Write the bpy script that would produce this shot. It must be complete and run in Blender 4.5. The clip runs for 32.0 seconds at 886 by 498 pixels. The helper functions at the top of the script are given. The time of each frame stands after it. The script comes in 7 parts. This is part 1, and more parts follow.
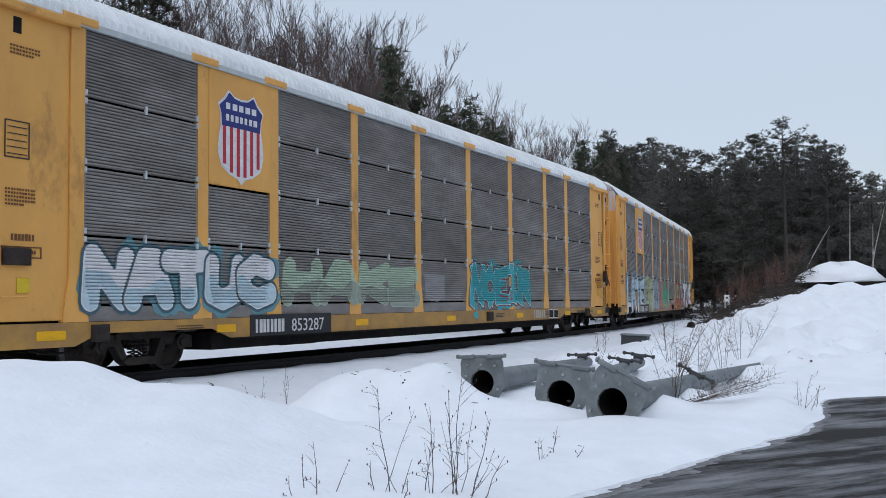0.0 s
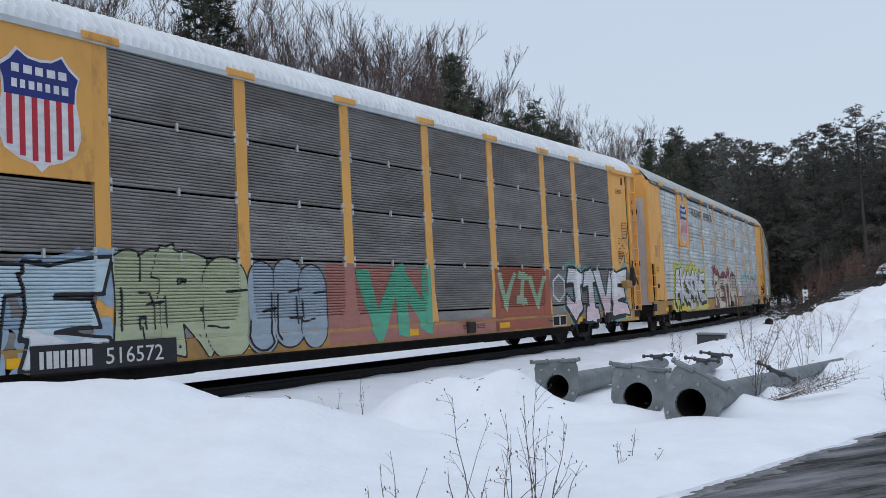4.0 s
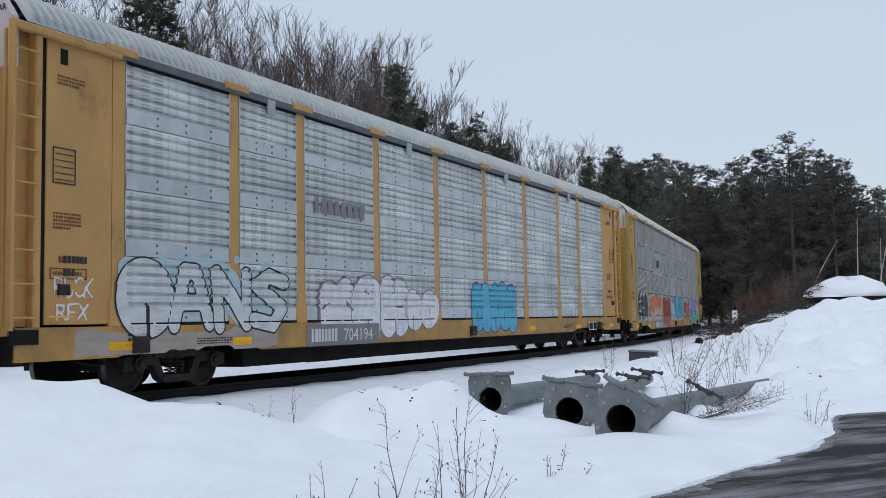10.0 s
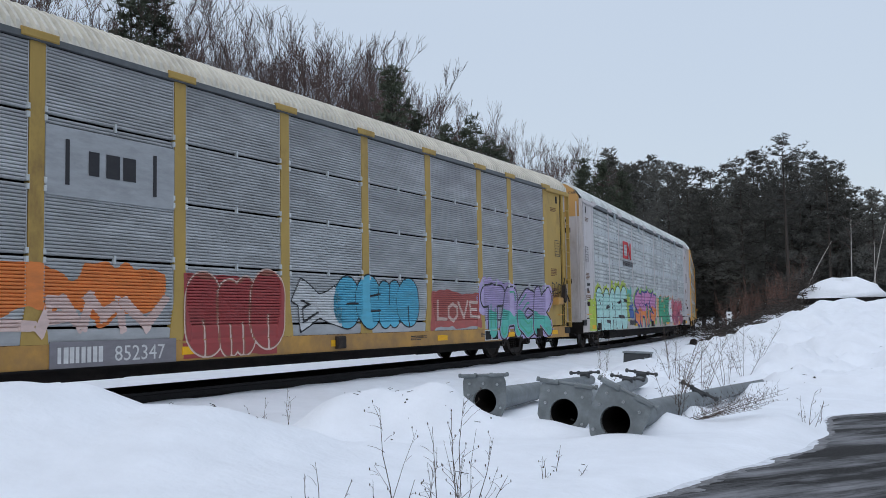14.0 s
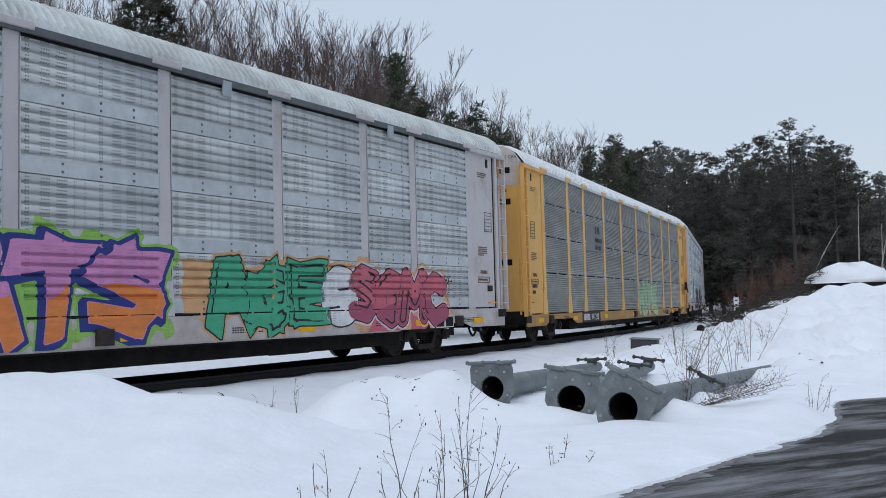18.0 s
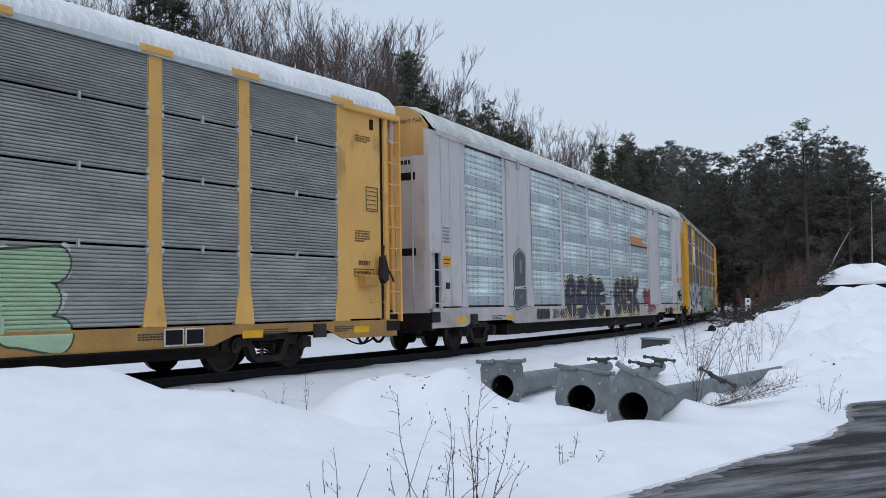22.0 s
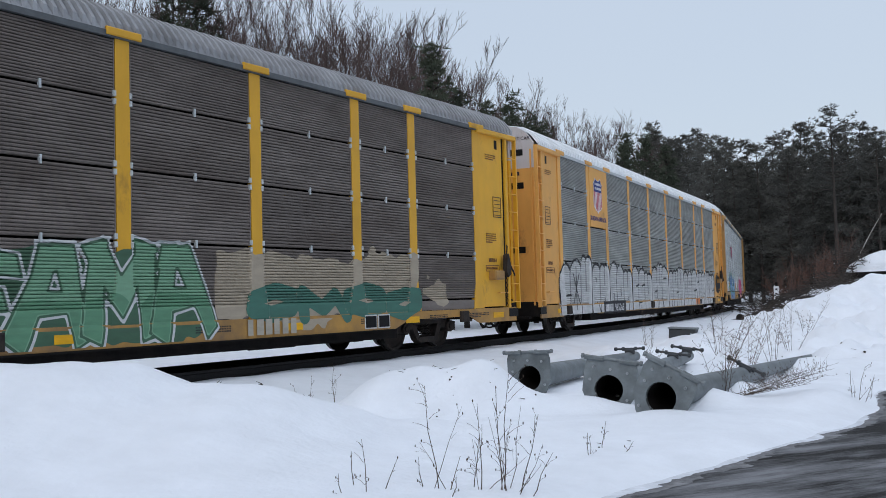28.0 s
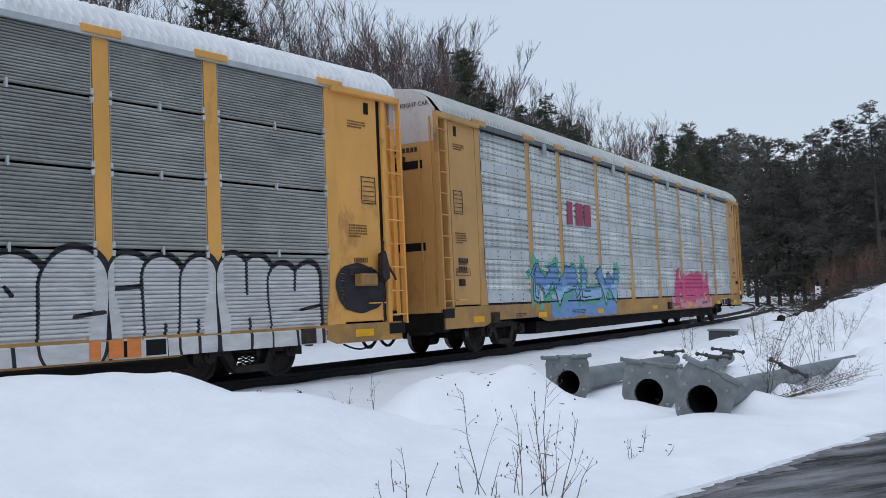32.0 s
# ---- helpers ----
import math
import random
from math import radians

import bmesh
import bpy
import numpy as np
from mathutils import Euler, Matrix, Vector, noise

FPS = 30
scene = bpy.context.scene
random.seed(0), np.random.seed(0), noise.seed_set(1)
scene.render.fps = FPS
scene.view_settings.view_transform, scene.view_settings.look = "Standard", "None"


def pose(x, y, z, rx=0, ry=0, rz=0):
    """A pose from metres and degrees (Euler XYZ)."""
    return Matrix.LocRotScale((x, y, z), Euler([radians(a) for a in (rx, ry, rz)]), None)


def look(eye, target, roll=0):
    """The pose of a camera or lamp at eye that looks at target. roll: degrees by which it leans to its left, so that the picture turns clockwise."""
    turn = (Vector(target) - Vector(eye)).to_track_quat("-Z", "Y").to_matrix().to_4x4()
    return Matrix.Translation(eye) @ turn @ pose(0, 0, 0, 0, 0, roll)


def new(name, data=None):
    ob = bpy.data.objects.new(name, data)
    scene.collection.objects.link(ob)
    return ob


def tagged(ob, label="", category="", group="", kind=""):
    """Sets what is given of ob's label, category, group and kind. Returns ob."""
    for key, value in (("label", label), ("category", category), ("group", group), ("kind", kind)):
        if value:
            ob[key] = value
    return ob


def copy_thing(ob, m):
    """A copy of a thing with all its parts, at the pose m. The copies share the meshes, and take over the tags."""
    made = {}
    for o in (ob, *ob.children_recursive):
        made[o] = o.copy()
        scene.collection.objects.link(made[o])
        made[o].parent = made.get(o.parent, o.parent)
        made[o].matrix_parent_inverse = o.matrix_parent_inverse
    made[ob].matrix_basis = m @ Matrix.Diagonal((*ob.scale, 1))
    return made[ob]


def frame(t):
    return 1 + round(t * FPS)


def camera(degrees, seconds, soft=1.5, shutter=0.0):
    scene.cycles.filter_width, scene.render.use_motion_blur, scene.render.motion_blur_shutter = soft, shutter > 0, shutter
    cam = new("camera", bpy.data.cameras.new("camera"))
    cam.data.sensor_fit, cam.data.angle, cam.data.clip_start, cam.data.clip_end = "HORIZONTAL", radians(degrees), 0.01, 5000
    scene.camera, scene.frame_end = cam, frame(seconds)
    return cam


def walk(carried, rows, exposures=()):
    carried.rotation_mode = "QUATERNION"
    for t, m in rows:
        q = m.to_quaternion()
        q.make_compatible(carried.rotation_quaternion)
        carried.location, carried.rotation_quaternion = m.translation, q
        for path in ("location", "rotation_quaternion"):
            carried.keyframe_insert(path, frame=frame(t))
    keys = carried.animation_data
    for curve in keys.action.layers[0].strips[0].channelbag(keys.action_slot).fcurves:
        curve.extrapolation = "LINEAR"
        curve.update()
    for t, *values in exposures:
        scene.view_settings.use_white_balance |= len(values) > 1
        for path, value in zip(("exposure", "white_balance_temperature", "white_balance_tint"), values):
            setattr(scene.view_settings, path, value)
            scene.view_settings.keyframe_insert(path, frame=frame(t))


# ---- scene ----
cam = camera(48.6, 32.0, soft=0.85)
# seconds, yaw, pitch, roll of the hand-held camera, which stands on the road
PATH = [
    (0.0, 0.34, 3.10, 0.62),
    (0.5, 0.36, 2.95, 0.49),
    (1.0, 0.69, 3.04, 0.74),
    (1.5, 1.12, 3.36, 1.44),
    (2.0, 1.80, 3.73, 2.55),
    (2.5, 2.91, 4.14, 3.28),
    (3.0, 4.02, 3.96, 3.10),
    (3.5, 4.55, 3.54, 2.87),
    (5.5, 3.52, 4.11, 1.75),
    (6.0, 2.97, 4.10, 1.59),
    (6.5, 2.50, 3.97, 1.38),
    (7.0, 2.06, 3.97, 1.18),
    (7.5, 1.68, 4.15, 1.04),
    (8.0, 1.43, 4.33, 1.00),
    (8.5, 1.17, 4.39, 0.83),
    (9.0, 0.95, 4.34, 0.84),
    (9.5, 0.87, 4.25, 0.96),
    (10.0, 0.75, 4.12, 1.00),
    (10.5, 0.71, 4.01, 1.07),
    (11.0, 0.74, 4.05, 1.06),
    (11.5, 0.67, 4.18, 1.00),
    (12.0, 0.60, 4.25, 1.05),
    (12.5, 0.59, 4.26, 1.04),
    (13.0, 0.44, 4.19, 1.00),
    (13.5, 0.46, 4.21, 1.02),
    (15.5, 0.33, 4.02, 1.17),
    (16.0, 0.26, 3.90, 1.12),
    (16.5, 0.34, 3.81, 1.00),
    (17.0, 0.52, 3.73, 1.13),
    (17.5, 0.70, 3.59, 1.32),
    (18.0, 0.84, 3.50, 1.45),
    (18.5, 0.89, 3.51, 1.23),
    (19.0, 0.95, 3.45, 1.13),
    (19.5, 1.00, 3.40, 1.01),
    (20.0, 1.06, 3.28, 0.99),
    (20.5, 1.11, 3.19, 0.87),
    (21.0, 1.28, 3.29, 0.85),
    (21.5, 1.40, 3.40, 0.92),
    (22.0, 1.46, 3.41, 0.98),
    (22.5, 1.58, 3.42, 1.00),
    (23.0, 1.84, 3.37, 1.05),
    (23.5, 2.16, 3.34, 1.25),
    (24.0, 2.44, 3.31, 1.15),
    (24.5, 2.50, 3.16, 1.16),
    (25.0, 2.55, 3.04, 1.19),
    (25.5, 2.76, 2.99, 1.39),
    (26.0, 2.79, 2.95, 1.49),
    (26.5, 2.74, 2.97, 1.62),
    (28.5, 3.17, 2.96, 1.67),
    (29.0, 3.42, 2.99, 1.81),
    (29.5, 3.58, 3.08, 1.83),
    (30.0, 3.74, 3.09, 1.89),
    (30.5, 3.97, 3.08, 1.99),
    (31.0, 4.20, 3.16, 2.17),
    (31.5, 4.55, 3.28, 2.30),
    (32.0, 5.13, 3.38, 2.51),
]
EYE = (0.0, 0.0, 1.07)  # z = 0 is the top of the rails
walk(cam, [(t, pose(*EYE, 90 + p, r, y)) for t, y, p, r in PATH])

# ---- world, sun, exposure ----
world = bpy.data.worlds.new("overcast_sky")
scene.world = world
world.use_nodes = True
wn, wl = world.node_tree.nodes, world.node_tree.links
sky = wn.new("ShaderNodeTexSky")
sky.sky_type, sky.sun_disc = "NISHITA", False
sky.sun_elevation, sky.sun_rotation = radians(28), radians(200)
coord = wn.new("ShaderNodeTexCoord")
sep = wn.new("ShaderNodeSeparateXYZ")
wl.new(coord.outputs["Generated"], sep.inputs[0])
ramp = wn.new("ShaderNodeValToRGB")  # cloud deck, brighter overhead
ramp.color_ramp.elements[0].position, ramp.color_ramp.elements[0].color = 0.0, (0.62, 0.68, 0.77, 1)
ramp.color_ramp.elements[1].position, ramp.color_ramp.elements[1].color = 1.0, (0.99, 1.08, 1.25, 1)
mid = ramp.color_ramp.elements.new(0.3)
mid.color = (0.65, 0.74, 0.87, 1)
wl.new(sep.outputs["Z"], ramp.inputs[0])
cl = wn.new("ShaderNodeTexNoise")
cl.inputs["Scale"].default_value, cl.inputs["Detail"].default_value = 1.6, 3
wl.new(coord.outputs["Generated"], cl.inputs["Vector"])
cloud = wn.new("ShaderNodeMix")
cloud.data_type, cloud.blend_type = "RGBA", "SOFT_LIGHT"
cloud.inputs[0].default_value = 0.12
wl.new(ramp.outputs[0], cloud.inputs[6])
wl.new(cl.outputs["Fac"], cloud.inputs[7])
dim = wn.new("ShaderNodeMix")
dim.data_type = "RGBA"
dim.blend_type = "MIX"
dim.inputs[0].default_value = 0.97
wl.new(sky.outputs[0], dim.inputs[6])
wl.new(cloud.outputs[2], dim.inputs[7])
bg = wn["Background"]
bg.inputs["Strength"].default_value = 0.785
wl.new(dim.outputs[2], bg.inputs["Color"])
sun = new("sun", bpy.data.lights.new("sun", "SUN"))
sun.data.energy, sun.data.angle, sun.data.color = 0.5, radians(40), (1.0, 0.97, 0.93)
sun.matrix_world = look((0, 0, 50), (18, 42, 14))
scene.view_settings.exposure = 0.0


# ---- materials ----
def material(name, base, rough=0.7, metal=0.0, grain=8.0, vary=0.25, dirt=None, dirt_amount=0.0, dirt_scale=1.2,
             bump=0.15, stretch=(1, 1, 1), random_tint=0.0, spec=0.4, fine=90.0, dirt_sharp=0.18, turn=None):
    m = bpy.data.materials.new(name)
    m.use_nodes = True
    n, l = m.node_tree.nodes, m.node_tree.links
    bsdf = n["Principled BSDF"]
    tc = n.new("ShaderNodeTexCoord")
    mp = n.new("ShaderNodeMapping")
    mp.inputs["Scale"].default_value = stretch
    if turn is not None:     # streaks drawn out along a heading, in degrees
        mp.vector_type = "TEXTURE"
        mp.inputs["Rotation"].default_value = (0, 0, radians(turn))
    l.new(tc.outputs["Object"], mp.inputs[0])
    info = n.new("ShaderNodeObjectInfo")
    add = n.new("ShaderNodeVectorMath")
    add.operation = "ADD"
    mul = n.new("ShaderNodeMath")
    mul.operation, mul.inputs[1].default_value = "MULTIPLY", 37.0
    l.new(info.outputs["Random"], mul.inputs[0])
    l.new(mp.outputs[0], add.inputs[0])
    l.new(mul.outputs[0], add.inputs[1])
    no = n.new("ShaderNodeTexNoise")
    no.inputs["Scale"].default_value, no.inputs["Detail"].default_value, no.inputs["Roughness"].default_value = grain, 5, 0.62
    l.new(add.outputs[0], no.inputs["Vector"])
    cr = n.new("ShaderNodeMapRange")
    cr.inputs["From Min"].default_value, cr.inputs["From Max"].default_value = 0.3, 0.7
    cr.inputs["To Min"].default_value, cr.inputs["To Max"].default_value = 1 - vary, 1 + vary
    l.new(no.outputs["Fac"], cr.inputs["Value"])
    tint = n.new("ShaderNodeMapRange")
    tint.inputs["To Min"].default_value, tint.inputs["To Max"].default_value = 1 - random_tint, 1 + random_tint
    l.new(info.outputs["Random"], tint.inputs["Value"])
    both = n.new("ShaderNodeMath")
    both.operation = "MULTIPLY"
    l.new(cr.outputs[0], both.inputs[0])
    l.new(tint.outputs[0], both.inputs[1])
    col = n.new("ShaderNodeVectorMath")
    col.operation = "SCALE"
    col.inputs[0].default_value = base[:3]
    l.new(both.outputs[0], col.inputs["Scale"])
    out = col.outputs[0]
    if dirt:
        dn = n.new("ShaderNodeTexNoise")
        dn.inputs["Scale"].default_value, dn.inputs["Detail"].default_value, dn.inputs["Roughness"].default_value = dirt_scale, 7, 0.7
        l.new(add.outputs[0], dn.inputs["Vector"])
        dr = n.new("ShaderNodeMapRange")
        c = 0.72 - 0.4 * dirt_amount
        dr.inputs["From Min"].default_value, dr.inputs["From Max"].default_value = c - dirt_sharp, c + dirt_sharp
        dr.inputs["To Max"].default_value = 0.9
        l.new(dn.outputs["Fac"], dr.inputs["Value"])
        mx = n.new("ShaderNodeMix")
        mx.data_type = "RGBA"
        l.new(dr.outputs[0], mx.inputs[0])
        l.new(out, mx.inputs[6])
        mx.inputs[7].default_value = (*dirt, 1)
        out = mx.outputs[2]
    l.new(out, bsdf.inputs["Base Color"])
    rr = n.new("ShaderNodeMapRange")
    rr.inputs["To Min"].default_value, rr.inputs["To Max"].default_value = max(0.05, rough - 0.15), min(1, rough + 0.15)
    l.new(no.outputs["Fac"], rr.inputs["Value"])
    l.new(rr.outputs[0], bsdf.inputs["Roughness"])
    bsdf.inputs["Metallic"].default_value = metal
    bsdf.inputs["Specular IOR Level"].default_value = spec
    if bump:
        fn = n.new("ShaderNodeTexNoise")
        fn.inputs["Scale"].default_value, fn.inputs["Detail"].default_value = fine, 4
        l.new(add.outputs[0], fn.inputs["Vector"])
        bp = n.new("ShaderNodeBump")
        bp.inputs["Strength"].default_value, bp.inputs["Distance"].default_value = bump, 0.02
        l.new(fn.outputs["Fac"], bp.inputs["Height"])
        l.new(bp.outputs[0], bsdf.inputs["Normal"])
    return m


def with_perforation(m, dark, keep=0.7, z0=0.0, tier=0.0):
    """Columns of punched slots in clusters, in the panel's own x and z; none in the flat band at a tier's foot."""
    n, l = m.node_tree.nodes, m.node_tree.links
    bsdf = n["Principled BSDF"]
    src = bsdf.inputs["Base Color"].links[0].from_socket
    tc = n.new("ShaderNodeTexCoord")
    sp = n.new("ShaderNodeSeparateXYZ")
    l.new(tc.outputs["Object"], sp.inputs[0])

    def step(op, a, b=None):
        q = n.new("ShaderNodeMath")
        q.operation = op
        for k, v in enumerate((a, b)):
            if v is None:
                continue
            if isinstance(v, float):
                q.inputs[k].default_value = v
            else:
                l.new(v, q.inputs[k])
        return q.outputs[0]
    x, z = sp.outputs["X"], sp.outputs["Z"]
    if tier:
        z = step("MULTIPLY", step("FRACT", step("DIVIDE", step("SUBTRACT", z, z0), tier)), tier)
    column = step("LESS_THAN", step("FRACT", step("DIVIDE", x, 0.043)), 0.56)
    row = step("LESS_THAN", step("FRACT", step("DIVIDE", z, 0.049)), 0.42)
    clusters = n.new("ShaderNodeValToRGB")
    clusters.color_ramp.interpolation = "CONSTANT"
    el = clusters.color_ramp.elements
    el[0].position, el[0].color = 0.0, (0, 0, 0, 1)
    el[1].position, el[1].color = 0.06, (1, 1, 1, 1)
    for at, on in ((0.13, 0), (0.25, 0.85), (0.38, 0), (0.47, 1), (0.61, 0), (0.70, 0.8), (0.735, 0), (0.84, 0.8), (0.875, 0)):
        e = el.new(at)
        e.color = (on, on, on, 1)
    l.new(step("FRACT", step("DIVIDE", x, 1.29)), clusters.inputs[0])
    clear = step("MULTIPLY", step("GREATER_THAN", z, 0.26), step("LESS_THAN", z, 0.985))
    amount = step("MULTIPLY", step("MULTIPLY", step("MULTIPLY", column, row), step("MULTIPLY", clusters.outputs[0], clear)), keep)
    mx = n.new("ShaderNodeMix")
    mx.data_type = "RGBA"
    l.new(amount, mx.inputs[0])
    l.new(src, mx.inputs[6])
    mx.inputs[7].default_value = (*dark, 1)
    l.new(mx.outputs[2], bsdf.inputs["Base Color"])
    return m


M = {
    "snow": material("snow", (0.83, 0.865, 0.92), 0.75, grain=1.6, vary=0.05, bump=0.75, fine=13, spec=0.2),
    # pale streaks are slush, and also paint in the road's wet sheen
    "asphalt": material("wet_asphalt", (0.018, 0.017, 0.017), 0.7, grain=14, vary=0.7, dirt=(0.24, 0.245, 0.26), dirt_amount=0.44, dirt_scale=1.5, dirt_sharp=0.1, bump=0.6, fine=45, stretch=(3.2, 0.6, 1), turn=28, spec=0.12),
    "slush": material("packed_slush", (0.20, 0.20, 0.21), 0.6, grain=9, vary=0.5, dirt=(0.05, 0.05, 0.05), dirt_amount=0.4, dirt_scale=6, bump=0.4, fine=40),
    "pale_slush": material("pale_slush", (0.68, 0.71, 0.76), 0.6, grain=6, vary=0.2, bump=0.4, fine=40),
    "steel_rail": material("weathered_rail_steel", (0.02, 0.019, 0.02), 0.7, grain=20, vary=0.3, spec=0.2),
    "yellow": material("yellow_paint", (0.76, 0.385, 0.095), 0.55, grain=1.2, vary=0.1, dirt=(0.22, 0.11, 0.045), dirt_amount=0.14, dirt_scale=0.9, dirt_sharp=0.1, stretch=(1.2, 1.2, 0.7), bump=0.05),
    "warm": material("warm_yellow_paint", (0.74, 0.42, 0.12), 0.55, grain=1.2, vary=0.1, dirt=(0.3, 0.15, 0.05), dirt_amount=0.14, dirt_scale=0.9, dirt_sharp=0.1, stretch=(1.2, 1.2, 0.7), bump=0.05),
    "ochre": material("faded_ochre_paint", (0.52, 0.295, 0.10), 0.6, grain=1.2, vary=0.12, dirt=(0.16, 0.09, 0.04), dirt_amount=0.14, dirt_scale=0.9, dirt_sharp=0.1, stretch=(1.2, 1.2, 0.7), bump=0.05),
    "mustard": material("mustard_paint", (0.42, 0.28, 0.075), 0.6, grain=1.2, vary=0.12, dirt=(0.16, 0.09, 0.04), dirt_amount=0.14, dirt_scale=0.9, dirt_sharp=0.1, stretch=(1.2, 1.2, 0.7), bump=0.05),
    "bright": material("bright_yellow_paint", (0.74, 0.39, 0.03), 0.5, grain=1.2, vary=0.1, dirt=(0.2, 0.1, 0.04), dirt_amount=0.14, dirt_scale=0.9, dirt_sharp=0.1, stretch=(1.2, 1.2, 0.7), bump=0.05),
    "white": material("dirty_white_paint", (0.54, 0.51, 0.515), 0.55, grain=1.2, vary=0.1, dirt=(0.27, 0.21, 0.17), dirt_amount=0.14, dirt_scale=0.9, dirt_sharp=0.12, stretch=(1.2, 1.2, 0.7), bump=0.05),
    "sill_yellow": material("grimy_yellow_sill", (0.48, 0.26, 0.06), 0.6, grain=2.5, vary=0.15, dirt=(0.17, 0.11, 0.07), dirt_amount=0.42, dirt_scale=0.9, bump=0.06),
    "sill_white": material("grimy_white_sill", (0.52, 0.48, 0.47), 0.6, grain=2.5, vary=0.12, dirt=(0.25, 0.19, 0.16), dirt_amount=0.3, dirt_scale=0.9, bump=0.06),
    "dark_screen": material("grey_brown_corrugated_screen", (0.28, 0.268, 0.258), 0.75, 0.0, spec=0.12, grain=2.2, vary=0.2, dirt=(0.135, 0.12, 0.112), dirt_amount=0.35, dirt_scale=0.8, stretch=(0.5, 1, 1.6), random_tint=0.1, bump=0.05),
    "brown_screen": material("brown_corrugated_screen", (0.205, 0.18, 0.165), 0.75, 0.0, spec=0.12, grain=2.2, vary=0.2, dirt=(0.105, 0.085, 0.075), dirt_amount=0.35, dirt_scale=0.8, stretch=(0.5, 1, 1.6), random_tint=0.1, bump=0.05),
    "grey_screen": material("blue_grey_corrugated_screen", (0.45, 0.468, 0.482), 0.7, 0.05, spec=0.15, grain=2.2, vary=0.2, dirt=(0.28, 0.285, 0.29), dirt_amount=0.3, dirt_scale=0.8, stretch=(0.5, 1, 1.6), random_tint=0.08, bump=0.05),
    "mid_screen": material("green_grey_corrugated_screen", (0.36, 0.37, 0.352), 0.72, 0.0, spec=0.14, grain=2.2, vary=0.2, dirt=(0.22, 0.22, 0.21), dirt_amount=0.3, dirt_scale=0.8, stretch=(0.5, 1, 1.6), random_tint=0.08, bump=0.05),
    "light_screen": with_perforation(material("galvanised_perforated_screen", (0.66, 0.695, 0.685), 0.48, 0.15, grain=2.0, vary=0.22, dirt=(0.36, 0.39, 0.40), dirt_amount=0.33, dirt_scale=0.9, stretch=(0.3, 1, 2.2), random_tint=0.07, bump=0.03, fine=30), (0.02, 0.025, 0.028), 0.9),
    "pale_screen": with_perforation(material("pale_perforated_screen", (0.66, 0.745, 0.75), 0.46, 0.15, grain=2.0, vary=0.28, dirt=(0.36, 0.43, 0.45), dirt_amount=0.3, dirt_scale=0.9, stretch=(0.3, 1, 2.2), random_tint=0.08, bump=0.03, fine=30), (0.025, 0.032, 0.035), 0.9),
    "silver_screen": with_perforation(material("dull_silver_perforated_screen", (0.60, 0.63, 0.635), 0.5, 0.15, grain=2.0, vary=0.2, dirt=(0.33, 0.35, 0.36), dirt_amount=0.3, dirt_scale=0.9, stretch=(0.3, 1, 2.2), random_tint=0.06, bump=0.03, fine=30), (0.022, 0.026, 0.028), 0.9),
    "band": material("galvanised_band", (0.36, 0.41, 0.44), 0.5, 0.2, grain=3, vary=0.14, random_tint=0.06, bump=0.04),
    "band_light": material("galvanised_light_band", (0.52, 0.555, 0.57), 0.5, 0.2, grain=3, vary=0.14, random_tint=0.06, bump=0.04),
    "roof_snow": material("snow_dusted_roof", (0.78, 0.81, 0.84), 0.6, grain=2, vary=0.1, bump=0.1, fine=30),
    "roof_grey": material("galvanised_roof", (0.47, 0.50, 0.50), 0.5, 0.25, grain=1.5, vary=0.15, dirt=(0.40, 0.43, 0.45), dirt_amount=0.25, bump=0.05),
    "roof_pale": material("pale_grey_roof", (0.66, 0.70, 0.70), 0.55, grain=1.5, vary=0.15, dirt=(0.36, 0.39, 0.39), dirt_amount=0.25, bump=0.05),
    "roof_cream": material("cream_roof", (0.68, 0.65, 0.57), 0.6, grain=2, vary=0.1, dirt=(0.38, 0.35, 0.3), dirt_amount=0.2, bump=0.05),
    "roof_dark": material("sooty_roof", (0.33, 0.34, 0.36), 0.6, grain=1.5, vary=0.2, dirt=(0.16, 0.16, 0.17), dirt_amount=0.35, bump=0.05),
    "gutter": material("roof_gutter", (0.12, 0.13, 0.14), 0.6, 0.2, grain=5, vary=0.2),
    "black": material("black_paint", (0.008, 0.008, 0.009), 0.6, grain=5, vary=0.3, spec=0.15),
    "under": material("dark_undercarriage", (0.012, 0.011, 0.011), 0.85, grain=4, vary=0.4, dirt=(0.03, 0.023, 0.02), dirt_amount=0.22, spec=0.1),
    "truck": material("grimy_cast_steel", (0.03, 0.026, 0.024), 0.75, grain=6, vary=0.4, dirt=(0.07, 0.05, 0.04), dirt_amount=0.28, dirt_scale=4, spec=0.15),
    "tread": material("polished_wheel_tread", (0.25, 0.24, 0.23), 0.35, 0.8, grain=6, vary=0.2),
    "galv": material("galvanised_steel", (0.20, 0.225, 0.235), 0.55, 0.3, grain=7, vary=0.22, dirt=(0.10, 0.112, 0.118), dirt_amount=0.36, dirt_scale=3, bump=0.08),
    "bark": material("dark_bark", (0.045, 0.037, 0.032), 0.9, grain=8, vary=0.4, stretch=(1, 1, 0.2), random_tint=0.25),
    "twig": material("bare_twigs", (0.074, 0.049, 0.045), 0.9, grain=6, vary=0.3, random_tint=0.3, bump=0),
    "birch": material("pale_birch_bark", (0.35, 0.33, 0.3), 0.8, grain=10, vary=0.35, dirt=(0.06, 0.05, 0.05), dirt_amount=0.25, dirt_scale=6, bump=0.1),
    "needles": material("pine_needles", (0.094, 0.094, 0.086), 0.85, grain=1.2, vary=0.45, random_tint=0.3, bump=0, spec=0.2),
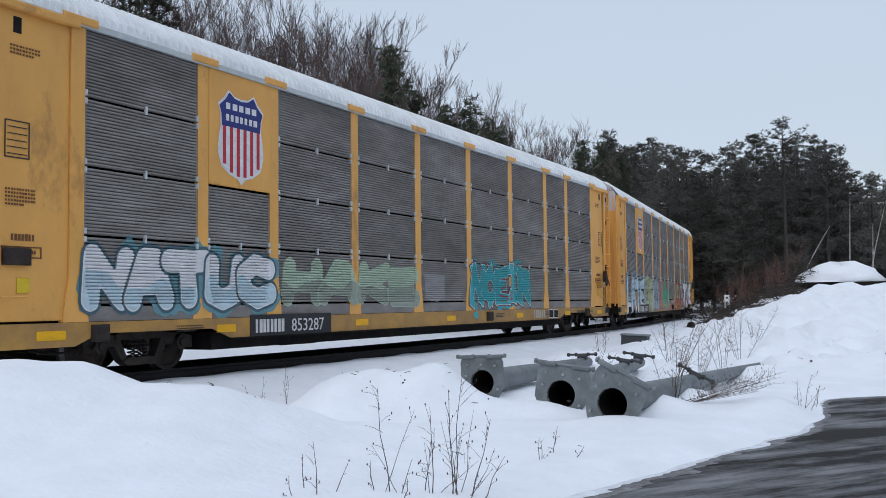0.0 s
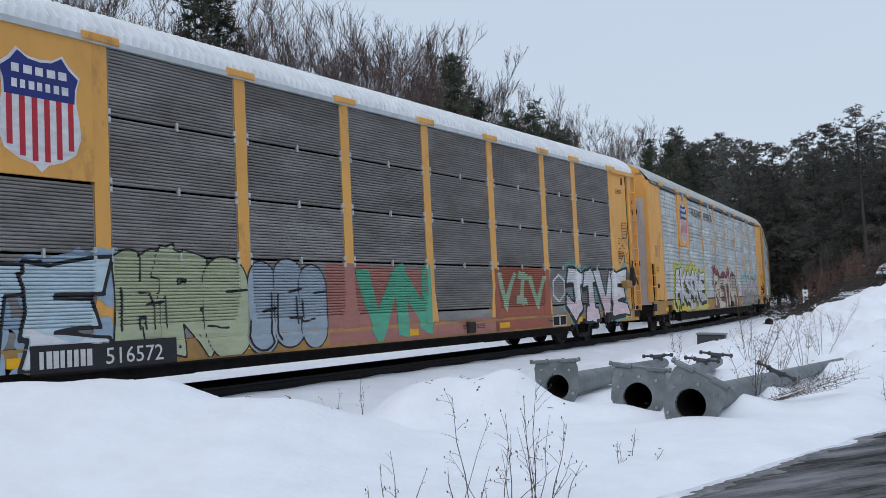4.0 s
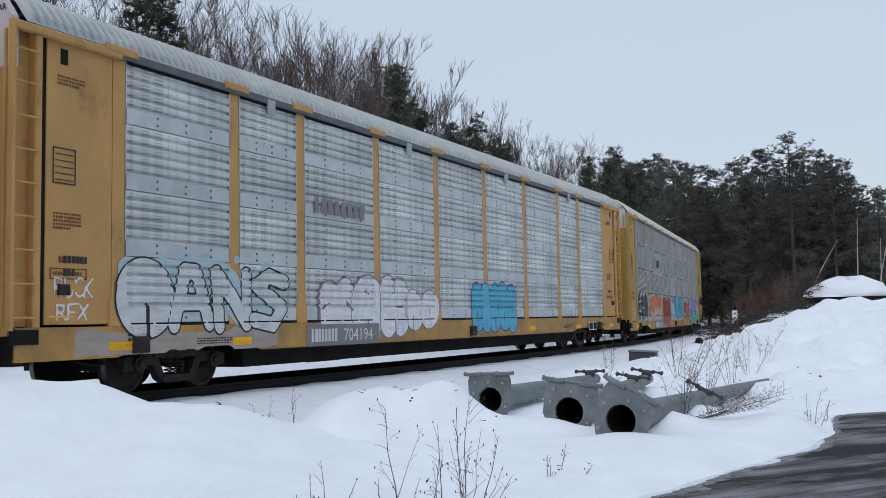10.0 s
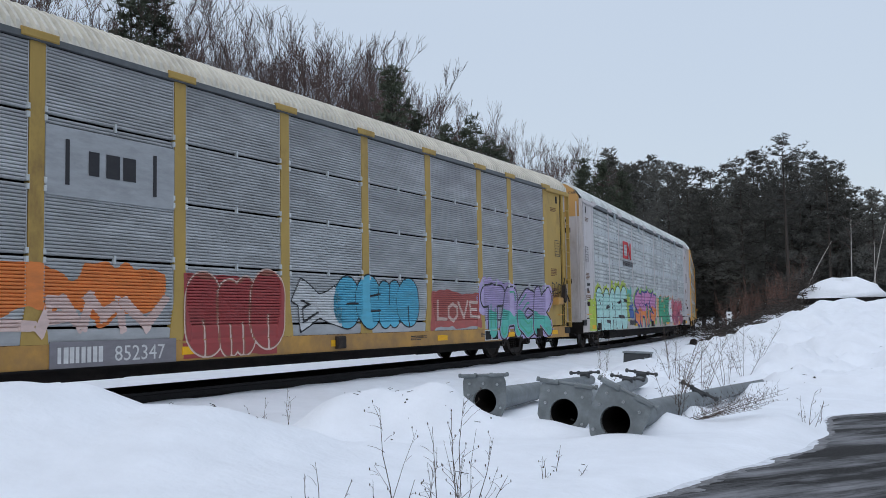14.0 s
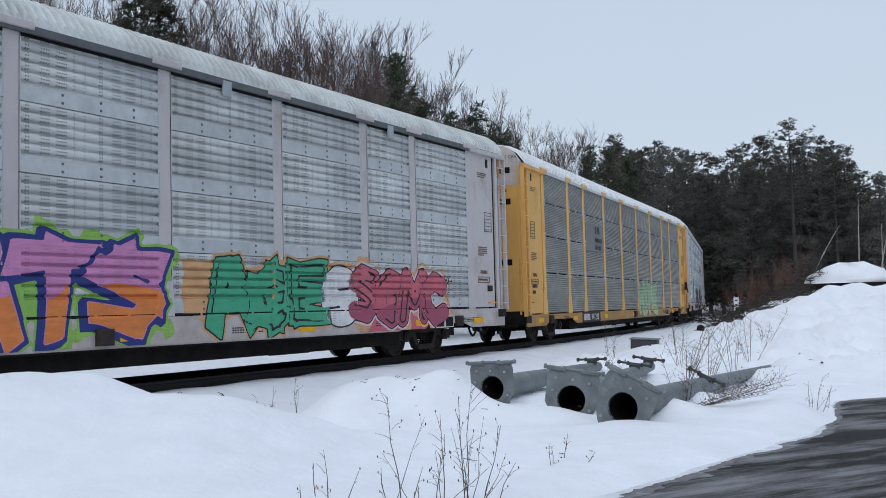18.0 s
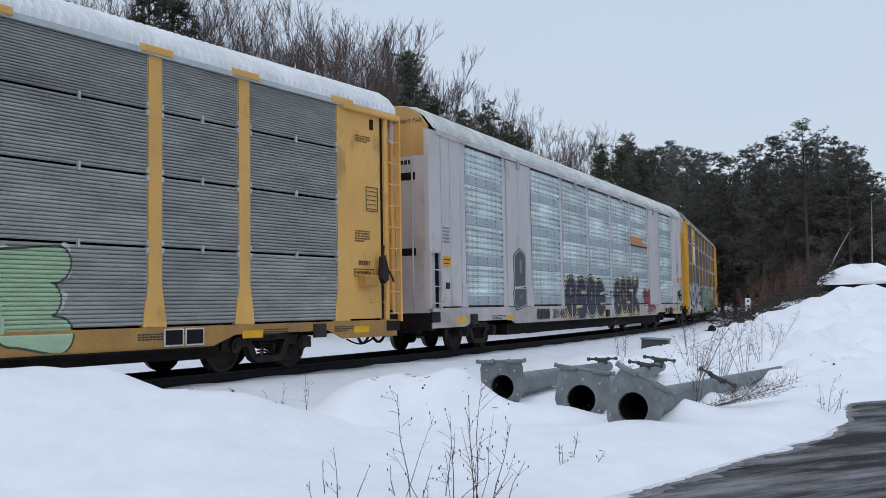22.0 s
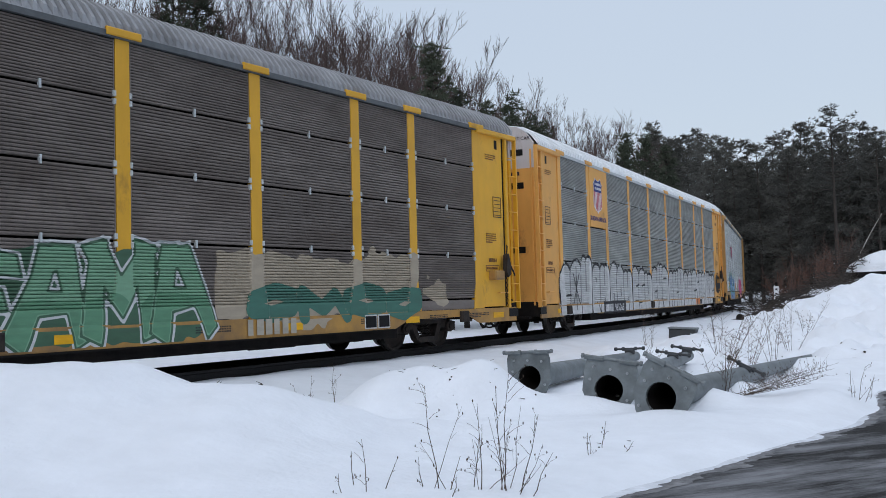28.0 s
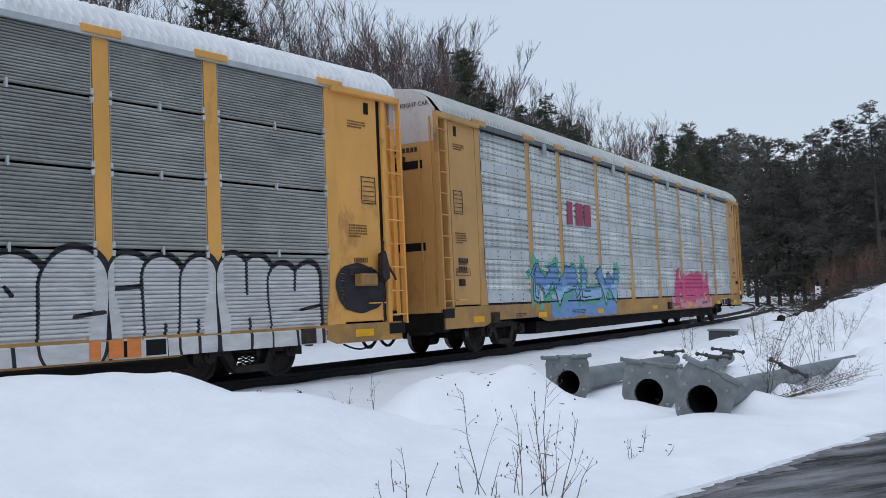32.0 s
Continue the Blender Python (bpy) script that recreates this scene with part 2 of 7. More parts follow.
    "fir_needles": material("fir_needles", (0.068, 0.080, 0.058), 0.85, grain=1.5, vary=0.4, random_tint=0.25, bump=0, spec=0.2),
    "weed": material("dry_weed_stalk", (0.10, 0.075, 0.06), 0.9, grain=10, vary=0.3, random_tint=0.2, bump=0),
    "russet": material("russet_brush_twigs", (0.115, 0.065, 0.05), 0.9, grain=5, vary=0.35, bump=0),
}


def paint(name, rgb, rough=0.6, wear=0.12, under_tone=None):
    """Sprayed or stencilled paint, worn through in spots."""
    if name not in M:
        M[name] = material(name, rgb, rough, grain=4, vary=0.12, dirt=under_tone or tuple(c * 0.6 + 0.03 for c in rgb), dirt_amount=wear, dirt_scale=2.2, stretch=(0.7, 1, 2.5), bump=0.04, spec=0.3)
    return M[name]


# ---- mesh tools ----
class Geo:
    """Collects vertices and faces for one mesh."""

    def __init__(self):
        self.v, self.f, self.mi = [], [], []

    def face(self, pts, m=0):
        n = len(self.v)
        self.v += [tuple(p) for p in pts]
        self.f.append(tuple(range(n, n + len(pts))))
        self.mi.append(m)

    def box(self, x0, x1, y0, y1, z0, z1, m=0):
        n = len(self.v)
        self.v += [(x, y, z) for z in (z0, z1) for y in (y0, y1) for x in (x0, x1)]
        for q in ((0, 2, 3, 1), (4, 5, 7, 6), (0, 1, 5, 4), (2, 6, 7, 3), (0, 4, 6, 2), (1, 3, 7, 5)):
            self.f.append(tuple(n + i for i in q))
            self.mi.append(m)
        return self

    def bevel_box(self, x0, x1, y0, y1, z0, z1, b=0.01, m=0):
        """A box whose front face (low y) is chamfered."""
        n = len(self.v)
        self.v += [(x0, y1, z0), (x1, y1, z0), (x1, y1, z1), (x0, y1, z1), (x0, y0 + b, z0), (x1, y0 + b, z0), (x1, y0 + b, z1), (x0, y0 + b, z1),
                   (x0 + b, y0, z0 + b), (x1 - b, y0, z0 + b), (x1 - b, y0, z1 - b), (x0 + b, y0, z1 - b)]
        for q in ((3, 2, 1, 0), (0, 1, 5, 4), (1, 2, 6, 5), (2, 3, 7, 6), (3, 0, 4, 7), (4, 5, 9, 8), (5, 6, 10, 9), (6, 7, 11, 10), (7, 4, 8, 11), (8, 9, 10, 11)):
            self.f.append(tuple(n + i for i in q))
            self.mi.append(m)
        return self

    def tube(self, pts, radii, sides=6, cap=True, m=0):
        """A round bar along a line of points."""
        rings = []
        pts = [Vector(p) for p in pts]
        if not hasattr(radii, "__len__"):
            radii = [radii] * len(pts)
        up = None
        for i, p in enumerate(pts):
            d = (pts[min(i + 1, len(pts) - 1)] - pts[max(i - 1, 0)])
            d = d.normalized() if d.length > 1e-9 else Vector((0, 0, 1))
            if up is None:
                up = Vector((0, 0, 1)) if abs(d.z) < 0.9 else Vector((1, 0, 0))
            a = d.cross(up)
            a = a.normalized() if a.length > 1e-6 else d.orthogonal().normalized()
            b = a.cross(d)
            up = b
            n = len(self.v)
            for k in range(sides):
                w = 2 * math.pi * k / sides
                self.v.append(tuple(p + (a * math.cos(w) + b * math.sin(w)) * radii[i]))
            rings.append(n)
        for r, s in zip(rings, rings[1:]):
            for k in range(sides):
                self.f.append((r + k, r + (k + 1) % sides, s + (k + 1) % sides, s + k))
                self.mi.append(m)
        if cap:
            self.f.append(tuple(rings[0] + k for k in reversed(range(sides))))
            self.f.append(tuple(rings[-1] + k for k in range(sides)))
            self.mi += [m, m]
        return self

    def extrude_x(self, profile, x0, x1, closed=True, m=0, caps=True):
        """A profile of (y, z) drawn out along x."""
        n, k = len(self.v), len(profile)
        self.v += [(x0, y, z) for y, z in profile] + [(x1, y, z) for y, z in profile]
        for i in range(k if closed else k - 1):
            j = (i + 1) % k
            self.f.append((n + i, n + k + i, n + k + j, n + j))
            self.mi.append(m)
        if closed and caps:
            self.f.append(tuple(n + i for i in range(k)))
            self.f.append(tuple(n + k + i for i in reversed(range(k))))
            self.mi += [m, m]
        return self

    def extrude_y(self, profile, y0, y1, m=0):
        """A closed outline of (x, z) drawn out along y."""
        n, k = len(self.v), len(profile)
        self.v += [(x, y0, z) for x, z in profile] + [(x, y1, z) for x, z in profile]
        for i in range(k):
            j = (i + 1) % k
            self.f.append((n + i, n + j, n + k + j, n + k + i))
            self.mi.append(m)
        self.f.append(tuple(n + i for i in reversed(range(k))))
        self.f.append(tuple(n + k + i for i in range(k)))
        self.mi += [m, m]
        return self

    def mesh(self, name, *mats, smooth=False):
        me = bpy.data.meshes.new(name)
        me.from_pydata(self.v, [], self.f)
        for mt in mats:
            me.materials.append(mt)
        if len(mats) > 1:
            me.polygons.foreach_set("material_index", self.mi)
        if smooth:
            me.polygons.foreach_set("use_smooth", [True] * len(me.polygons))
        me.update()
        return me


def part(name, data, parent, label="", at=(0, 0, 0)):
    ob = new(name, data)
    ob.parent = parent
    ob.location = at
    if label:
        tagged(ob, label)
    return ob


def value_noise(x, y, seed=0):
    xi, yi = np.floor(x).astype(np.int64), np.floor(y).astype(np.int64)
    fx, fy = x - xi, y - yi
    fx, fy = fx * fx * (3 - 2 * fx), fy * fy * (3 - 2 * fy)

    def h(a, b):
        q = (a * 374761393 + b * 668265263 + seed * 1442695041) & 0x7FFFFFFF
        q = ((q ^ (q >> 13)) * 1274126177) & 0x7FFFFFFF
        return ((q ^ (q >> 16)) & 0xFFFF) / 65535.0
    return (h(xi, yi) * (1 - fx) + h(xi + 1, yi) * fx) * (1 - fy) + (h(xi, yi + 1) * (1 - fx) + h(xi + 1, yi + 1) * fx) * fy - 0.5


def smooth_step(a, b, x):
    t = np.clip((x - a) / (b - a), 0, 1)
    return t * t * (3 - 2 * t)


# ---- the track: a slow left-hand curve ----
BEND_AT = [-40, -10, 10, 30, 50, 70, 90, 110, 150]
BEND = [0.0065, 0.0062, 0.0034, 0.00436, 0.00393, 0.0029, 0.0012, 0.003, 0.004]
TS = np.arange(-400, 420, 0.5)
_k = np.interp(TS, BEND_AT, BEND) * (TS > -90) * (TS < 330)
_i0 = 800
_th = np.cumsum(_k) * 0.5
_th += radians(90 - 28.234) - _th[_i0]
TX = np.cumsum(np.cos(_th)) * 0.5
TY = np.cumsum(np.sin(_th)) * 0.5
TX += -4.998 - TX[_i0]
TY += 17.637 - TY[_i0]


def track(s, off=0.0):
    """Place beside the track's centre line, off metres to its left, and heading, at s metres along."""
    h = float(np.interp(s, TS, _th))
    return float(np.interp(s, TS, TX)) - math.sin(h) * off, float(np.interp(s, TS, TY)) + math.cos(h) * off, h


def track_offset(x, y):
    """Signed distance of points from the track (left is positive) and the place along it."""
    best = np.full(x.shape, 1e9)
    side, along = np.zeros(x.shape), np.zeros(x.shape)
    for i in range(0, len(TS), 4):
        dx, dy = x - TX[i], y - TY[i]
        d = dx * dx + dy * dy
        m = d < best
        best = np.where(m, d, best)
        side = np.where(m, -dx * math.sin(_th[i]) + dy * math.cos(_th[i]), side)
        along = np.where(m, TS[i], along)
    return np.sign(side) * np.sqrt(best), along


# ---- ground ----
ROAD_Z = -0.45
EDGE_OUT = 0.36
ROAD_EDGE = [(-60, -52), (-14, -10), (-6, -1), (-2.6, 3.6), (0.2, 6.9), (1.6, 8.5), (2.7, 9.8), (3.7, 10.95), (4.6, 12.6), (5.5, 14.9), (6.6, 15.3), (9, 15.6), (14, 15.0), (30, 12), (80, 0)]
# the ploughed ridge before the track: place across, height
RIDGE_X = [-30, -14, -8, -4.9, -4.05, -3.63, -3.34, -3.04, -2.42, -1.93, -1.5, -1.1, -0.4]
RIDGE_H = [0.9, 0.9, 0.94, 0.92, 0.90, 0.86, 0.75, 0.64, 0.60, 0.44, 0.26, 0.12, 0.0]
# single heaps of snow: x, y, height, reach along, reach across, turn
NEAR_HEAPS = [
    (-0.9, 12.5, 0.56, 0.6, 0.7, 5), (-0.15, 12.5, 0.48, 0.5, 0.6, 0), (-1.6, 12.2, 0.32, 0.45, 0.6, 0), (0.45, 12.4, 0.10, 0.35, 0.5, 0), (-0.4, 10.4, 0.10, 1.2, 0.6, 20), (2.6, 12.85, 0.2, 0.45, 0.4, 0), (1.9, 11.3, 0.10, 0.6, 0.4, 0),
    (1.3, 12.3, 0.09, 0.45, 0.4, 0), (0.1, 14.2, 0.2, 0.4, 0.4, 0), (3.3, 14.2, 0.16, 0.5, 0.7, 0), (1.35, 13.6, 0.14, 0.4, 0.5, 0), (2.5, 15.0, 0.15, 0.5, 0.8, 0), (1.0, 12.6, 0.12, 0.4, 0.4, 0), (4.2, 12.7, 0.14, 0.9, 0.7, 20),
]
SLOPE_HEAPS = [
    (8.0, 18.5, 0.30, 2.0, 1.2, 10), (7.6, 22.0, 0.35, 1.6, 1.2, 0), (11.5, 20.5, 0.4, 2.2, 1.3, 10), (8.9, 30.0, 0.3, 1.4, 1.1, 0), (10.8, 26, 0.3, 1.6, 1.1, 0), (12.0, 33.0, 0.35, 2.0, 1.3, 0),
    (5.3, 17.2, 0.14, 0.8, 0.6, 0), (6.6, 19.2, 0.2, 0.7, 0.6, 0), (12.6, 40.5, 0.35, 1.8, 1.0, 30), (14.5, 37.5, 0.3, 1.6, 1.2, 0),
]


def edge_side(x, y):
    """Positive on the snow's side of the road's edge, in metres."""
    best = np.full(x.shape, 1e9)
    sign = np.ones(x.shape)
    for (ax, ay), (bx, by) in zip(ROAD_EDGE, ROAD_EDGE[1:]):
        ux, uy = bx - ax, by - ay
        t = np.clip(((x - ax) * ux + (y - ay) * uy) / (ux * ux + uy * uy), 0, 1)
        dx, dy = x - ax - t * ux, y - ay - t * uy
        d = np.hypot(dx, dy)
        m = d < best
        best = np.where(m, d, best)
        sign = np.where(m, np.sign(ux * (y - ay) - uy * (x - ax)), sign)
    return best * sign


def ground_height(x, y):
    x, y = np.asarray(x, float), np.asarray(y, float)
    off, along = track_offset(x, y)
    far = np.hypot(x, y)
    z = np.full(x.shape, -0.33) + 0.05 * value_noise(x * 0.35, y * 0.35, 1) + 0.03 * value_noise(x * 1.1, y * 1.1, 2)
    # the slope on the right and the wood's floor
    hill = smooth_step(2.5, 10.5, -off) * smooth_step(17, 45, y)
    z = z + hill * 2.0
    z = z + smooth_step(8, 40, off) * 0.8
    for bx, by, h, rx, ry, turn in NEAR_HEAPS + SLOPE_HEAPS:
        c, s = math.cos(radians(turn)), math.sin(radians(turn))
        u, v = ((x - bx) * c + (y - by) * s) / rx, (-(x - bx) * s + (y - by) * c) / ry
        z = z + h * np.exp(-(u * u + v * v)) * (1 + 0.25 * value_noise(x * 1.7, y * 1.7, 3))
    across = y - (10.25 - 0.055 * x * x * (x > -8) - (x <= -8) * (3.52 + 0.9 * (-8 - x)) + 0.25 * value_noise(x * 0.8, x * 0, 21))
    ridge = np.interp(x, RIDGE_X, RIDGE_H) * np.where(across > 0, np.exp(-(across / 0.85) ** 2), np.exp(-(across / 2.3) ** 2))
    z = z + ridge * (1 + 0.07 * value_noise(x * 2.3, y * 2.3, 22))
    rough = smooth_step(14, 22, y) * smooth_step(2.5, 6, -off)
    z = z + rough * (0.25 * value_noise(x * 0.8, y * 0.8, 5) + 0.34 * value_noise(x * 2.1, y * 2.1, 6) + 0.2 * value_noise(x * 4.6, y * 4.6, 16) + 0.16 * np.abs(value_noise(x * 3.1, y * 3.1, 26))) + (0.10 * value_noise(x * 1.6, y * 1.6, 8) + 0.07 * value_noise(x * 4.4, y * 4.4, 14)) * smooth_step(0.03, 0.3, z + 0.33) * smooth_step(-2.4, -1.2, x)
    z = z + (0.016 * value_noise(x * 4, y * 4, 7) + 0.012 * value_noise(x * 7.5, y * 7.5, 17) + 0.05 * np.maximum(0, value_noise(x * 3.1, y * 3.1, 18) - 0.35) * smooth_step(-0.15, 0.1, z)) * (far < 60)
    # the bed of the track
    bed = 1 - smooth_step(1.6, 3.0, np.abs(off))
    z = z * (1 - bed) + bed * (-0.15 + 0.02 * value_noise(x * 2, y * 2, 9) - 0.03 * np.exp(-((np.abs(off) - 0.75) / 0.25) ** 2))
    # cut away under the road
    e = edge_side(x, y) + EDGE_OUT + 0.13 * value_noise(x * 1.5, y * 1.5, 11) + 0.04 * value_noise(x * 5, y * 5, 12)
    lip = smooth_step(-0.05, 0.9, e)
    z = np.where(e < -0.05, -0.62, z * lip + (1 - lip) * (-0.5))
    return z


def axis_steps(lo, hi, parts):
    out = [lo]
    for upto, step in parts:
        while out[-1] < upto - 1e-6:
            out.append(min(upto, out[-1] + step))
    return np.array(out)


gx = axis_steps(-900, 900, [(-300, 100), (-100, 40), (-40, 6), (-14, 1.0), (-7, 0.25), (9, 0.11), (15, 0.16), (26, 0.5), (60, 3), (140, 20), (900, 95)])
gy = axis_steps(-600, 1200, [(-100, 100), (-10, 15), (4, 1.0), (7, 0.25), (16, 0.11), (24, 0.15), (38, 0.3), (50, 0.5), (110, 3), (220, 12), (1200, 98)])
GX, GY = np.meshgrid(gx, gy)
GZ = ground_height(GX, GY)
nx, ny = len(gx), len(gy)
ix = np.arange(nx * ny).reshape(ny, nx)
quads = np.stack([ix[:-1, :-1], ix[:-1, 1:], ix[1:, 1:], ix[1:, :-1]], -1).reshape(-1, 4)
gm = bpy.data.meshes.new("ground")
gm.from_pydata(np.stack([GX, GY, GZ], -1).reshape(-1, 3).tolist(), [], quads.tolist())
gm.materials.append(M["snow"])
gm.polygons.foreach_set("use_smooth", [True] * len(gm.polygons))
ground = tagged(new("ground", gm), "white old snow in soft banks and lumps", "snow", kind="structure")


def gz(x, y):
    return float(ground_height(np.array([x]), np.array([y]))[0])


g = Geo()
g.v = [(-70, -70, ROAD_Z), (90, -70, ROAD_Z), (90, 17, ROAD_Z), (-70, 17, ROAD_Z), (-70, -70, ROAD_Z - 0.1), (90, -70, ROAD_Z - 0.1), (90, 17, ROAD_Z - 0.1), (-70, 17, ROAD_Z - 0.1)]
g.f = [(0, 1, 2, 3), (7, 6, 5, 4)]
g.mi = [0, 0]
tagged(new("road", g.mesh("road", M["asphalt"])), "wet dark asphalt with streaks of slush and painted wet sheen", "road", kind="structure")

# rails, each a head, web and foot
RAIL_PROFILE = [(-0.037, 0), (0.037, 0), (0.037, -0.04), (0.012, -0.055), (0.012, -0.135), (0.07, -0.155), (0.07, -0.17), (-0.07, -0.17), (-0.07, -0.155), (-0.012, -0.135), (-0.012, -0.055), (-0.037, -0.04)]
for off in (-0.7545, 0.7545):
    g = Geo()
    ss = np.arange(-80, 200, 2.0)
    for s in ss:
        for o, z in RAIL_PROFILE:
            x, y, _ = track(s, off + o)
            g.v.append((x, y, z))
    k = len(RAIL_PROFILE)
    for i in range(len(ss) - 1):
        for j in range(k):
            a, b = i * k + j, i * k + (j + 1) % k
            g.f.append((a, b, b + k, a + k))
            g.mi.append(0)
    tagged(new("rail", g.mesh("rail", M["steel_rail"])), "dark steel rail standing clear of the snow", "rail", group="rails of the track", kind="structure")


# ---- the train ----
PITCH = 28.6
W, W1, N = 2.83, 2.69, 1.97
COLS = [W1, N, W, W, W, W, W, N, W1]
END = (27.4 - sum(COLS)) / 2
EDGE = [-13.7 + END]
for w in COLS:
    EDGE.append(EDGE[-1] + w)
SIDE, EAVE = -1.5, 5.16
shared = {}


def once(key, make):
    key = (EAVE, key)
    if key not in shared:
        shared[key] = make()
    return shared[key]


def corrugated(w, h, dark, mat, band_mat=None):
    """A pressed sheet: waves run along x; the perforated kind has a flat bolted band at its foot."""
    g = Geo()
    prof = wave_profile(dark, h)
    g.extrude_x(prof + [(0.03, h), (0.03, 0.0)], 0.0, w)
    front = -0.04 if dark else -0.045
    if not dark:
        g.mi[0] = g.mi[1] = 1
    for x in (0.0, w - 0.018):     # flat edge strips
        g.box(x, x + 0.018, front, 0.028, 0.002, h - 0.002, 0 if dark else 1)
    me = g.mesh("screen_panel", mat) if dark else g.mesh("screen_panel", mat, band_mat)
    if not dark:
        me.polygons.foreach_set("use_smooth", [1 < i < len(prof) - 1 for i in range(len(me.polygons))])
    return me


def region_mesh(xs, zs, field, level, name, mat, ysurf):
    """The part of the sheet in which the field is below the level, with a clean outline, laid over the surface ysurf."""
    f = field - level
    ids, verts, faces = {}, [], []
    f = np.where(np.abs(f) < 1e-9, 1e-9, f)
    neg = f < 0
    act = np.argwhere(neg[:-1, :-1] | neg[1:, :-1] | neg[:-1, 1:] | neg[1:, 1:])
    fl, nl, yl = f.tolist(), neg.tolist(), ysurf.tolist()
    xl, zl = xs.tolist(), zs.tolist()
    for j, i in act.tolist():
        c = ((i, j), (i + 1, j), (i + 1, j + 1), (i, j + 1))
        poly = []
        for k in range(4):
            (a0, b0), (a1, b1) = c[k], c[(k + 1) % 4]
            n0, n1 = nl[b0][a0], nl[b1][a1]
            if n0:
                key = (a0, b0)
                if key not in ids:
                    ids[key] = len(verts)
                    verts.append((xl[a0], yl[b0][a0], zl[b0]))
                poly.append(ids[key])
            if n0 != n1:
                key = (min(c[k], c[(k + 1) % 4]), max(c[k], c[(k + 1) % 4]))
                if key not in ids:
                    t = fl[b0][a0] / (fl[b0][a0] - fl[b1][a1])
                    ids[key] = len(verts)
                    verts.append((xl[a0] + t * (xl[a1] - xl[a0]), yl[b0][a0] + t * (yl[b1][a1] - yl[b0][a0]), zl[b0] + t * (zl[b1] - zl[b0])))
                poly.append(ids[key])
        if len(poly) > 2:
            faces.append(poly)
    me = bpy.data.meshes.new(name)
    me.from_pydata(verts, [], faces)
    me.materials.append(mat)
    return me


def tiers_of(spec):
    """Foot of the screens, and the foot and height of each tier."""
    dark = spec["kind"] == "dark"
    foot = 0.85 if dark else 1.07
    z0 = foot + (spec.get("kick", 0.25) if dark else 0.04)
    shares = spec.get("tiers", (1, 1, 1, 1))
    unit = (spec["eave"] - 0.05 - z0) / sum(shares)
    out, z = [], z0
    for q in shares:
        out.append((z, q * unit))
        z += q * unit
    return foot, z0, out


def wave_profile(dark, h):
    """The pressed sheet's section: rows of (depth, height)."""
    prof = []
    if not dark:
        band, depth = 0.235, 0.047
        pitch = (h - band - 0.02) / 5
        prof += [(-0.045, 0.0), (-0.045, band - 0.008), (-0.03, band)]
        for i in range(5):
            prof += [(-depth * d, band + 0.01 + pitch * (i + q)) for q, d in ((0.06, 0.85), (0.13, 0.3), (0.2, 0.0), (0.28, 0.0), (0.36, 0.35), (0.44, 0.85), (0.6, 1.0))]
        return prof + [(-0.04, h)]
    waves, depth = 19, 0.037
    for i in range(waves):
        prof += [(-depth * d, h * (i + q) / waves) for q, d in ((0.0, 0.0), (0.22, 0.75), (0.5, 1.0), (0.84, 0.8))]
    return prof + [(0.0, h)]


def side_surface(spec, x0, x1, z_lo, z_hi):
    """Sample lines over a car's side, and how far out the surface lies at each."""
    dark = spec["kind"] == "dark"
    foot, z0, tiers = tiers_of(spec)
    gap = 0.035 if dark else 0.012
    rows = [(z, SIDE + 0.012) for z in np.arange(z_lo, foot - 0.02, 0.06)]
    if dark and spec.get("kick", 0.25) > 0.05:
        rows += [(foot + 0.0, SIDE + 0.025), (foot + 0.04, SIDE + 0.02), (z0 - 0.05, SIDE + 0.02), (z0 - 0.012, SIDE + 0.03)]
    for zt, th in tiers:
        rows += [(zt + z, SIDE + (0.06 if dark else 0.07) + d) for d, z in wave_profile(dark, th - gap)]
    rows = sorted((z, y) for z, y in rows if z_lo <= z <= z_hi)
    between_rows = []
    for (za, ya), (zb, yb) in zip(rows, rows[1:]):
        n = int((zb - za) / 0.045)
        between_rows += [(za + (zb - za) * i / (n + 1), ya + (yb - ya) * i / (n + 1)) for i in range(1, n + 1)]
    rows = sorted(rows + between_rows)
    zs, ys = np.array([r[0] for r in rows]), np.array([r[1] for r in rows])
    xs = np.arange(x0, x1, 0.038)
    X, Z = np.meshgrid(xs, zs)
    Y = np.repeat(ys[:, None], len(xs), 1)
    pw = 0.26 if dark else 0.24
    for e in EDGE:
        half = pw / 2 + (0.11 if dark else 0.07) * (1 - smooth_step(foot + 0.1, foot + 0.65, Z))
        on = (np.abs(X - e) < half + 0.03) & (Z > foot - 0.03)
        Y = np.where(on, np.where(dark | (Z < foot + 0.6), SIDE + 0.009, SIDE + 0.03), Y)
    Y = np.where(((X < EDGE[0] - pw / 2) | (X > EDGE[-1] + pw / 2)) & (Z > foot) & ~(np.abs(np.abs(X) - EDGE[-1]) < pw), SIDE + 0.04, Y)
    return xs, zs, X, Z, Y


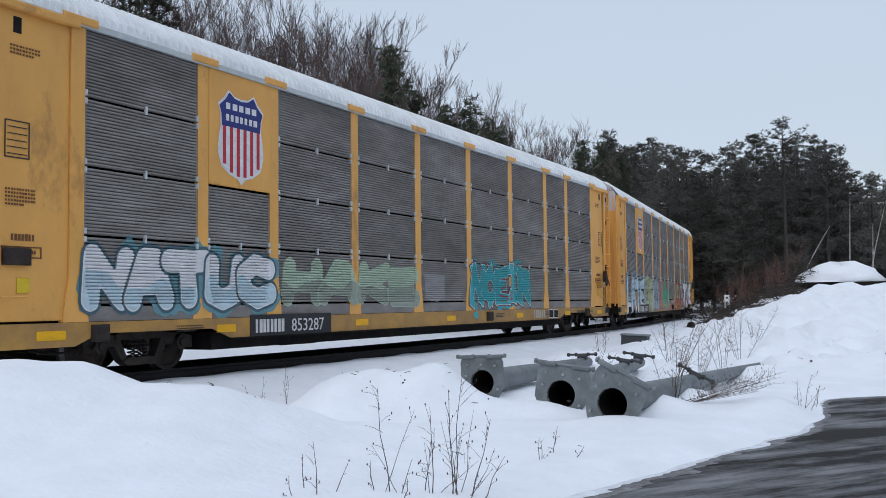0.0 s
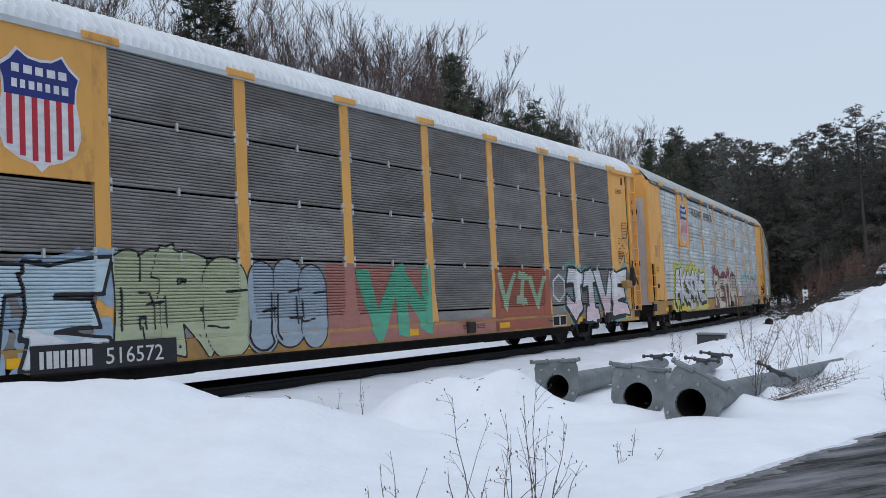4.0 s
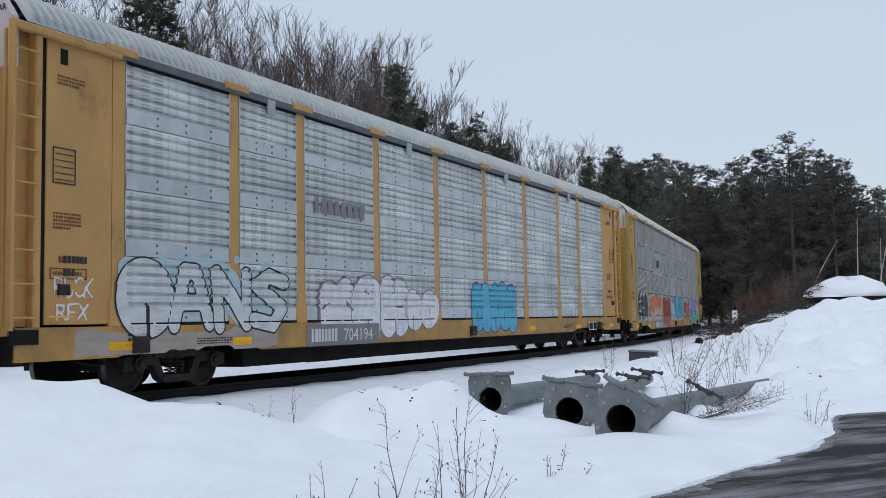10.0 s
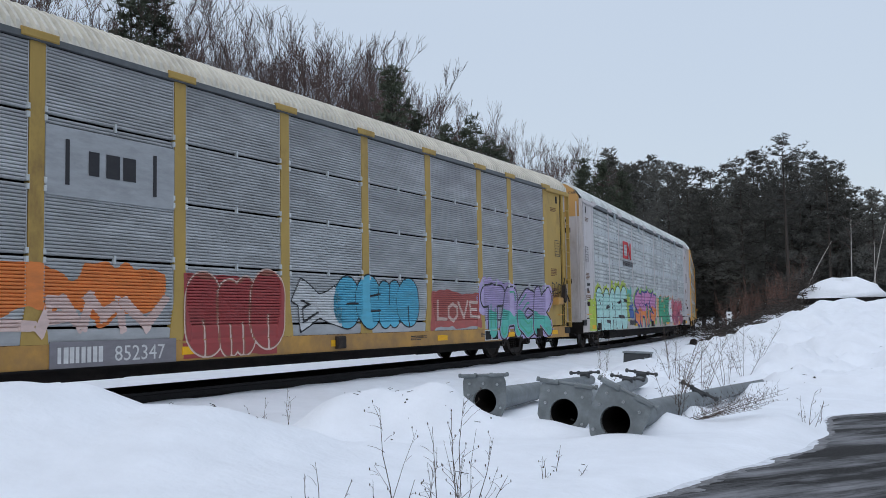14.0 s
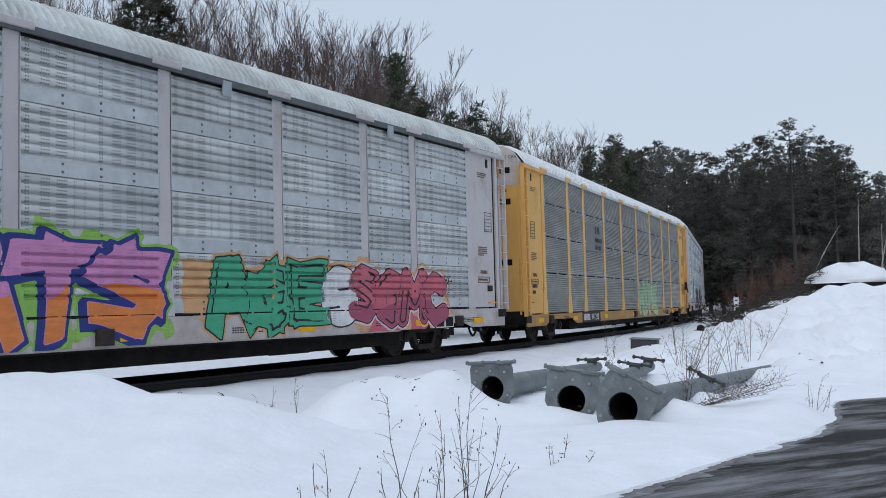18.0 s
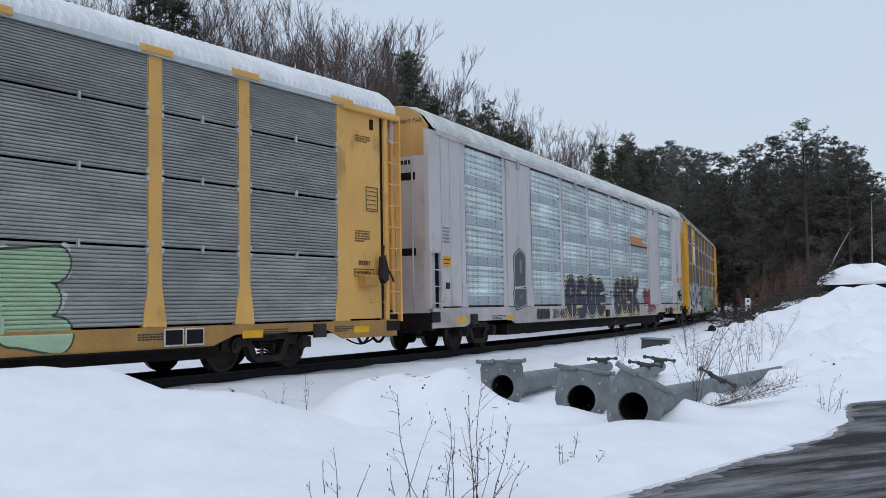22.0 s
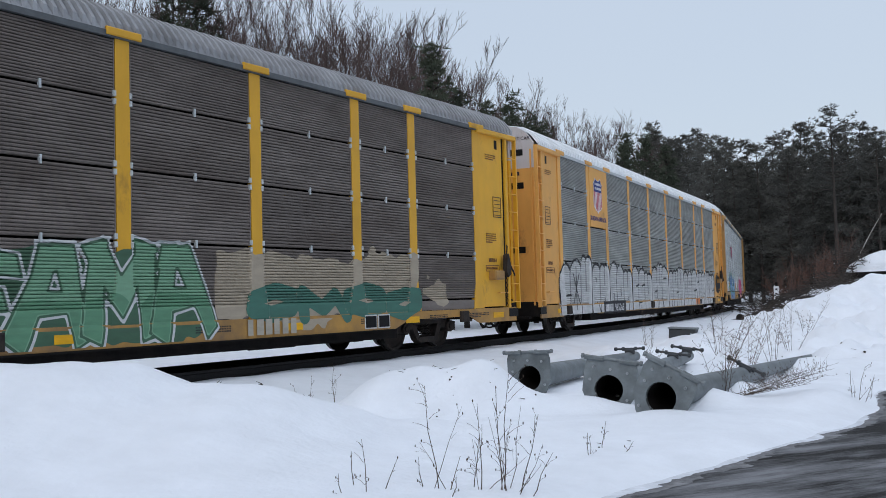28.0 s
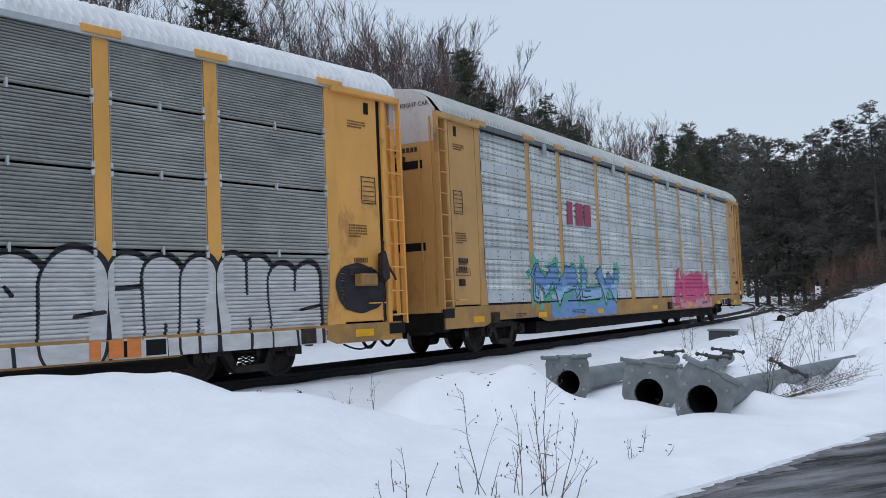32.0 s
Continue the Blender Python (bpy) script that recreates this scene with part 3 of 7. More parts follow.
# bones of letter-like shapes in a unit cell; arcs are short chords
GLYPHS = {
    "J": [(0.3, 1, 0.9, 1), (0.65, 1, 0.62, 0.2), (0.62, 0.2, 0.35, 0), (0.35, 0, 0.1, 0.2)],
    "A": [(0.1, 0, 0.35, 1), (0.35, 1, 0.6, 1), (0.6, 1, 0.9, 0), (0.25, 0.4, 0.75, 0.4)],
    "B": [(0.15, 0, 0.15, 1), (0.15, 1, 0.7, 0.95), (0.7, 0.95, 0.75, 0.6), (0.75, 0.6, 0.2, 0.52), (0.2, 0.52, 0.85, 0.4), (0.85, 0.4, 0.8, 0.05), (0.8, 0.05, 0.15, 0)],
    "C": [(0.9, 0.85, 0.5, 1), (0.5, 1, 0.12, 0.7), (0.12, 0.7, 0.12, 0.25), (0.12, 0.25, 0.5, 0), (0.5, 0, 0.9, 0.15)],
    "E": [(0.85, 1, 0.15, 0.95), (0.15, 0.95, 0.15, 0.05), (0.15, 0.05, 0.9, 0), (0.15, 0.5, 0.7, 0.5)],
    "D": [(0.15, 0, 0.15, 1), (0.15, 1, 0.6, 0.95), (0.6, 0.95, 0.88, 0.6), (0.88, 0.6, 0.85, 0.3), (0.85, 0.3, 0.55, 0), (0.55, 0, 0.15, 0)],
    "F": [(0.15, 0, 0.15, 1), (0.15, 1, 0.85, 0.95), (0.15, 0.5, 0.7, 0.5)],
    "G": [(0.88, 0.85, 0.5, 1), (0.5, 1, 0.12, 0.7), (0.12, 0.7, 0.15, 0.2), (0.15, 0.2, 0.55, 0), (0.55, 0, 0.9, 0.2), (0.9, 0.2, 0.88, 0.48), (0.88, 0.48, 0.55, 0.48)],
    "W": [(0.05, 1, 0.25, 0), (0.25, 0, 0.5, 0.7), (0.5, 0.7, 0.75, 0), (0.75, 0, 0.95, 1)],
    "H": [(0.15, 0, 0.15, 1), (0.85, 0, 0.8, 1), (0.15, 0.5, 0.85, 0.5)],
    "I": [(0.5, 0, 0.5, 1), (0.3, 1, 0.7, 1), (0.3, 0, 0.7, 0)],
    "K": [(0.15, 0, 0.15, 1), (0.2, 0.5, 0.85, 1), (0.2, 0.5, 0.9, 0)],
    "L": [(0.2, 1, 0.15, 0), (0.15, 0, 0.9, 0.05)],
    "M": [(0.08, 0, 0.15, 1), (0.15, 1, 0.5, 0.4), (0.5, 0.4, 0.85, 1), (0.85, 1, 0.95, 0)],
    "N": [(0.12, 0, 0.15, 1), (0.15, 1, 0.8, 0.05), (0.8, 0.05, 0.88, 1)],
    "O": [(0.5, 1, 0.12, 0.75), (0.12, 0.75, 0.12, 0.25), (0.12, 0.25, 0.5, 0), (0.5, 0, 0.88, 0.25), (0.88, 0.25, 0.88, 0.75), (0.88, 0.75, 0.5, 1)],
    "P": [(0.15, 0, 0.15, 1), (0.15, 1, 0.8, 0.92), (0.8, 0.92, 0.8, 0.55), (0.8, 0.55, 0.2, 0.48)],
    "R": [(0.15, 0, 0.15, 1), (0.15, 1, 0.8, 0.92), (0.8, 0.92, 0.8, 0.58), (0.8, 0.58, 0.2, 0.5), (0.4, 0.5, 0.9, 0)],
    "S": [(0.88, 0.88, 0.45, 1), (0.45, 1, 0.12, 0.8), (0.12, 0.8, 0.85, 0.35), (0.85, 0.35, 0.6, 0), (0.6, 0, 0.1, 0.1)],
    "T": [(0.05, 0.95, 0.95, 1), (0.5, 1, 0.45, 0)],
    "U": [(0.12, 1, 0.15, 0.2), (0.15, 0.2, 0.5, 0), (0.5, 0, 0.85, 0.2), (0.85, 0.2, 0.88, 1)],
    "V": [(0.08, 1, 0.45, 0), (0.45, 0, 0.92, 1)],
    "X": [(0.1, 0, 0.9, 1), (0.1, 1, 0.9, 0)],
    "Y": [(0.1, 1, 0.5, 0.5), (0.9, 1, 0.5, 0.5), (0.5, 0.5, 0.45, 0)],
    "Z": [(0.1, 1, 0.9, 0.95), (0.9, 0.95, 0.1, 0.05), (0.1, 0.05, 0.9, 0)],
}


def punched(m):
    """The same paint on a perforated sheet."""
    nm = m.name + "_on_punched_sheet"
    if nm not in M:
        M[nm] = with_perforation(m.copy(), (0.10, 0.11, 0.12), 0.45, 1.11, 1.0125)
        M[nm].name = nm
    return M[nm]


# round throw-up letters: number of humps, and the slits cut into the body
SLITS = {
    "n": (1, [(0.5, 0.0, 0.5, 0.42)]), "u": (2, [(0.5, 1.0, 0.5, 0.5)]), "h": (2, [(0.5, 1.0, 0.5, 0.64), (0.5, 0.0, 0.5, 0.4)]), "c": (1, [(1.0, 0.5, 0.5, 0.48)]),
    "e": (1, [(1.0, 0.66, 0.5, 0.62), (1.0, 0.32, 0.5, 0.33)]), "o": (1, [(0.5, 0.6, 0.5, 0.42)]), "s": (1, [(1.0, 0.68, 0.5, 0.66), (0.0, 0.32, 0.5, 0.34)]), "y": (2, [(0.5, 1.0, 0.5, 0.6), (0.05, 0.0, 0.2, 0.3), (0.95, 0.0, 0.8, 0.3)]),
    "k": (2, [(1.0, 0.52, 0.6, 0.5), (0.5, 1.0, 0.48, 0.72), (0.55, 0.0, 0.5, 0.3)]), "p": (1, [(1.0, 0.05, 0.6, 0.36), (0.46, 0.76, 0.56, 0.7)]), "r": (1, [(0.46, 0.76, 0.56, 0.7), (0.55, 0.0, 0.5, 0.33)]), "a": (1, [(0.5, 0.0, 0.5, 0.32), (0.5, 0.58, 0.5, 0.72)]),
    "d": (1, [(0.46, 0.66, 0.5, 0.34)]), "b": (1, [(0.45, 0.74, 0.55, 0.7), (0.45, 0.3, 0.55, 0.27)]), "t": (2, [(0.0, 0.5, 0.22, 0.6), (1.0, 0.5, 0.78, 0.6), (0.5, 1.0, 0.5, 0.9)]), "i": (1, [(0.2, 0.72, 0.8, 0.74)]), "w": (2, [(0.5, 1.0, 0.5, 0.72), (0.25, 1.0, 0.27, 0.5), (0.5, 0.0, 0.5, 0.2)]),
    "g": (1, [(1.0, 0.62, 0.55, 0.6), (0.5, 0.34, 0.75, 0.32)]), "m": (2, [(0.3, 0.0, 0.3, 0.4), (0.7, 0.0, 0.7, 0.4)]),
}


def letter_fields(text, seed, x0, z0, cw, h, r, wx, wz, sharp):
    """How far each sheet point lies outside each letter, and outside the slits in the round ones."""
    rnd = random.Random(seed)
    letters, slits = [], np.full(wx.shape, 1e9)

    def bone(ax, az, bx, bz, square):
        ln = math.hypot(bx - ax, bz - az) + 1e-9
        ux, uz = (bx - ax) / ln, (bz - az) / ln
        u, w = (wx - ax) * ux + (wz - az) * uz, -(wx - ax) * uz + (wz - az) * ux
        if square:
            return np.maximum(np.abs(w) * (1 + 0.35 * np.clip(u / ln, 0, 1)), np.maximum(-u, u - ln) + 0.3 * np.clip(w, -r, r))
        return np.hypot(w, np.maximum(0, np.maximum(-u, u - ln)))
    for i, ch in enumerate(text):
        cx, dz, lean = x0 + i * cw, rnd.uniform(-0.05, 0.05) * h, rnd.uniform(-0.12, 0.12)
        d = np.full(wx.shape, 1e9)
        if ch in SLITS:
            humps, cuts = SLITS[ch]
            if humps == 1:
                rr = 0.56 * cw
                d = bone(cx + 0.5 * cw, z0 + rr + dz, cx + 0.5 * cw + lean * 0.4 * cw, max(z0 + rr + dz + 0.01, z0 + h - rr + dz), False) - rr
            else:
                rr = 0.31 * cw
                for q in (0.26, 0.74):
                    d = np.minimum(d, bone(cx + q * cw, z0 + rr + dz, cx + q * cw + lean * 0.3 * cw, z0 + h - rr + dz * 2, False) - rr)
                d = np.minimum(d, bone(cx + 0.3 * cw, z0 + h * 0.5, cx + 0.7 * cw, z0 + h * 0.5, False) - rr * 1.1)
            for a, b, c, e in cuts:
                slits = np.minimum(slits, bone(cx + cw * a, z0 + h * b + dz, cx + cw * c, z0 + h * e + dz, False))
        else:
            for a, b, c, e in GLYPHS[ch]:
                ax, az = cx + cw * (1.04 * a - 0.02) + lean * cw * (b - 0.5), z0 + r + (h - 2 * r) * b + dz
                bx, bz = cx + cw * (1.04 * c - 0.02) + lean * cw * (e - 0.5), z0 + r + (h - 2 * r) * e + dz
                d = np.minimum(d, bone(ax, az, bx, bz, sharp) - r)
        letters.append(d)
    return letters, slits


def graffiti(car, text, x0, x1, z0, z1, fill, line, glow=None, seed=0, fat=0.3, glow_size=0.28, rim=0.05, second=None, label="", sharp=False, wob=1.0, detail="line", cast=None, cut=0.45, slit=0.035, edge=None):
    """A sprayed piece on the car's side, with fill, rim, a block shade cast behind and a cloud of colour, lying in the waves of the sheets."""
    if detail == "line":
        detail = line if fat >= 0.4 else None
    spec = SPECS[CARS.index(car)]
    if spec["kind"] == "light":
        fill, glow = punched(fill), punched(glow) if glow else None
    cw, h = (x1 - x0) / len(text), z1 - z0
    r = fat * min(cw, h) * 0.42
    pad = r + (glow_size if glow else 0.0) + 0.2
    xs, zs, X, Z, Y = side_surface(spec, x0 - pad, x1 + pad, max(z0 - pad, 0.53 if spec["kind"] == "dark" else 0.63), z1 + pad)
    warp_x = X + wob * 0.10 * value_noise(X * 1.1 + seed, Z * 1.4, seed)
    warp_z = Z + wob * 0.12 * value_noise(X * 1.3, Z * 1.1 + seed, seed + 1)
    letters, slits = letter_fields(text, seed, x0, z0, cw, h, r, warp_x, warp_z, sharp)
    d = np.minimum.reduce(letters)
    face = np.full(X.shape, 1e9)
    cover = np.full(X.shape, -1e9)
    for q in reversed(letters):
        face = np.minimum(face, np.maximum(q, cover))
        cover = np.maximum(cover, (rim if line else 0.02) - q)
    whole = d
    if cast:
        dx, dz, cast_mat = cast
        for k in (0.5, 1.0):
            more, _ = letter_fields(text, seed, x0, z0, cw, h, r, warp_x - dx * k, warp_z - dz * k, sharp)
            whole = np.minimum(whole, np.minimum.reduce(more))
    made = []
    if glow:
        made.append(("paint_cloud", region_mesh(xs, zs, whole + 0.28 * value_noise(X * 1.6, Z * 1.6, seed + 5) + 0.2 * value_noise(X * 6, Z * 6, seed + 6), glow_size, "paint_cloud", glow, Y - 0.004)))
    if edge:
        made.append(("edge_line", region_mesh(xs, zs, whole, rim + 0.045, "edge_line", edge, Y - 0.0055)))
    if cast:
        made.append(("block_shade", region_mesh(xs, zs, whole, rim, "block_shade", cast_mat, Y - 0.007)))
    if line:
        made.append(("outline", region_mesh(xs, zs, d, rim, "outline", line, Y - 0.0085)))
    body = np.maximum(face, slit - slits)
    made.append(("fill", region_mesh(xs, zs, body, 0.0, "fill", fill, Y - 0.010)))
    if detail:
        made.append(("detail", region_mesh(xs, zs, np.maximum(np.abs(face + 0.5 * r) - 0.022, 0.08 - value_noise(X * 1.3, Z * 1.6, seed + 8)), 0.0, "detail", detail, Y - 0.016)))
    if second:
        made.append(("shade", region_mesh(xs, zs, np.maximum(body + min(0.02, r * 0.2), Z - (z0 + h * cut) + 0.35 * value_noise(X * 2.5, Z * 2, seed + 3)), 0.0, "shade", second, Y - 0.013)))
    made = [m for m in made if len(m[1].polygons)]
    lead = part("graffiti", made[0][1], car, label or "sprayed graffiti letters in bold strokes")
    for nm, me in made[1:]:
        ob = part(nm, me, lead)
        if nm in ("detail", "shade"):
            tagged(ob, kind="stuff")
    return lead


def paint_patch(car, x0, x1, z0, z1, mat, seed=0, ragged=0.2, lift=0.0025, name="paint_patch", label="rolled-on patch of paint"):
    """A plain painted field with ragged edges."""
    spec = SPECS[CARS.index(car)]
    xs, zs, X, Z, Y = side_surface(spec, x0 - 0.3, x1 + 0.3, max(z0 - 0.3, 0.53 if spec["kind"] == "dark" else 0.63), z1 + 0.3)
    d = np.maximum(np.maximum(x0 - X, X - x1), np.maximum(z0 - Z, Z - z1)) + ragged * (value_noise(X * 1.7, Z * 1.7, seed) + 0.5 * value_noise(X * 5, Z * 5, seed + 1))
    return part(name, region_mesh(xs, zs, d, 0.0, name, mat, Y - lift), car, label)


def number(car, digits, x, z, size, mat, board=None, mark=4):
    """The car's number, with bars for its owner's mark before it."""
    size *= 1.36
    z -= 0.015
    w = size * 0.62 * len(digits)
    if board:
        part("number_board", Geo().box(x - size * 3.6, x + w + 0.1, SIDE - 0.004, SIDE + 0.01, z - size * 0.25, z + size * 0.95).mesh("number_board", board), car)
    lettering(car, digits, x, z, size, mat, wide=1.08, y=SIDE - 0.008)
    bars(car, x - size * 3.2, z, size * 2.6, size * 0.7, mat, mark * 2, SIDE - 0.008)


def text_mesh(body, size, mat, align="LEFT", wide=1.0):
    key = ("text", body, size, mat.name, align, wide)

    def make():
        cu = bpy.data.curves.new("lettering", "FONT")
        cu.body, cu.size, cu.align_x = body, size, align
        cu.extrude, cu.resolution_u = 0.002, 2
        ob = bpy.data.objects.new("lettering", cu)
        me = bpy.data.meshes.new_from_object(ob)
        for v in me.vertices:
            v.co = Vector((v.co.x * wide, -v.co.z, v.co.y))
        me.materials.clear()
        me.materials.append(mat)
        bpy.data.objects.remove(ob)
        return me
    return once(key, make)


def lettering(car, body, x, z, size, mat, y=SIDE - 0.006, align="LEFT", wide=1.0, label=""):
    return part("lettering", text_mesh(body, size, mat, align, wide), car, label, (x, y, z))


def bars(car, x, z, w, h, mat, count=5, y=SIDE - 0.006, seed=1, lines=1, name="marking"):
    """Writing too small to read, as short bars."""
    rnd = random.Random(seed)
    g = Geo()
    for k in range(lines):
        zz = z - k * h * 1.8
        cx = x
        per = w / count
        end = w * (1 if k < lines - 1 or lines == 1 else rnd.uniform(0.5, 1))
        for i in range(count):
            ww = per * rnd.uniform(0.55, 0.85)
            if cx + ww - x > end:
                break
            g.box(cx, cx + ww, y - 0.002, y, zz, zz + h)
            cx += per
    return tagged(part(name, g.mesh(name, mat), car), kind="stuff" if count * lines > 1 else "")


def shield(car, x, z, w, h, mat_top, mat_low, stripe, rim):
    """A shield badge: blue head, striped or plain body, white rim, bars in place of its words."""
    def outline(k):
        full = [(0, 0.925), (0.15, 0.94), (0.28, 1.0), (0.37, 0.91), (0.5, 0.83), (0.455, 0.73), (0.445, 0.6), (0.485, 0.45), (0.5, 0.3), (0.43, 0.15), (0.26, 0.07), (0.09, 0.035), (0.0, -0.03)]
        left = [(-a, b) for a, b in reversed(full) if a > 0]
        return [(x + a * w * k, z + h * 0.5 + (b - 0.5) * h * k) for a, b in full + left]
    o = outline(1.06)
    n = len(o)
    g = Geo()
    g.face([(a, SIDE - 0.008, b) for a, b in o])
    badge = part("shield", g.mesh("shield", rim), car, "white-rimmed shield badge")
    o = outline(1.0)
    cut = z + h * 0.60
    for nm, mt, y, keep in (("body", mat_low, SIDE - 0.012, lambda b: b <= cut + 1e-6), ("head", mat_top, SIDE - 0.014, lambda b: b >= cut - 1e-6)):
        poly = []
        for i in range(n):
            (a0, b0), (a1, b1) = o[i], o[(i + 1) % n]
            if keep(b0):
                poly.append((a0, y, b0))
            if keep(b0) != keep(b1):
                t = (cut - b0) / (b1 - b0)
                poly.append((a0 + t * (a1 - a0), y, cut))
        g = Geo()
        g.face(poly)
        part(nm, g.mesh(nm, mt), badge)
    if stripe:
        for i in range(6):
            cx = x + (i - 2.5) * w / 6.4
            low = {0: 0.16, 5: 0.16, 1: 0.07, 4: 0.07}.get(i, 0.035)
            g = Geo()
            g.box(cx - w * 0.035, cx + w * 0.035, SIDE - 0.016, SIDE - 0.013, z + h * low, cut)
            part("stripe", g.mesh("stripe", stripe), badge)
    for k in range(2):
        bars(car, x - w * 0.36, z + h * (0.8 - 0.135 * k), w * 0.74, h * 0.075, rim, 5 + 2 * k, SIDE - 0.018, 3 + k, name="wording")
    return badge


def roof_mesh(mat):
    """Arched roof of cross-pressed sheets."""
    prof = [(-1.52, EAVE + 0.02), (-1.46, EAVE + 0.1), (-1.28, EAVE + 0.33), (-1.02, EAVE + 0.50), (-0.6, EAVE + 0.585), (0, EAVE + 0.62)]
    prof = prof + [(-a, b) for a, b in reversed(prof[:-1])]
    g = Geo()
    xs = []
    x = -13.45
    while x < 13.45:
        xs += [(x, 0.0), (x + 0.06, 0.0), (x + 0.08, 0.055), (x + 0.14, 0.055)]
        x += 0.16
    k = len(prof)
    for x, up in xs:
        for i, (a, b) in enumerate(prof):
            lift = up if 0 < i < k - 1 else 0
            g.v.append((x, a - (lift * 0.8 if a < -1 else -lift * 0.8 if a > 1 else 0), b + lift))
    for i in range(len(xs) - 1):
        for j in range(k - 1):
            g.f.append((i * k + j, (i + 1) * k + j, (i + 1) * k + j + 1, i * k + j + 1))
            g.mi.append(0)
    return g.mesh("roof", mat)


def end_profile():
    return [(-1.42, 0.75), (-1.42, EAVE + 0.08), (-1.22, EAVE + 0.36), (-0.98, EAVE + 0.52), (-0.5, EAVE + 0.62), (0.5, EAVE + 0.62), (0.98, EAVE + 0.52), (1.22, EAVE + 0.36), (1.42, EAVE + 0.08), (1.42, 0.75)]


def clip_profile(lo, hi):
    out = []
    p = end_profile()
    for k, keep in ((lo, lambda z: z >= lo), (hi, lambda z: z <= hi)):
        q = []
        for i in range(len(p)):
            (a0, b0), (a1, b1) = p[i], p[(i + 1) % len(p)]
            if keep(b0):
                q.append((a0, b0))
            if keep(b0) != keep(b1):
                t = (k - b0) / (b1 - b0)
                q.append((a0 + t * (a1 - a0), k))
        p = q
    return p


def truck_parts(car, x):
    """A four-wheel bogie: two side frames with springs and boxes, a bolster; returns its wheelsets."""
    def frame_mesh():
        g = Geo()
        g.extrude_y([(-1.18, 0.36), (-0.98, 0.36), (-0.78, 0.44), (-0.55, 0.44), (-0.55, 0.62), (-0.98, 0.60), (-1.18, 0.56)], -1.1, -0.94)
        g.extrude_y([(0.55, 0.44), (0.78, 0.44), (0.98, 0.36), (1.18, 0.36), (1.18, 0.56), (0.98, 0.60), (0.55, 0.62)], -1.1, -0.94)
        g.extrude_y([(-0.56, 0.54), (0.56, 0.54), (0.56, 0.62), (0.42, 0.67), (-0.42, 0.67), (-0.56, 0.62)], -1.12, -0.94)
        g.extrude_y([(-0.56, 0.44), (-0.40, 0.20), (-0.30, 0.26), (-0.44, 0.54), (-0.56, 0.56)], -1.1, -0.94)
        g.extrude_y([(0.30, 0.26), (0.40, 0.20), (0.56, 0.44), (0.56, 0.56), (0.44, 0.54)], -1.1, -0.94)
        g.extrude_y([(-0.40, 0.20), (-0.30, 0.14), (0.30, 0.14), (0.40, 0.20), (0.30, 0.26), (-0.30, 0.26)], -1.12, -0.94)
        return g.mesh("side_frame", M["truck"])

    def spring_mesh():
        g = Geo()
        for cx in (-0.14, 0.0, 0.14):
            pts = [(cx + 0.055 * math.cos(a), -1.02 + 0.055 * math.sin(a), 0.26 + 0.28 * a / (2 * math.pi * 5)) for a in np.linspace(0, 2 * math.pi * 5, 41)]
            g.tube(pts, 0.014, 4)
        return g.mesh("spring_nest", M["truck"])

    def box_mesh():
        g = Geo()
        g.tube([(0, -1.16, 0), (0, -0.95, 0)], 0.13, 10)
        g.tube([(0, -1.19, 0), (0, -1.16, 0)], 0.07, 8)
        return g.mesh("axle_box", M["truck"])
    bogie = part("bogie", once("bolster", lambda: Geo().box(-0.22, 0.22, -0.95, 0.95, 0.46, 0.68).box(-0.1, 0.1, -0.3, 0.3, 0.68, 0.9).mesh("bogie", M["truck"])), car, "dark cast-steel bogie", (x, 0, 0))
    for flip in (0, math.pi):
        ob = part("side_frame", once("frame", frame_mesh), bogie)
        ob.rotation_euler[2] = flip
        ob = part("spring_nest", once("springs", spring_mesh), bogie)
        ob.rotation_euler[2] = flip
        for dx in (-0.88, 0.88):
            ob = part("axle_box", once("axle_box", box_mesh), bogie, at=(dx, 0, 0.46))
            ob.rotation_euler[2] = flip

    def wheelset():
        g = Geo()
        for s in (-1, 1):
            prof = [(0.0, 0.13), (0.13, 0.14), (0.15, 0.10), (0.33, 0.095), (0.36, 0.13), (0.42, 0.13), (0.42, 0.03), (0.445, 0.01), (0.445, -0.015), (0.36, -0.015), (0.33, 0.02), (0.14, 0.03), (0.12, -0.03), (0.0, -0.03)]
            nseg = 28
            k = len(prof)
            b = len(g.v)
            for i in range(nseg):
                w = 2 * math.pi * i / nseg
                for r, o in prof:
                    g.v.append((r * math.cos(w), s * (0.70 + o), r * math.sin(w)))
            for i in range(nseg):
                i2 = (i + 1) % nseg
                for j in range(k - 1):
                    q = (b + i * k + j, b + i2 * k + j, b + i2 * k + j + 1, b + i * k + j + 1)
                    g.f.append(q if s > 0 else q[::-1])
                    g.mi.append(1 if j == 5 else 0)
        g.tube([(0, -0.95, 0), (0, 0.95, 0)], 0.08, 10)
        return g.mesh("wheelset", M["truck"], M["tread"])
    out = []
    for dx in (-0.88, 0.88):
        out.append(part("wheelset", once("wheelset", wheelset), car, "steel wheels on an axle", (x + dx, 0, 0.42)))
    return out


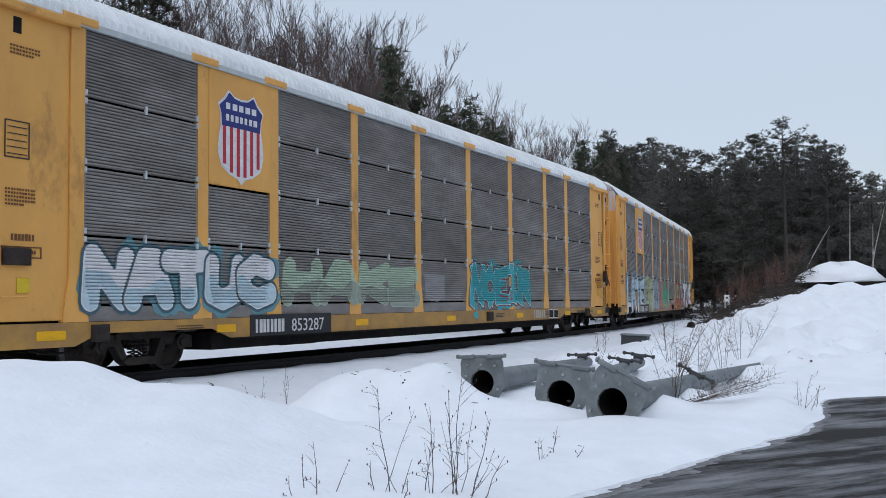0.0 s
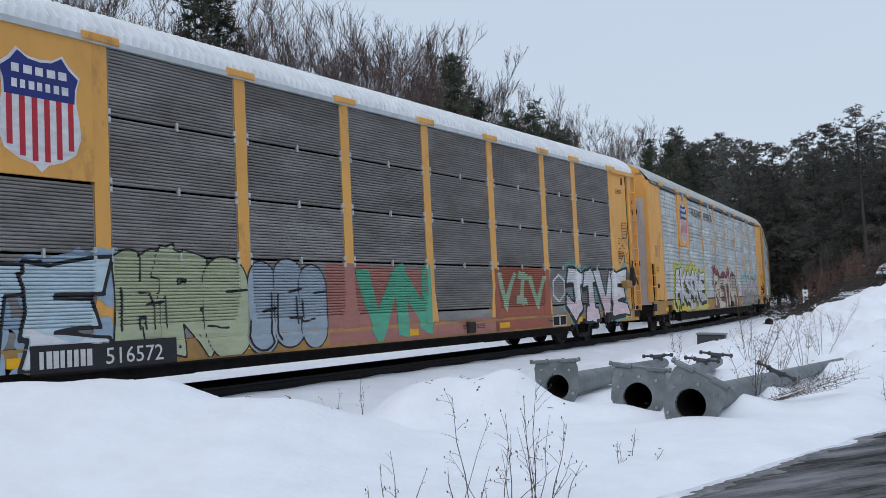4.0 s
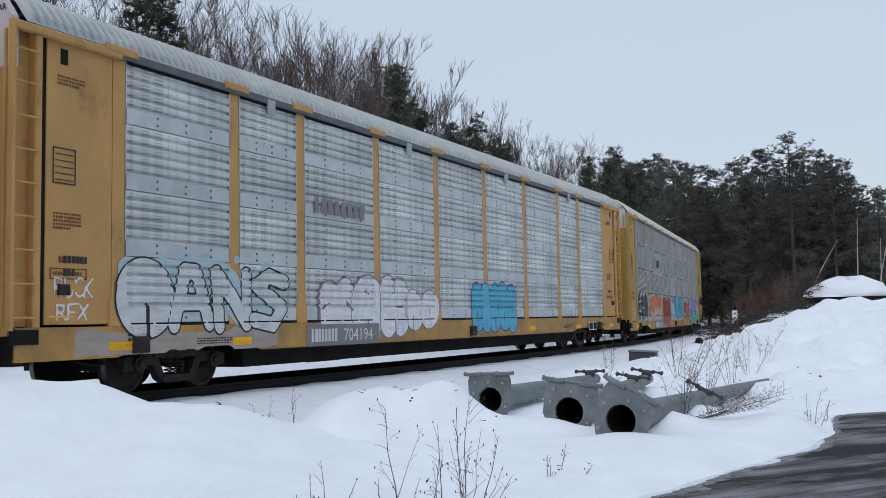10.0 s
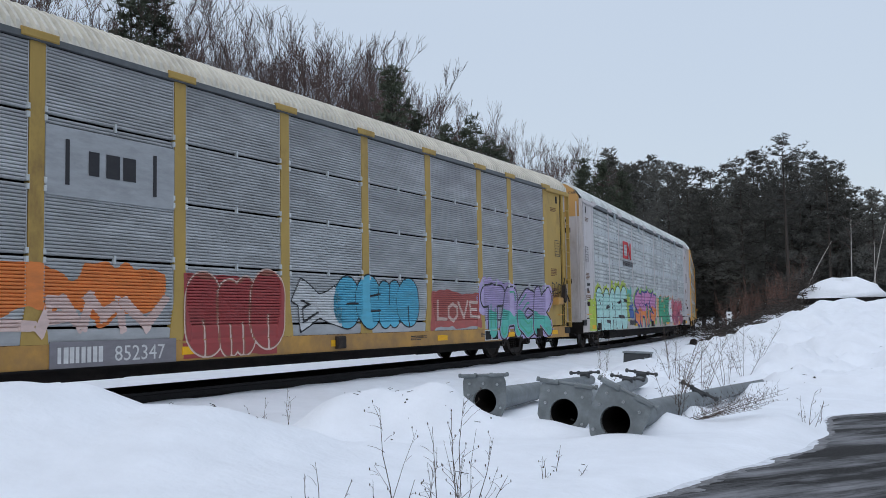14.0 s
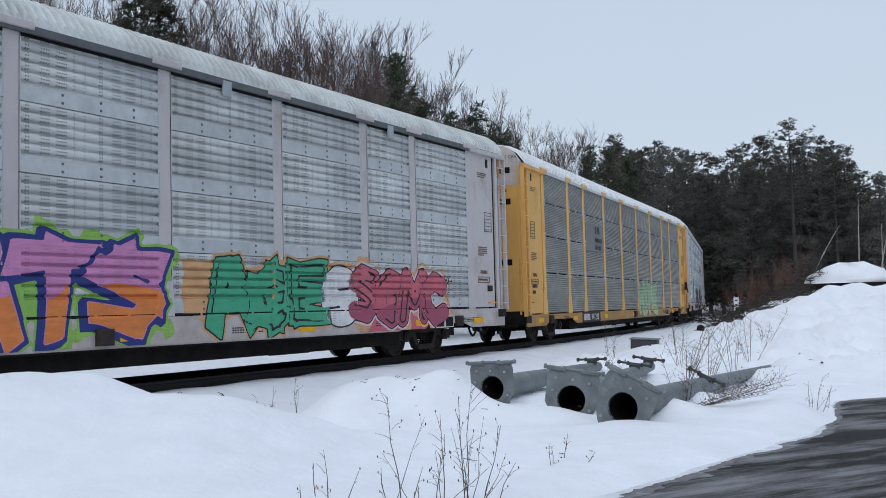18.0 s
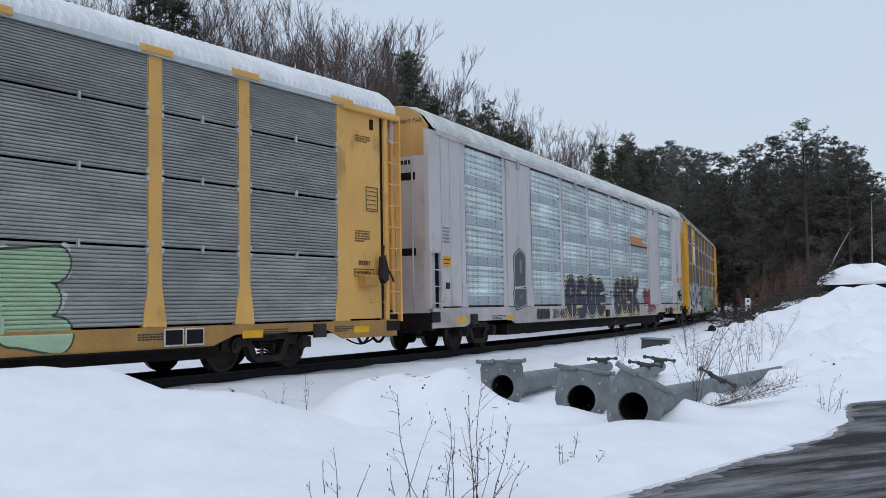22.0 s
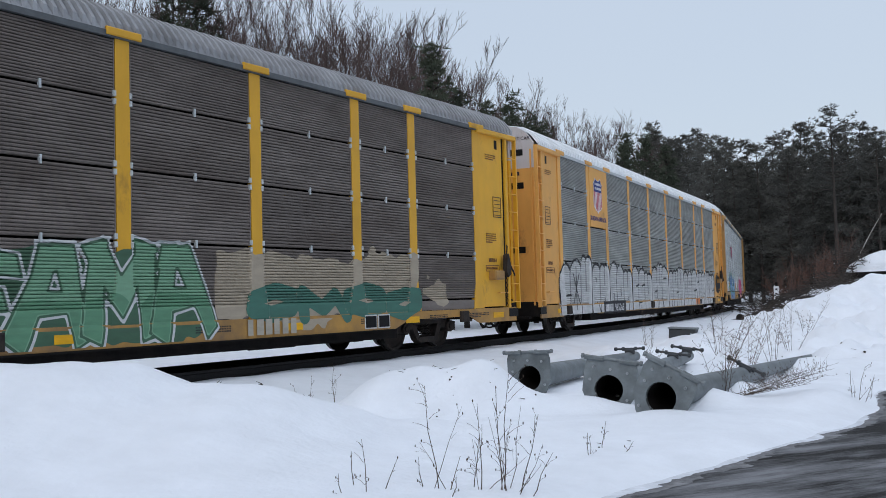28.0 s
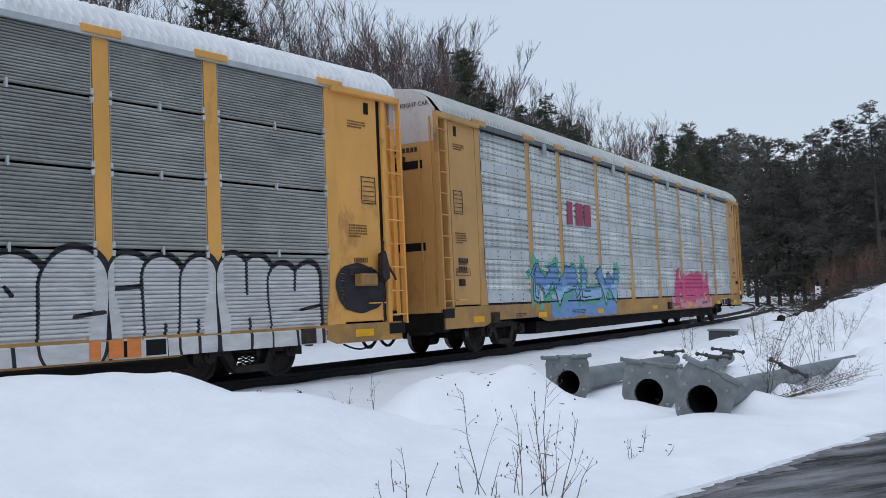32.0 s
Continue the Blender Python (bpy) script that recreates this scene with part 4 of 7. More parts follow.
def coupler(car, s):
    g = Geo()
    g.box(-0.75, 0.35, -0.09, 0.09, 0.78, 0.96)
    g.extrude_y([(0.3, 0.74), (0.62, 0.74), (0.62, 1.0), (0.3, 1.0)], -0.16, 0.16)
    ob = part("coupler", g.mesh("coupler", M["truck"]), car, "cast knuckle coupler")
    ob.location, ob.rotation_euler[2] = (s * 13.7, 0, 0), 0 if s > 0 else math.pi
    g = Geo()
    g.tube([(s * (13.5 + 0.8 * t), -0.35 + 0.1 * t, 0.78 - 0.75 * math.sin(math.pi * min(1, t * 0.95)) * 0.55 - 0.1 * t) for t in np.linspace(0, 1, 9)], 0.032, 6)
    part("air_hose", g.mesh("air_hose", M["black"]), car)


STENCIL_M = paint("stencil_black", (0.03, 0.03, 0.035))


def auto_rack(spec):
    global EAVE
    EAVE = spec["eave"]
    kind = spec["kind"]
    dark = kind == "dark"
    body, sill_mat, screen = M[spec["body"]], M[spec["sill"]], M[spec["screen"]]
    car = tagged(new("rail_car", None), spec["label"], "rail car", group="cars of the train")
    wheels = []
    foot = 0.85 if dark else 1.07     # foot of the screens
    sill_lo = 0.50 if dark else 0.60
    # ---- underframe ----
    g = Geo()
    ends = spec.get("dip", 0.0)
    lo, hi = sill_lo, sill_lo + (0.17 if dark else 0.12)
    prof = [(-13.55, lo), (-11.75, lo), (-11.3, hi), (-8.8, hi), (-8.3, lo), (8.3, lo), (8.8, hi), (11.3, hi), (11.75, lo), (13.55, lo), (13.55, foot - 0.012), (-13.55, foot - 0.012)]
    g.extrude_y(prof, SIDE + 0.012, SIDE + 0.05)
    part("side_sill", once(("sill", dark, spec["sill"]), lambda: g.mesh("side_sill", sill_mat)), car, "long grimy painted side sill")
    far_sill = part("side_sill", once(("sill", dark, spec["sill"]), lambda: g.mesh("side_sill", sill_mat)), car)
    far_sill.rotation_euler[2] = math.pi
    part("sill_flange", once(("flange", dark, spec["sill"]), lambda: Geo().box(-8.3, 8.3, SIDE - 0.02, SIDE + 0.06, sill_lo - 0.03, sill_lo - 0.002).mesh("sill_flange", M["under"])), car)
    part("centre_sill", once(("centre", dark), lambda: Geo().box(-13.5, 13.5, -0.35, 0.35, 0.62, 0.98).box(-8.6, 8.6, -1.3, 1.3, 0.30, 0.6).mesh("centre_sill", M["under"])), car)
    part("deck", once("deck", lambda: Geo().box(-13.5, 13.5, -1.42, 1.42, 0.98, 1.04).box(-13.0, 13.0, -1.4, 1.4, 2.9, 2.95).mesh("deck", M["under"])), car)
    # added near-black sheets block the light, so gaps between screens stay dark
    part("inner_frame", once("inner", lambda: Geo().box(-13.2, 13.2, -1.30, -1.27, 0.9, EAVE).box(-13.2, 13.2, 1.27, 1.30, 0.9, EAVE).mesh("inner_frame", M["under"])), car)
    for s in (-1, 1):
        wheels += truck_parts(car, s * 10.05)
        coupler(car, s)
    # ---- roof ----
    part("roof", once(("roof", spec["roof"]), lambda: roof_mesh(M[spec["roof"]])), car, spec["roof_label"])
    part("gutter", once(("gutter", dark, spec.get("gutter", "gutter")), lambda: Geo().box(-13.3, 13.3, SIDE - 0.03, SIDE + 0.06, EAVE - (0.10 if not dark else 0.075), EAVE + 0.015).box(-13.3, 13.3, -SIDE - 0.06, -SIDE + 0.03, EAVE - 0.1, EAVE + 0.015).mesh("gutter", M[spec.get("gutter", "gutter")])), car)
    if not dark:
        for i in range(1, 9, 2):
            part("roof_clip", once("clip", lambda: Geo().bevel_box(-0.11, 0.11, SIDE - 0.05, SIDE - 0.01, EAVE - 0.3, EAVE - 0.02, 0.012).mesh("roof_clip", M["band"])), car, "small bent sheet clip under the eave", ((EDGE[i] + EDGE[i + 1]) / 2, 0, 0))
    if spec.get("hood"):
        prof = [(-1.55, EAVE - 0.02), (-1.5, EAVE + 0.12), (-1.33, EAVE + 0.37), (-1.05, EAVE + 0.57), (-0.6, EAVE + 0.66), (0.6, EAVE + 0.66), (1.05, EAVE + 0.57), (1.33, EAVE + 0.37), (1.5, EAVE + 0.12), (1.55, EAVE - 0.02)]
        part("roof_hood", Geo().extrude_x(prof, 12.5, 13.5).mesh("roof_hood", body), car, "smooth yellow hood over the roof's end")
    # ---- posts ----
    pw = 0.26 if dark else 0.24

    def post_mesh():
        g = Geo()
        top = EAVE - 0.02
        if dark:
            g.extrude_y([(-pw / 2, foot + 0.65), (-pw * 0.82, foot + 0.18), (-pw * 0.9, foot - 0.008), (pw * 0.9, foot - 0.008), (pw * 0.82, foot + 0.18), (pw / 2, foot + 0.65), (pw / 2, top), (-pw / 2, top)], SIDE + 0.012, SIDE + 0.1)
        else:
            g.extrude_y([(-pw / 2, foot + 0.62), (-pw * 0.62, foot + 0.5), (-pw * 0.75, foot - 0.008), (pw * 0.75, foot - 0.008), (pw * 0.62, foot + 0.5), (pw / 2, foot + 0.62), (pw / 2, top), (-pw / 2, top)], SIDE + 0.034, SIDE + 0.1)
            g.extrude_y([(-pw * 0.54, foot + 0.56), (-pw * 0.75, foot - 0.008), (pw * 0.75, foot - 0.008), (pw * 0.54, foot + 0.56)], SIDE + 0.012, SIDE + 0.04)
        g.bevel_box(-0.32, 0.32, SIDE - 0.06, SIDE + 0.02, top - 0.03, top + 0.09, 0.015)
        return g.mesh("post", body)
    pm = once(("post", dark, spec["body"]), post_mesh)
    skip = spec.get("skip_posts", ())
    for i, x in enumerate(EDGE):
        if i in skip:
            continue
        part("post", pm, car, at=(x, 0, 0))
        ob = part("post", pm, car, at=(x, 0, 0))
        ob.rotation_euler[2] = math.pi
    # ---- screens ----
    _, z_first, tiers = tiers_of(spec)
    kick = spec.get("kick", 0.25)
    lugs = Geo()
    for i in range(9):
        x0 = EDGE[i] + pw / 2 + 0.012
        w = EDGE[i + 1] - EDGE[i] - pw - 0.024
        for k, (z, th) in enumerate(tiers):
            solid = (spec.get("plate") == i and k >= 2) or i in spec.get("solid", ())
            if solid:
                continue
            if dark:
                me = once(("d", round(w, 3), round(th, 3), spec["screen"]), lambda: corrugated(w, th - 0.035, True, screen))
            else:
                me = once(("l", round(w, 3), round(th, 3), spec["screen"]), lambda: corrugated(w, th - 0.012, False, screen, M[spec.get("band", "band_light")]))
            part("screen_panel", me, car, at=(x0, SIDE + (0.06 if dark else 0.07), z))
            ob = part("screen_panel", me, car, at=(-x0, -SIDE - (0.06 if dark else 0.07), z))
            ob.rotation_euler[2] = math.pi
            if dark and k:
                for lx in (x0 - 0.02, x0 + w - 0.03):
                    for dz in (-0.115, 0.005):
                        lugs.bevel_box(lx, lx + 0.05, SIDE - 0.012, SIDE + 0.05, z + dz, z + dz + 0.085, 0.014)
                lugs.box(x0 + w * 0.5, x0 + w * 0.5 + 0.035, SIDE + 0.002, SIDE + 0.05, z - 0.08, z + 0.05)
            if not dark:
                for lx in (0.27, 0.54, 0.79):
                    for lz in (0.05, 0.165):
                        lugs.box(x0 + w * lx, x0 + w * lx + 0.034, SIDE + 0.015, SIDE + 0.03, z + lz, z + lz + 0.034)
        if dark and kick > 0.05:
            part("kick_strip", once(("kick", round(w, 3), spec["screen"]), lambda: Geo().extrude_x([(0.0, 0.0), (-0.03, 0.0), (-0.035, 0.04), (-0.035, kick - 0.05), (0.0, kick - 0.03)], 0, w).mesh("kick_strip", screen)), car, at=(x0, SIDE + 0.055, foot - 0.005))
    tagged(part("screen_clip", lugs.mesh("screen_clip", M["band_light"] if dark else M["gutter"]), car), kind="stuff")
    if not dark:     # shade in the gaps over and under the screens, put in as black strips
        slots = Geo()
        for i in range(9):
            if i not in spec.get("solid", ()):
                a, b = EDGE[i] + pw / 2 + 0.02, EDGE[i + 1] - pw / 2 - 0.02
                slots.box(a, b, SIDE + 0.022, SIDE + 0.06, EAVE - 0.15, EAVE - 0.098)
                for q in range(4):
                    slots.box(a + (b - a) * (q / 4 + 0.012), a + (b - a) * ((q + 1) / 4 - 0.012), SIDE + 0.008, SIDE + 0.06, foot - 0.004, foot + 0.034)
        tagged(part("drain_slot", slots.mesh("drain_slot", M["black"]), car), kind="stuff")
    # plain plates in place of screens
    if "plate" in spec:
        i = spec["plate"]
        zp = tiers[2][0]
        part("plate", Geo().bevel_box(EDGE[i] + pw / 2 + 0.004, EDGE[i + 1] - pw / 2 - 0.004, SIDE - 0.002, SIDE + 0.05, zp + spec.get("plate_low", 0.0), EAVE - 0.03, 0.006).mesh("plate", body), car, "yellow painted badge plate")
    for i in spec.get("solid", ()):
        for half in (0, 1):
            a = EDGE[i] + 0.13 + half * (EDGE[i + 1] - EDGE[i] - 0.26) / 2
            part("plate", Geo().bevel_box(a + 0.006, a + (EDGE[i + 1] - EDGE[i] - 0.26) / 2 - 0.006, SIDE - 0.002, SIDE + 0.05, foot, EAVE - 0.12, 0.008).mesh("plate", body), car)
    # ---- small fittings along the sill ----
    rr = random.Random(len(CARS) * 7 + 1)
    for q in (-12.2, -8.9, -4.4, 0.2, 4.6, 8.8, 12.1):
        x = q + rr.uniform(-0.3, 0.3)
        part("reflector", once(("refl", dark), lambda: Geo().box(0, 0.5, SIDE + 0.004, SIDE + 0.012, sill_lo + 0.1, sill_lo + 0.23).mesh("reflector", paint("reflector_yellow", (0.80, 0.42, 0.01)))), car, at=(x, 0, 0))
    for q in (-9.9, -6.6, 2.9, 7.0, 9.6, 11.2):
        bars(car, q + rr.uniform(-0.4, 0.4), sill_lo + 0.22, rr.uniform(0.6, 1.1), 0.022, STENCIL_M, 14, SIDE + 0.009, rr.randint(1, 99), 3)
    for q in (-11.3, 11.0, rr.uniform(-3, 3)):
        part("tie_bracket", once(("brk", dark), lambda: Geo().bevel_box(-0.16, 0.16, SIDE - 0.07, SIDE + 0.02, sill_lo + 0.05, sill_lo + 0.3, 0.03).mesh("tie_bracket", M["truck"])), car, at=(q, 0, 0))
    for q in (-5.5, 5.2):
        part("brake_tank", once("tank", lambda: Geo().tube([(-0.6, -0.9, 0.42), (0.6, -0.9, 0.42)], 0.16, 12).mesh("brake_tank", M["under"])), car, at=(q, 0, 0))
    # end-bay furniture
    for s in (-1, 1):
        x = s * 12.75
        if not (dark and (CARS or s > 0)):
            part("lock_box", once("lock", lambda: Geo().bevel_box(-0.22, 0.22, SIDE - 0.03, SIDE + 0.06, 1.62, 1.85, 0.02).mesh("lock_box", M["truck"])) if dark else once("lock2", lambda: Geo().bevel_box(-0.1, 0.1, SIDE - 0.02, SIDE + 0.06, 1.5, 1.65, 0.02).mesh("lock_box", M["truck"])), car, at=(x, 0, 0))
        g2 = Geo()
        for k in range(5):
            g2.box(-0.16 + 0.002 * k, 0.16, SIDE + 0.028, SIDE + 0.034, 3.1 + 0.09 * k, 3.1 + 0.09 * k + 0.012)
        g2.box(-0.2, -0.185, SIDE + 0.028, SIDE + 0.034, 3.05, 3.55).box(0.185, 0.2, SIDE + 0.028, SIDE + 0.034, 3.05, 3.55).box(-0.2, 0.2, SIDE + 0.028, SIDE + 0.034, 3.54, 3.555).box(-0.2, 0.2, SIDE + 0.028, SIDE + 0.034, 3.05, 3.065)
        tagged(part("data_stencil", once("stencil", lambda: g2.mesh("data_stencil", STENCIL_M)), car, "boxed data stencil", (x, 0, 0)), kind="stuff")
        part("grab_iron", once("grab", lambda: Geo().tube([(-0.2, SIDE + 0.03, 1.2), (-0.2, SIDE - 0.05, 1.2), (0.2, SIDE - 0.05, 1.2), (0.2, SIDE + 0.03, 1.2)], 0.014, 6).mesh("grab_iron", body)), car, at=(x + 0.1 * s, 0, 0))
    if dark:
        g = Geo().bevel_box(12.28, 12.72, SIDE - 0.16, SIDE + 0.04, 1.52, 1.74, 0.03)
        gear = part("brake_gear", g.mesh("brake_gear", sill_mat), car, "hand-brake box with a dark lever and chain")
        g = Geo().extrude_y([(12.86, 1.72), (12.95, 1.58), (13.08, 1.66), (13.06, 1.92), (12.98, 2.16), (12.9, 2.12)], SIDE - 0.14, SIDE - 0.02)
        g.tube([(12.95, SIDE - 0.08, 2.12), (12.97, SIDE - 0.1, 2.34), (12.93, SIDE - 0.1, 2.36)], 0.02, 6)
        g.tube([(13.02, SIDE - 0.1, 1.95), (13.2, SIDE - 0.14, 1.7), (13.24, SIDE - 0.14, 1.62)], 0.022, 6)
        part("lever", g.mesh("lever", M["truck"]), gear)
        g = Geo()
        for i in range(12):
            zc, turned = 1.56 - 0.062 * i, i % 2
            g.tube([(12.93 + (0.02 if turned else 0), SIDE - 0.09 + (0 if turned else 0.02), zc + 0.03), (12.93, SIDE - 0.09, zc - 0.03)], 0.013, 5)
        part("chain", g.mesh("chain", M["truck"]), gear)
    g = Geo()
    for px in (0.0, 0.44):
        g.box(px, px + 0.4, SIDE + 0.003, SIDE + 0.011, sill_lo + 0.03, sill_lo + 0.31, 1)
        g.box(px + 0.025, px + 0.375, SIDE + 0.0, SIDE + 0.01, sill_lo + 0.055, sill_lo + 0.285, 0)
    part("data_plate", once(("data", dark), lambda: g.mesh("data_plate", M["black"], paint("stencil_white", (0.62, 0.62, 0.62)))), car, "pair of small black plates with white borders", (7.25 if dark else 9.9, 0, 0))
    for i, (q, zc) in enumerate(((-11.9, -0.3), (-7.4, 0.5), (1.7, -0.2), (6.2, 0.4), (12.6, 0.1))):
        pts = [(q + 0.9 * (t - 0.5), SIDE + 0.25, sill_lo - 0.03 - 0.1 * math.sin(math.pi * t) * (1 + zc)) for t in np.linspace(0, 1, 7)]
        part("brake_pipe", Geo().tube(pts, 0.018, 5).mesh("brake_pipe", M["under"]), car)
    # ---- ends ----
    split = 4.55
    for s in (-1, 1):
        inner = EDGE[0] - pw / 2 if s < 0 else -(EDGE[-1] + pw / 2)     # measured on the near (-x) end
        ladder_parts(car, s, spec, foot, body, inner)
        lowm, topm = M[spec.get("end_low", spec["body"])], M[spec.get("end_top", "white")]
        for nm, lo, hi, mt in (("end_door", 0.95, split, lowm), ("end_cap", split + 0.003, 9, topm)):
            pr = clip_profile(lo, hi)
            g = Geo()
            g.extrude_x(pr, -13.62, -13.5)
            ob = part(nm, g.mesh(nm, mt), car, "painted end door" if nm == "end_door" else "end cap under the roof")
            if s > 0:
                ob.rotation_euler[2] = math.pi
        for zz in (2.26, 4.0) + ((4.9,) if dark and "end_top" not in spec else ()):
            ob = part("door_slot", once(("slot", zz), lambda: Geo().box(-13.63, -13.61, -1.12, -0.36, zz, zz + 0.17).mesh("door_slot", M["black"])), car)
            if s > 0:
                ob.rotation_euler[2] = math.pi
        ob = part("door_seam", once("seam", lambda: Geo().box(-13.632, -13.61, -0.022, 0.022, 0.95, EAVE + 0.6).mesh("door_seam", M["black"])), car)
        hinge = [part("hinge", once(("hinge", lowm.name), lambda: Geo().tube([(-13.65, 0.0, -0.2), (-13.65, 0.0, 0.2)], 0.04, 8).box(-13.65, -13.62, -0.12, 0.12, -0.08, 0.08).mesh("hinge", M["truck"])), car, at=(0, 0, zz)) for zz in (1.75, 3.4)]
        if s > 0:
            for q in [ob] + hinge:
                q.rotation_euler[2] = math.pi
        if not dark:
            for yy in (-1.05, -0.62, -0.1, 0.5, 1.0):
                ob = part("door_rib", once(("rib", lowm.name), lambda: Geo().tube([(-13.64, 0, 1.0), (-13.64, 0, split - 0.05)], 0.022, 6).mesh("door_rib", lowm)), car, at=(0, yy, 0))
                if s > 0:
                    ob.location[0] = 27.32
        if s < 0:
            ob = part("lettering", text_mesh("EXCESS HEIGHT CAR", 0.13, STENCIL_M, "CENTER"), car, at=(-13.63, -0.72, 5.32))
            ob.rotation_euler[2] = -math.pi / 2
            ob = bars(car, 0, 0, 0.6, 0.1, STENCIL_M, 6, 0, 3, 2)
            ob.location, ob.rotation_euler[2] = (-13.63, -0.45, 4.36), -math.pi / 2
        g = Geo().box(-13.6, -13.35, -1.45, 1.45, 0.55, 0.94).box(-13.75, -13.55, -1.2, -0.7, 0.5, 0.56)
        ob = part("end_beam", g.mesh("end_beam", M["under"]), car)
        if s > 0:
            ob.rotation_euler[2] = math.pi
    return car, wheels


def sill_dirty(spec):
    return M[spec["sill"]]


def ladder_parts(car, s, spec, foot, body, inner):
    """The end bay of the side: a recessed plate, door post, ladder and its top rail."""
    ex = -13.68

    def put(name, g, mat, label=""):
        if s > 0:
            g.v = [(-x, y, z) for x, y, z in g.v]
            g.f = [tuple(reversed(f)) for f in g.f]
        return part(name, g.mesh(name, mat), car, label)
    put("end_bay", Geo().bevel_box(ex + 0.62, inner, SIDE + 0.04, SIDE + 0.1, foot + 0.02, EAVE - 0.1, 0.01), body, "flat painted end bay sheet")
    put("door_gap", Geo().box(ex + 0.5, ex + 0.62, SIDE + 0.06, SIDE + 0.12, foot + 0.02, EAVE - 0.1), M["black"])
    if spec.get("short_ladder"):
        put("end_sheet", Geo().bevel_box(ex + 0.02, ex + 0.62, SIDE + 0.0, SIDE + 0.13, foot + 1.25, EAVE - 0.02, 0.02), body)
        put("end_sheet", Geo().bevel_box(ex + 0.66, ex + 1.12, SIDE + 0.01, SIDE + 0.05, foot + 0.02, EAVE - 0.08, 0.012), body)
        put("end_sheet", Geo().bevel_box(ex + 1.15, inner - 0.05, SIDE + 0.015, SIDE + 0.05, foot + 0.02, EAVE - 0.08, 0.012), body)
        put("recess", Geo().box(ex + 0.06, ex + 0.58, SIDE + 0.12, SIDE + 0.16, foot - 0.02, foot + 1.25), body)
        put("end_post", Geo().bevel_box(ex + 0.56, ex + 0.63, SIDE - 0.01, SIDE + 0.16, foot - 0.02, foot + 1.3, 0.01), body)
        put("end_post", Geo().bevel_box(ex, ex + 0.06, SIDE - 0.01, SIDE + 0.16, foot - 0.02, foot + 1.3, 0.01), body)
        zz = foot + 0.1
        while zz < foot + 1.2:
            put("rung", Geo().tube([(ex + 0.02, SIDE - 0.02, zz), (ex + 0.6, SIDE - 0.02, zz)], 0.014, 6), body)
            zz += 0.38
        put("header", Geo().bevel_box(ex + 0.62, inner + 0.12, SIDE - 0.03, SIDE + 0.05, EAVE - 0.08, EAVE + 0.0, 0.02), body)
        put("step_box", Geo().box(ex + 0.05, ex + 0.5, SIDE + 0.0, SIDE + 0.03, foot - 0.34, foot - 0.1), M["black"])
        bars(car, (ex + 0.7 if s < 0 else -ex - 1.1), 2.9, 0.38, 0.045, paint("stencil_grey", (0.2, 0.2, 0.22)), 5, SIDE + 0.004, 7, 5)
        tag = part("warning_plate", Geo().box(0, 0.44, SIDE - 0.006, SIDE + 0.008, 2.02, 2.26).mesh("warning_plate", paint("label_orange", (0.74, 0.36, 0.03))), car, "orange label with a dark border", (ex + 0.68 if s < 0 else -ex - 1.12, 0, 0))
        tagged(part("print", Geo().box(0.05, 0.39, SIDE - 0.009, SIDE - 0.005, 2.17, 2.2).box(0.05, 0.32, SIDE - 0.009, SIDE - 0.005, 2.08, 2.11).mesh("print", STENCIL_M), tag), kind="stuff")
        if s > 0:
            wheel = Geo()
            ring = [(12.72 + 0.24 * math.cos(a), SIDE - 0.1, 1.45 + 0.24 * math.sin(a)) for a in np.linspace(0, 2 * math.pi, 21)]
            wheel.tube(ring, 0.017, 6, cap=False)
            for a in (0.4, 2.5, 4.6):
                wheel.tube([(12.72, SIDE - 0.08, 1.45), (12.72 + 0.24 * math.cos(a), SIDE - 0.1, 1.45 + 0.24 * math.sin(a))], 0.014, 5)
            wheel.tube([(12.72, SIDE + 0.02, 1.45), (12.72, SIDE - 0.12, 1.45)], 0.05, 8)
            part("brake_wheel", wheel.mesh("brake_wheel", M["truck"]), car, "grimy spoked hand-brake wheel")
            part("gear_box", Geo().bevel_box(12.5, 12.95, SIDE - 0.07, SIDE + 0.04, 1.1, 1.32, 0.03).mesh("gear_box", sill_dirty(spec)), car)
        return
    put("end_post", Geo().bevel_box(ex + 0.40, ex + 0.52, SIDE - 0.01, SIDE + 0.16, foot - 0.02, EAVE - 0.02, 0.02), body)
    put("ladder_back", Geo().box(ex + 0.03, ex + 0.40, SIDE + 0.14, SIDE + 0.18, foot, EAVE - 0.1), body)
    put("header", Geo().bevel_box(ex, inner + 0.12, SIDE - 0.06, SIDE + 0.05, EAVE - 0.12, EAVE + 0.0, 0.02), body)
    put("ladder", Geo().box(ex, ex + 0.045, SIDE - 0.05, SIDE + 0.05, foot - 0.05, EAVE - 0.1), body)
    zz = foot + 0.12
    while zz < EAVE - 0.3:
        put("rung", Geo().tube([(ex + 0.02, SIDE - 0.03, zz), (ex + 0.44, SIDE - 0.03, zz)], 0.014, 6), body)
        zz += 0.45
    put("vent_hole", Geo().box(ex + 0.85, ex + 0.98, SIDE + 0.034, SIDE + 0.045, EAVE - 0.42, EAVE - 0.2), M["black"])
    put("step_box", Geo().box(ex + 0.05, ex + 0.5, SIDE + 0.0, SIDE + 0.03, foot - 0.24, foot - 0.04), M["black"])
    rust = paint("stencil_brown", (0.16, 0.07, 0.03))
    bx = ex + 0.75 if s < 0 else -ex - 1.5
    bars(car, bx, 2.62, 0.5, 0.028, rust, 11, SIDE + 0.034, 7, 5)
    bars(car, bx + 0.05, 4.55, 0.5, 0.028, rust, 10, SIDE + 0.034, 9, 3)
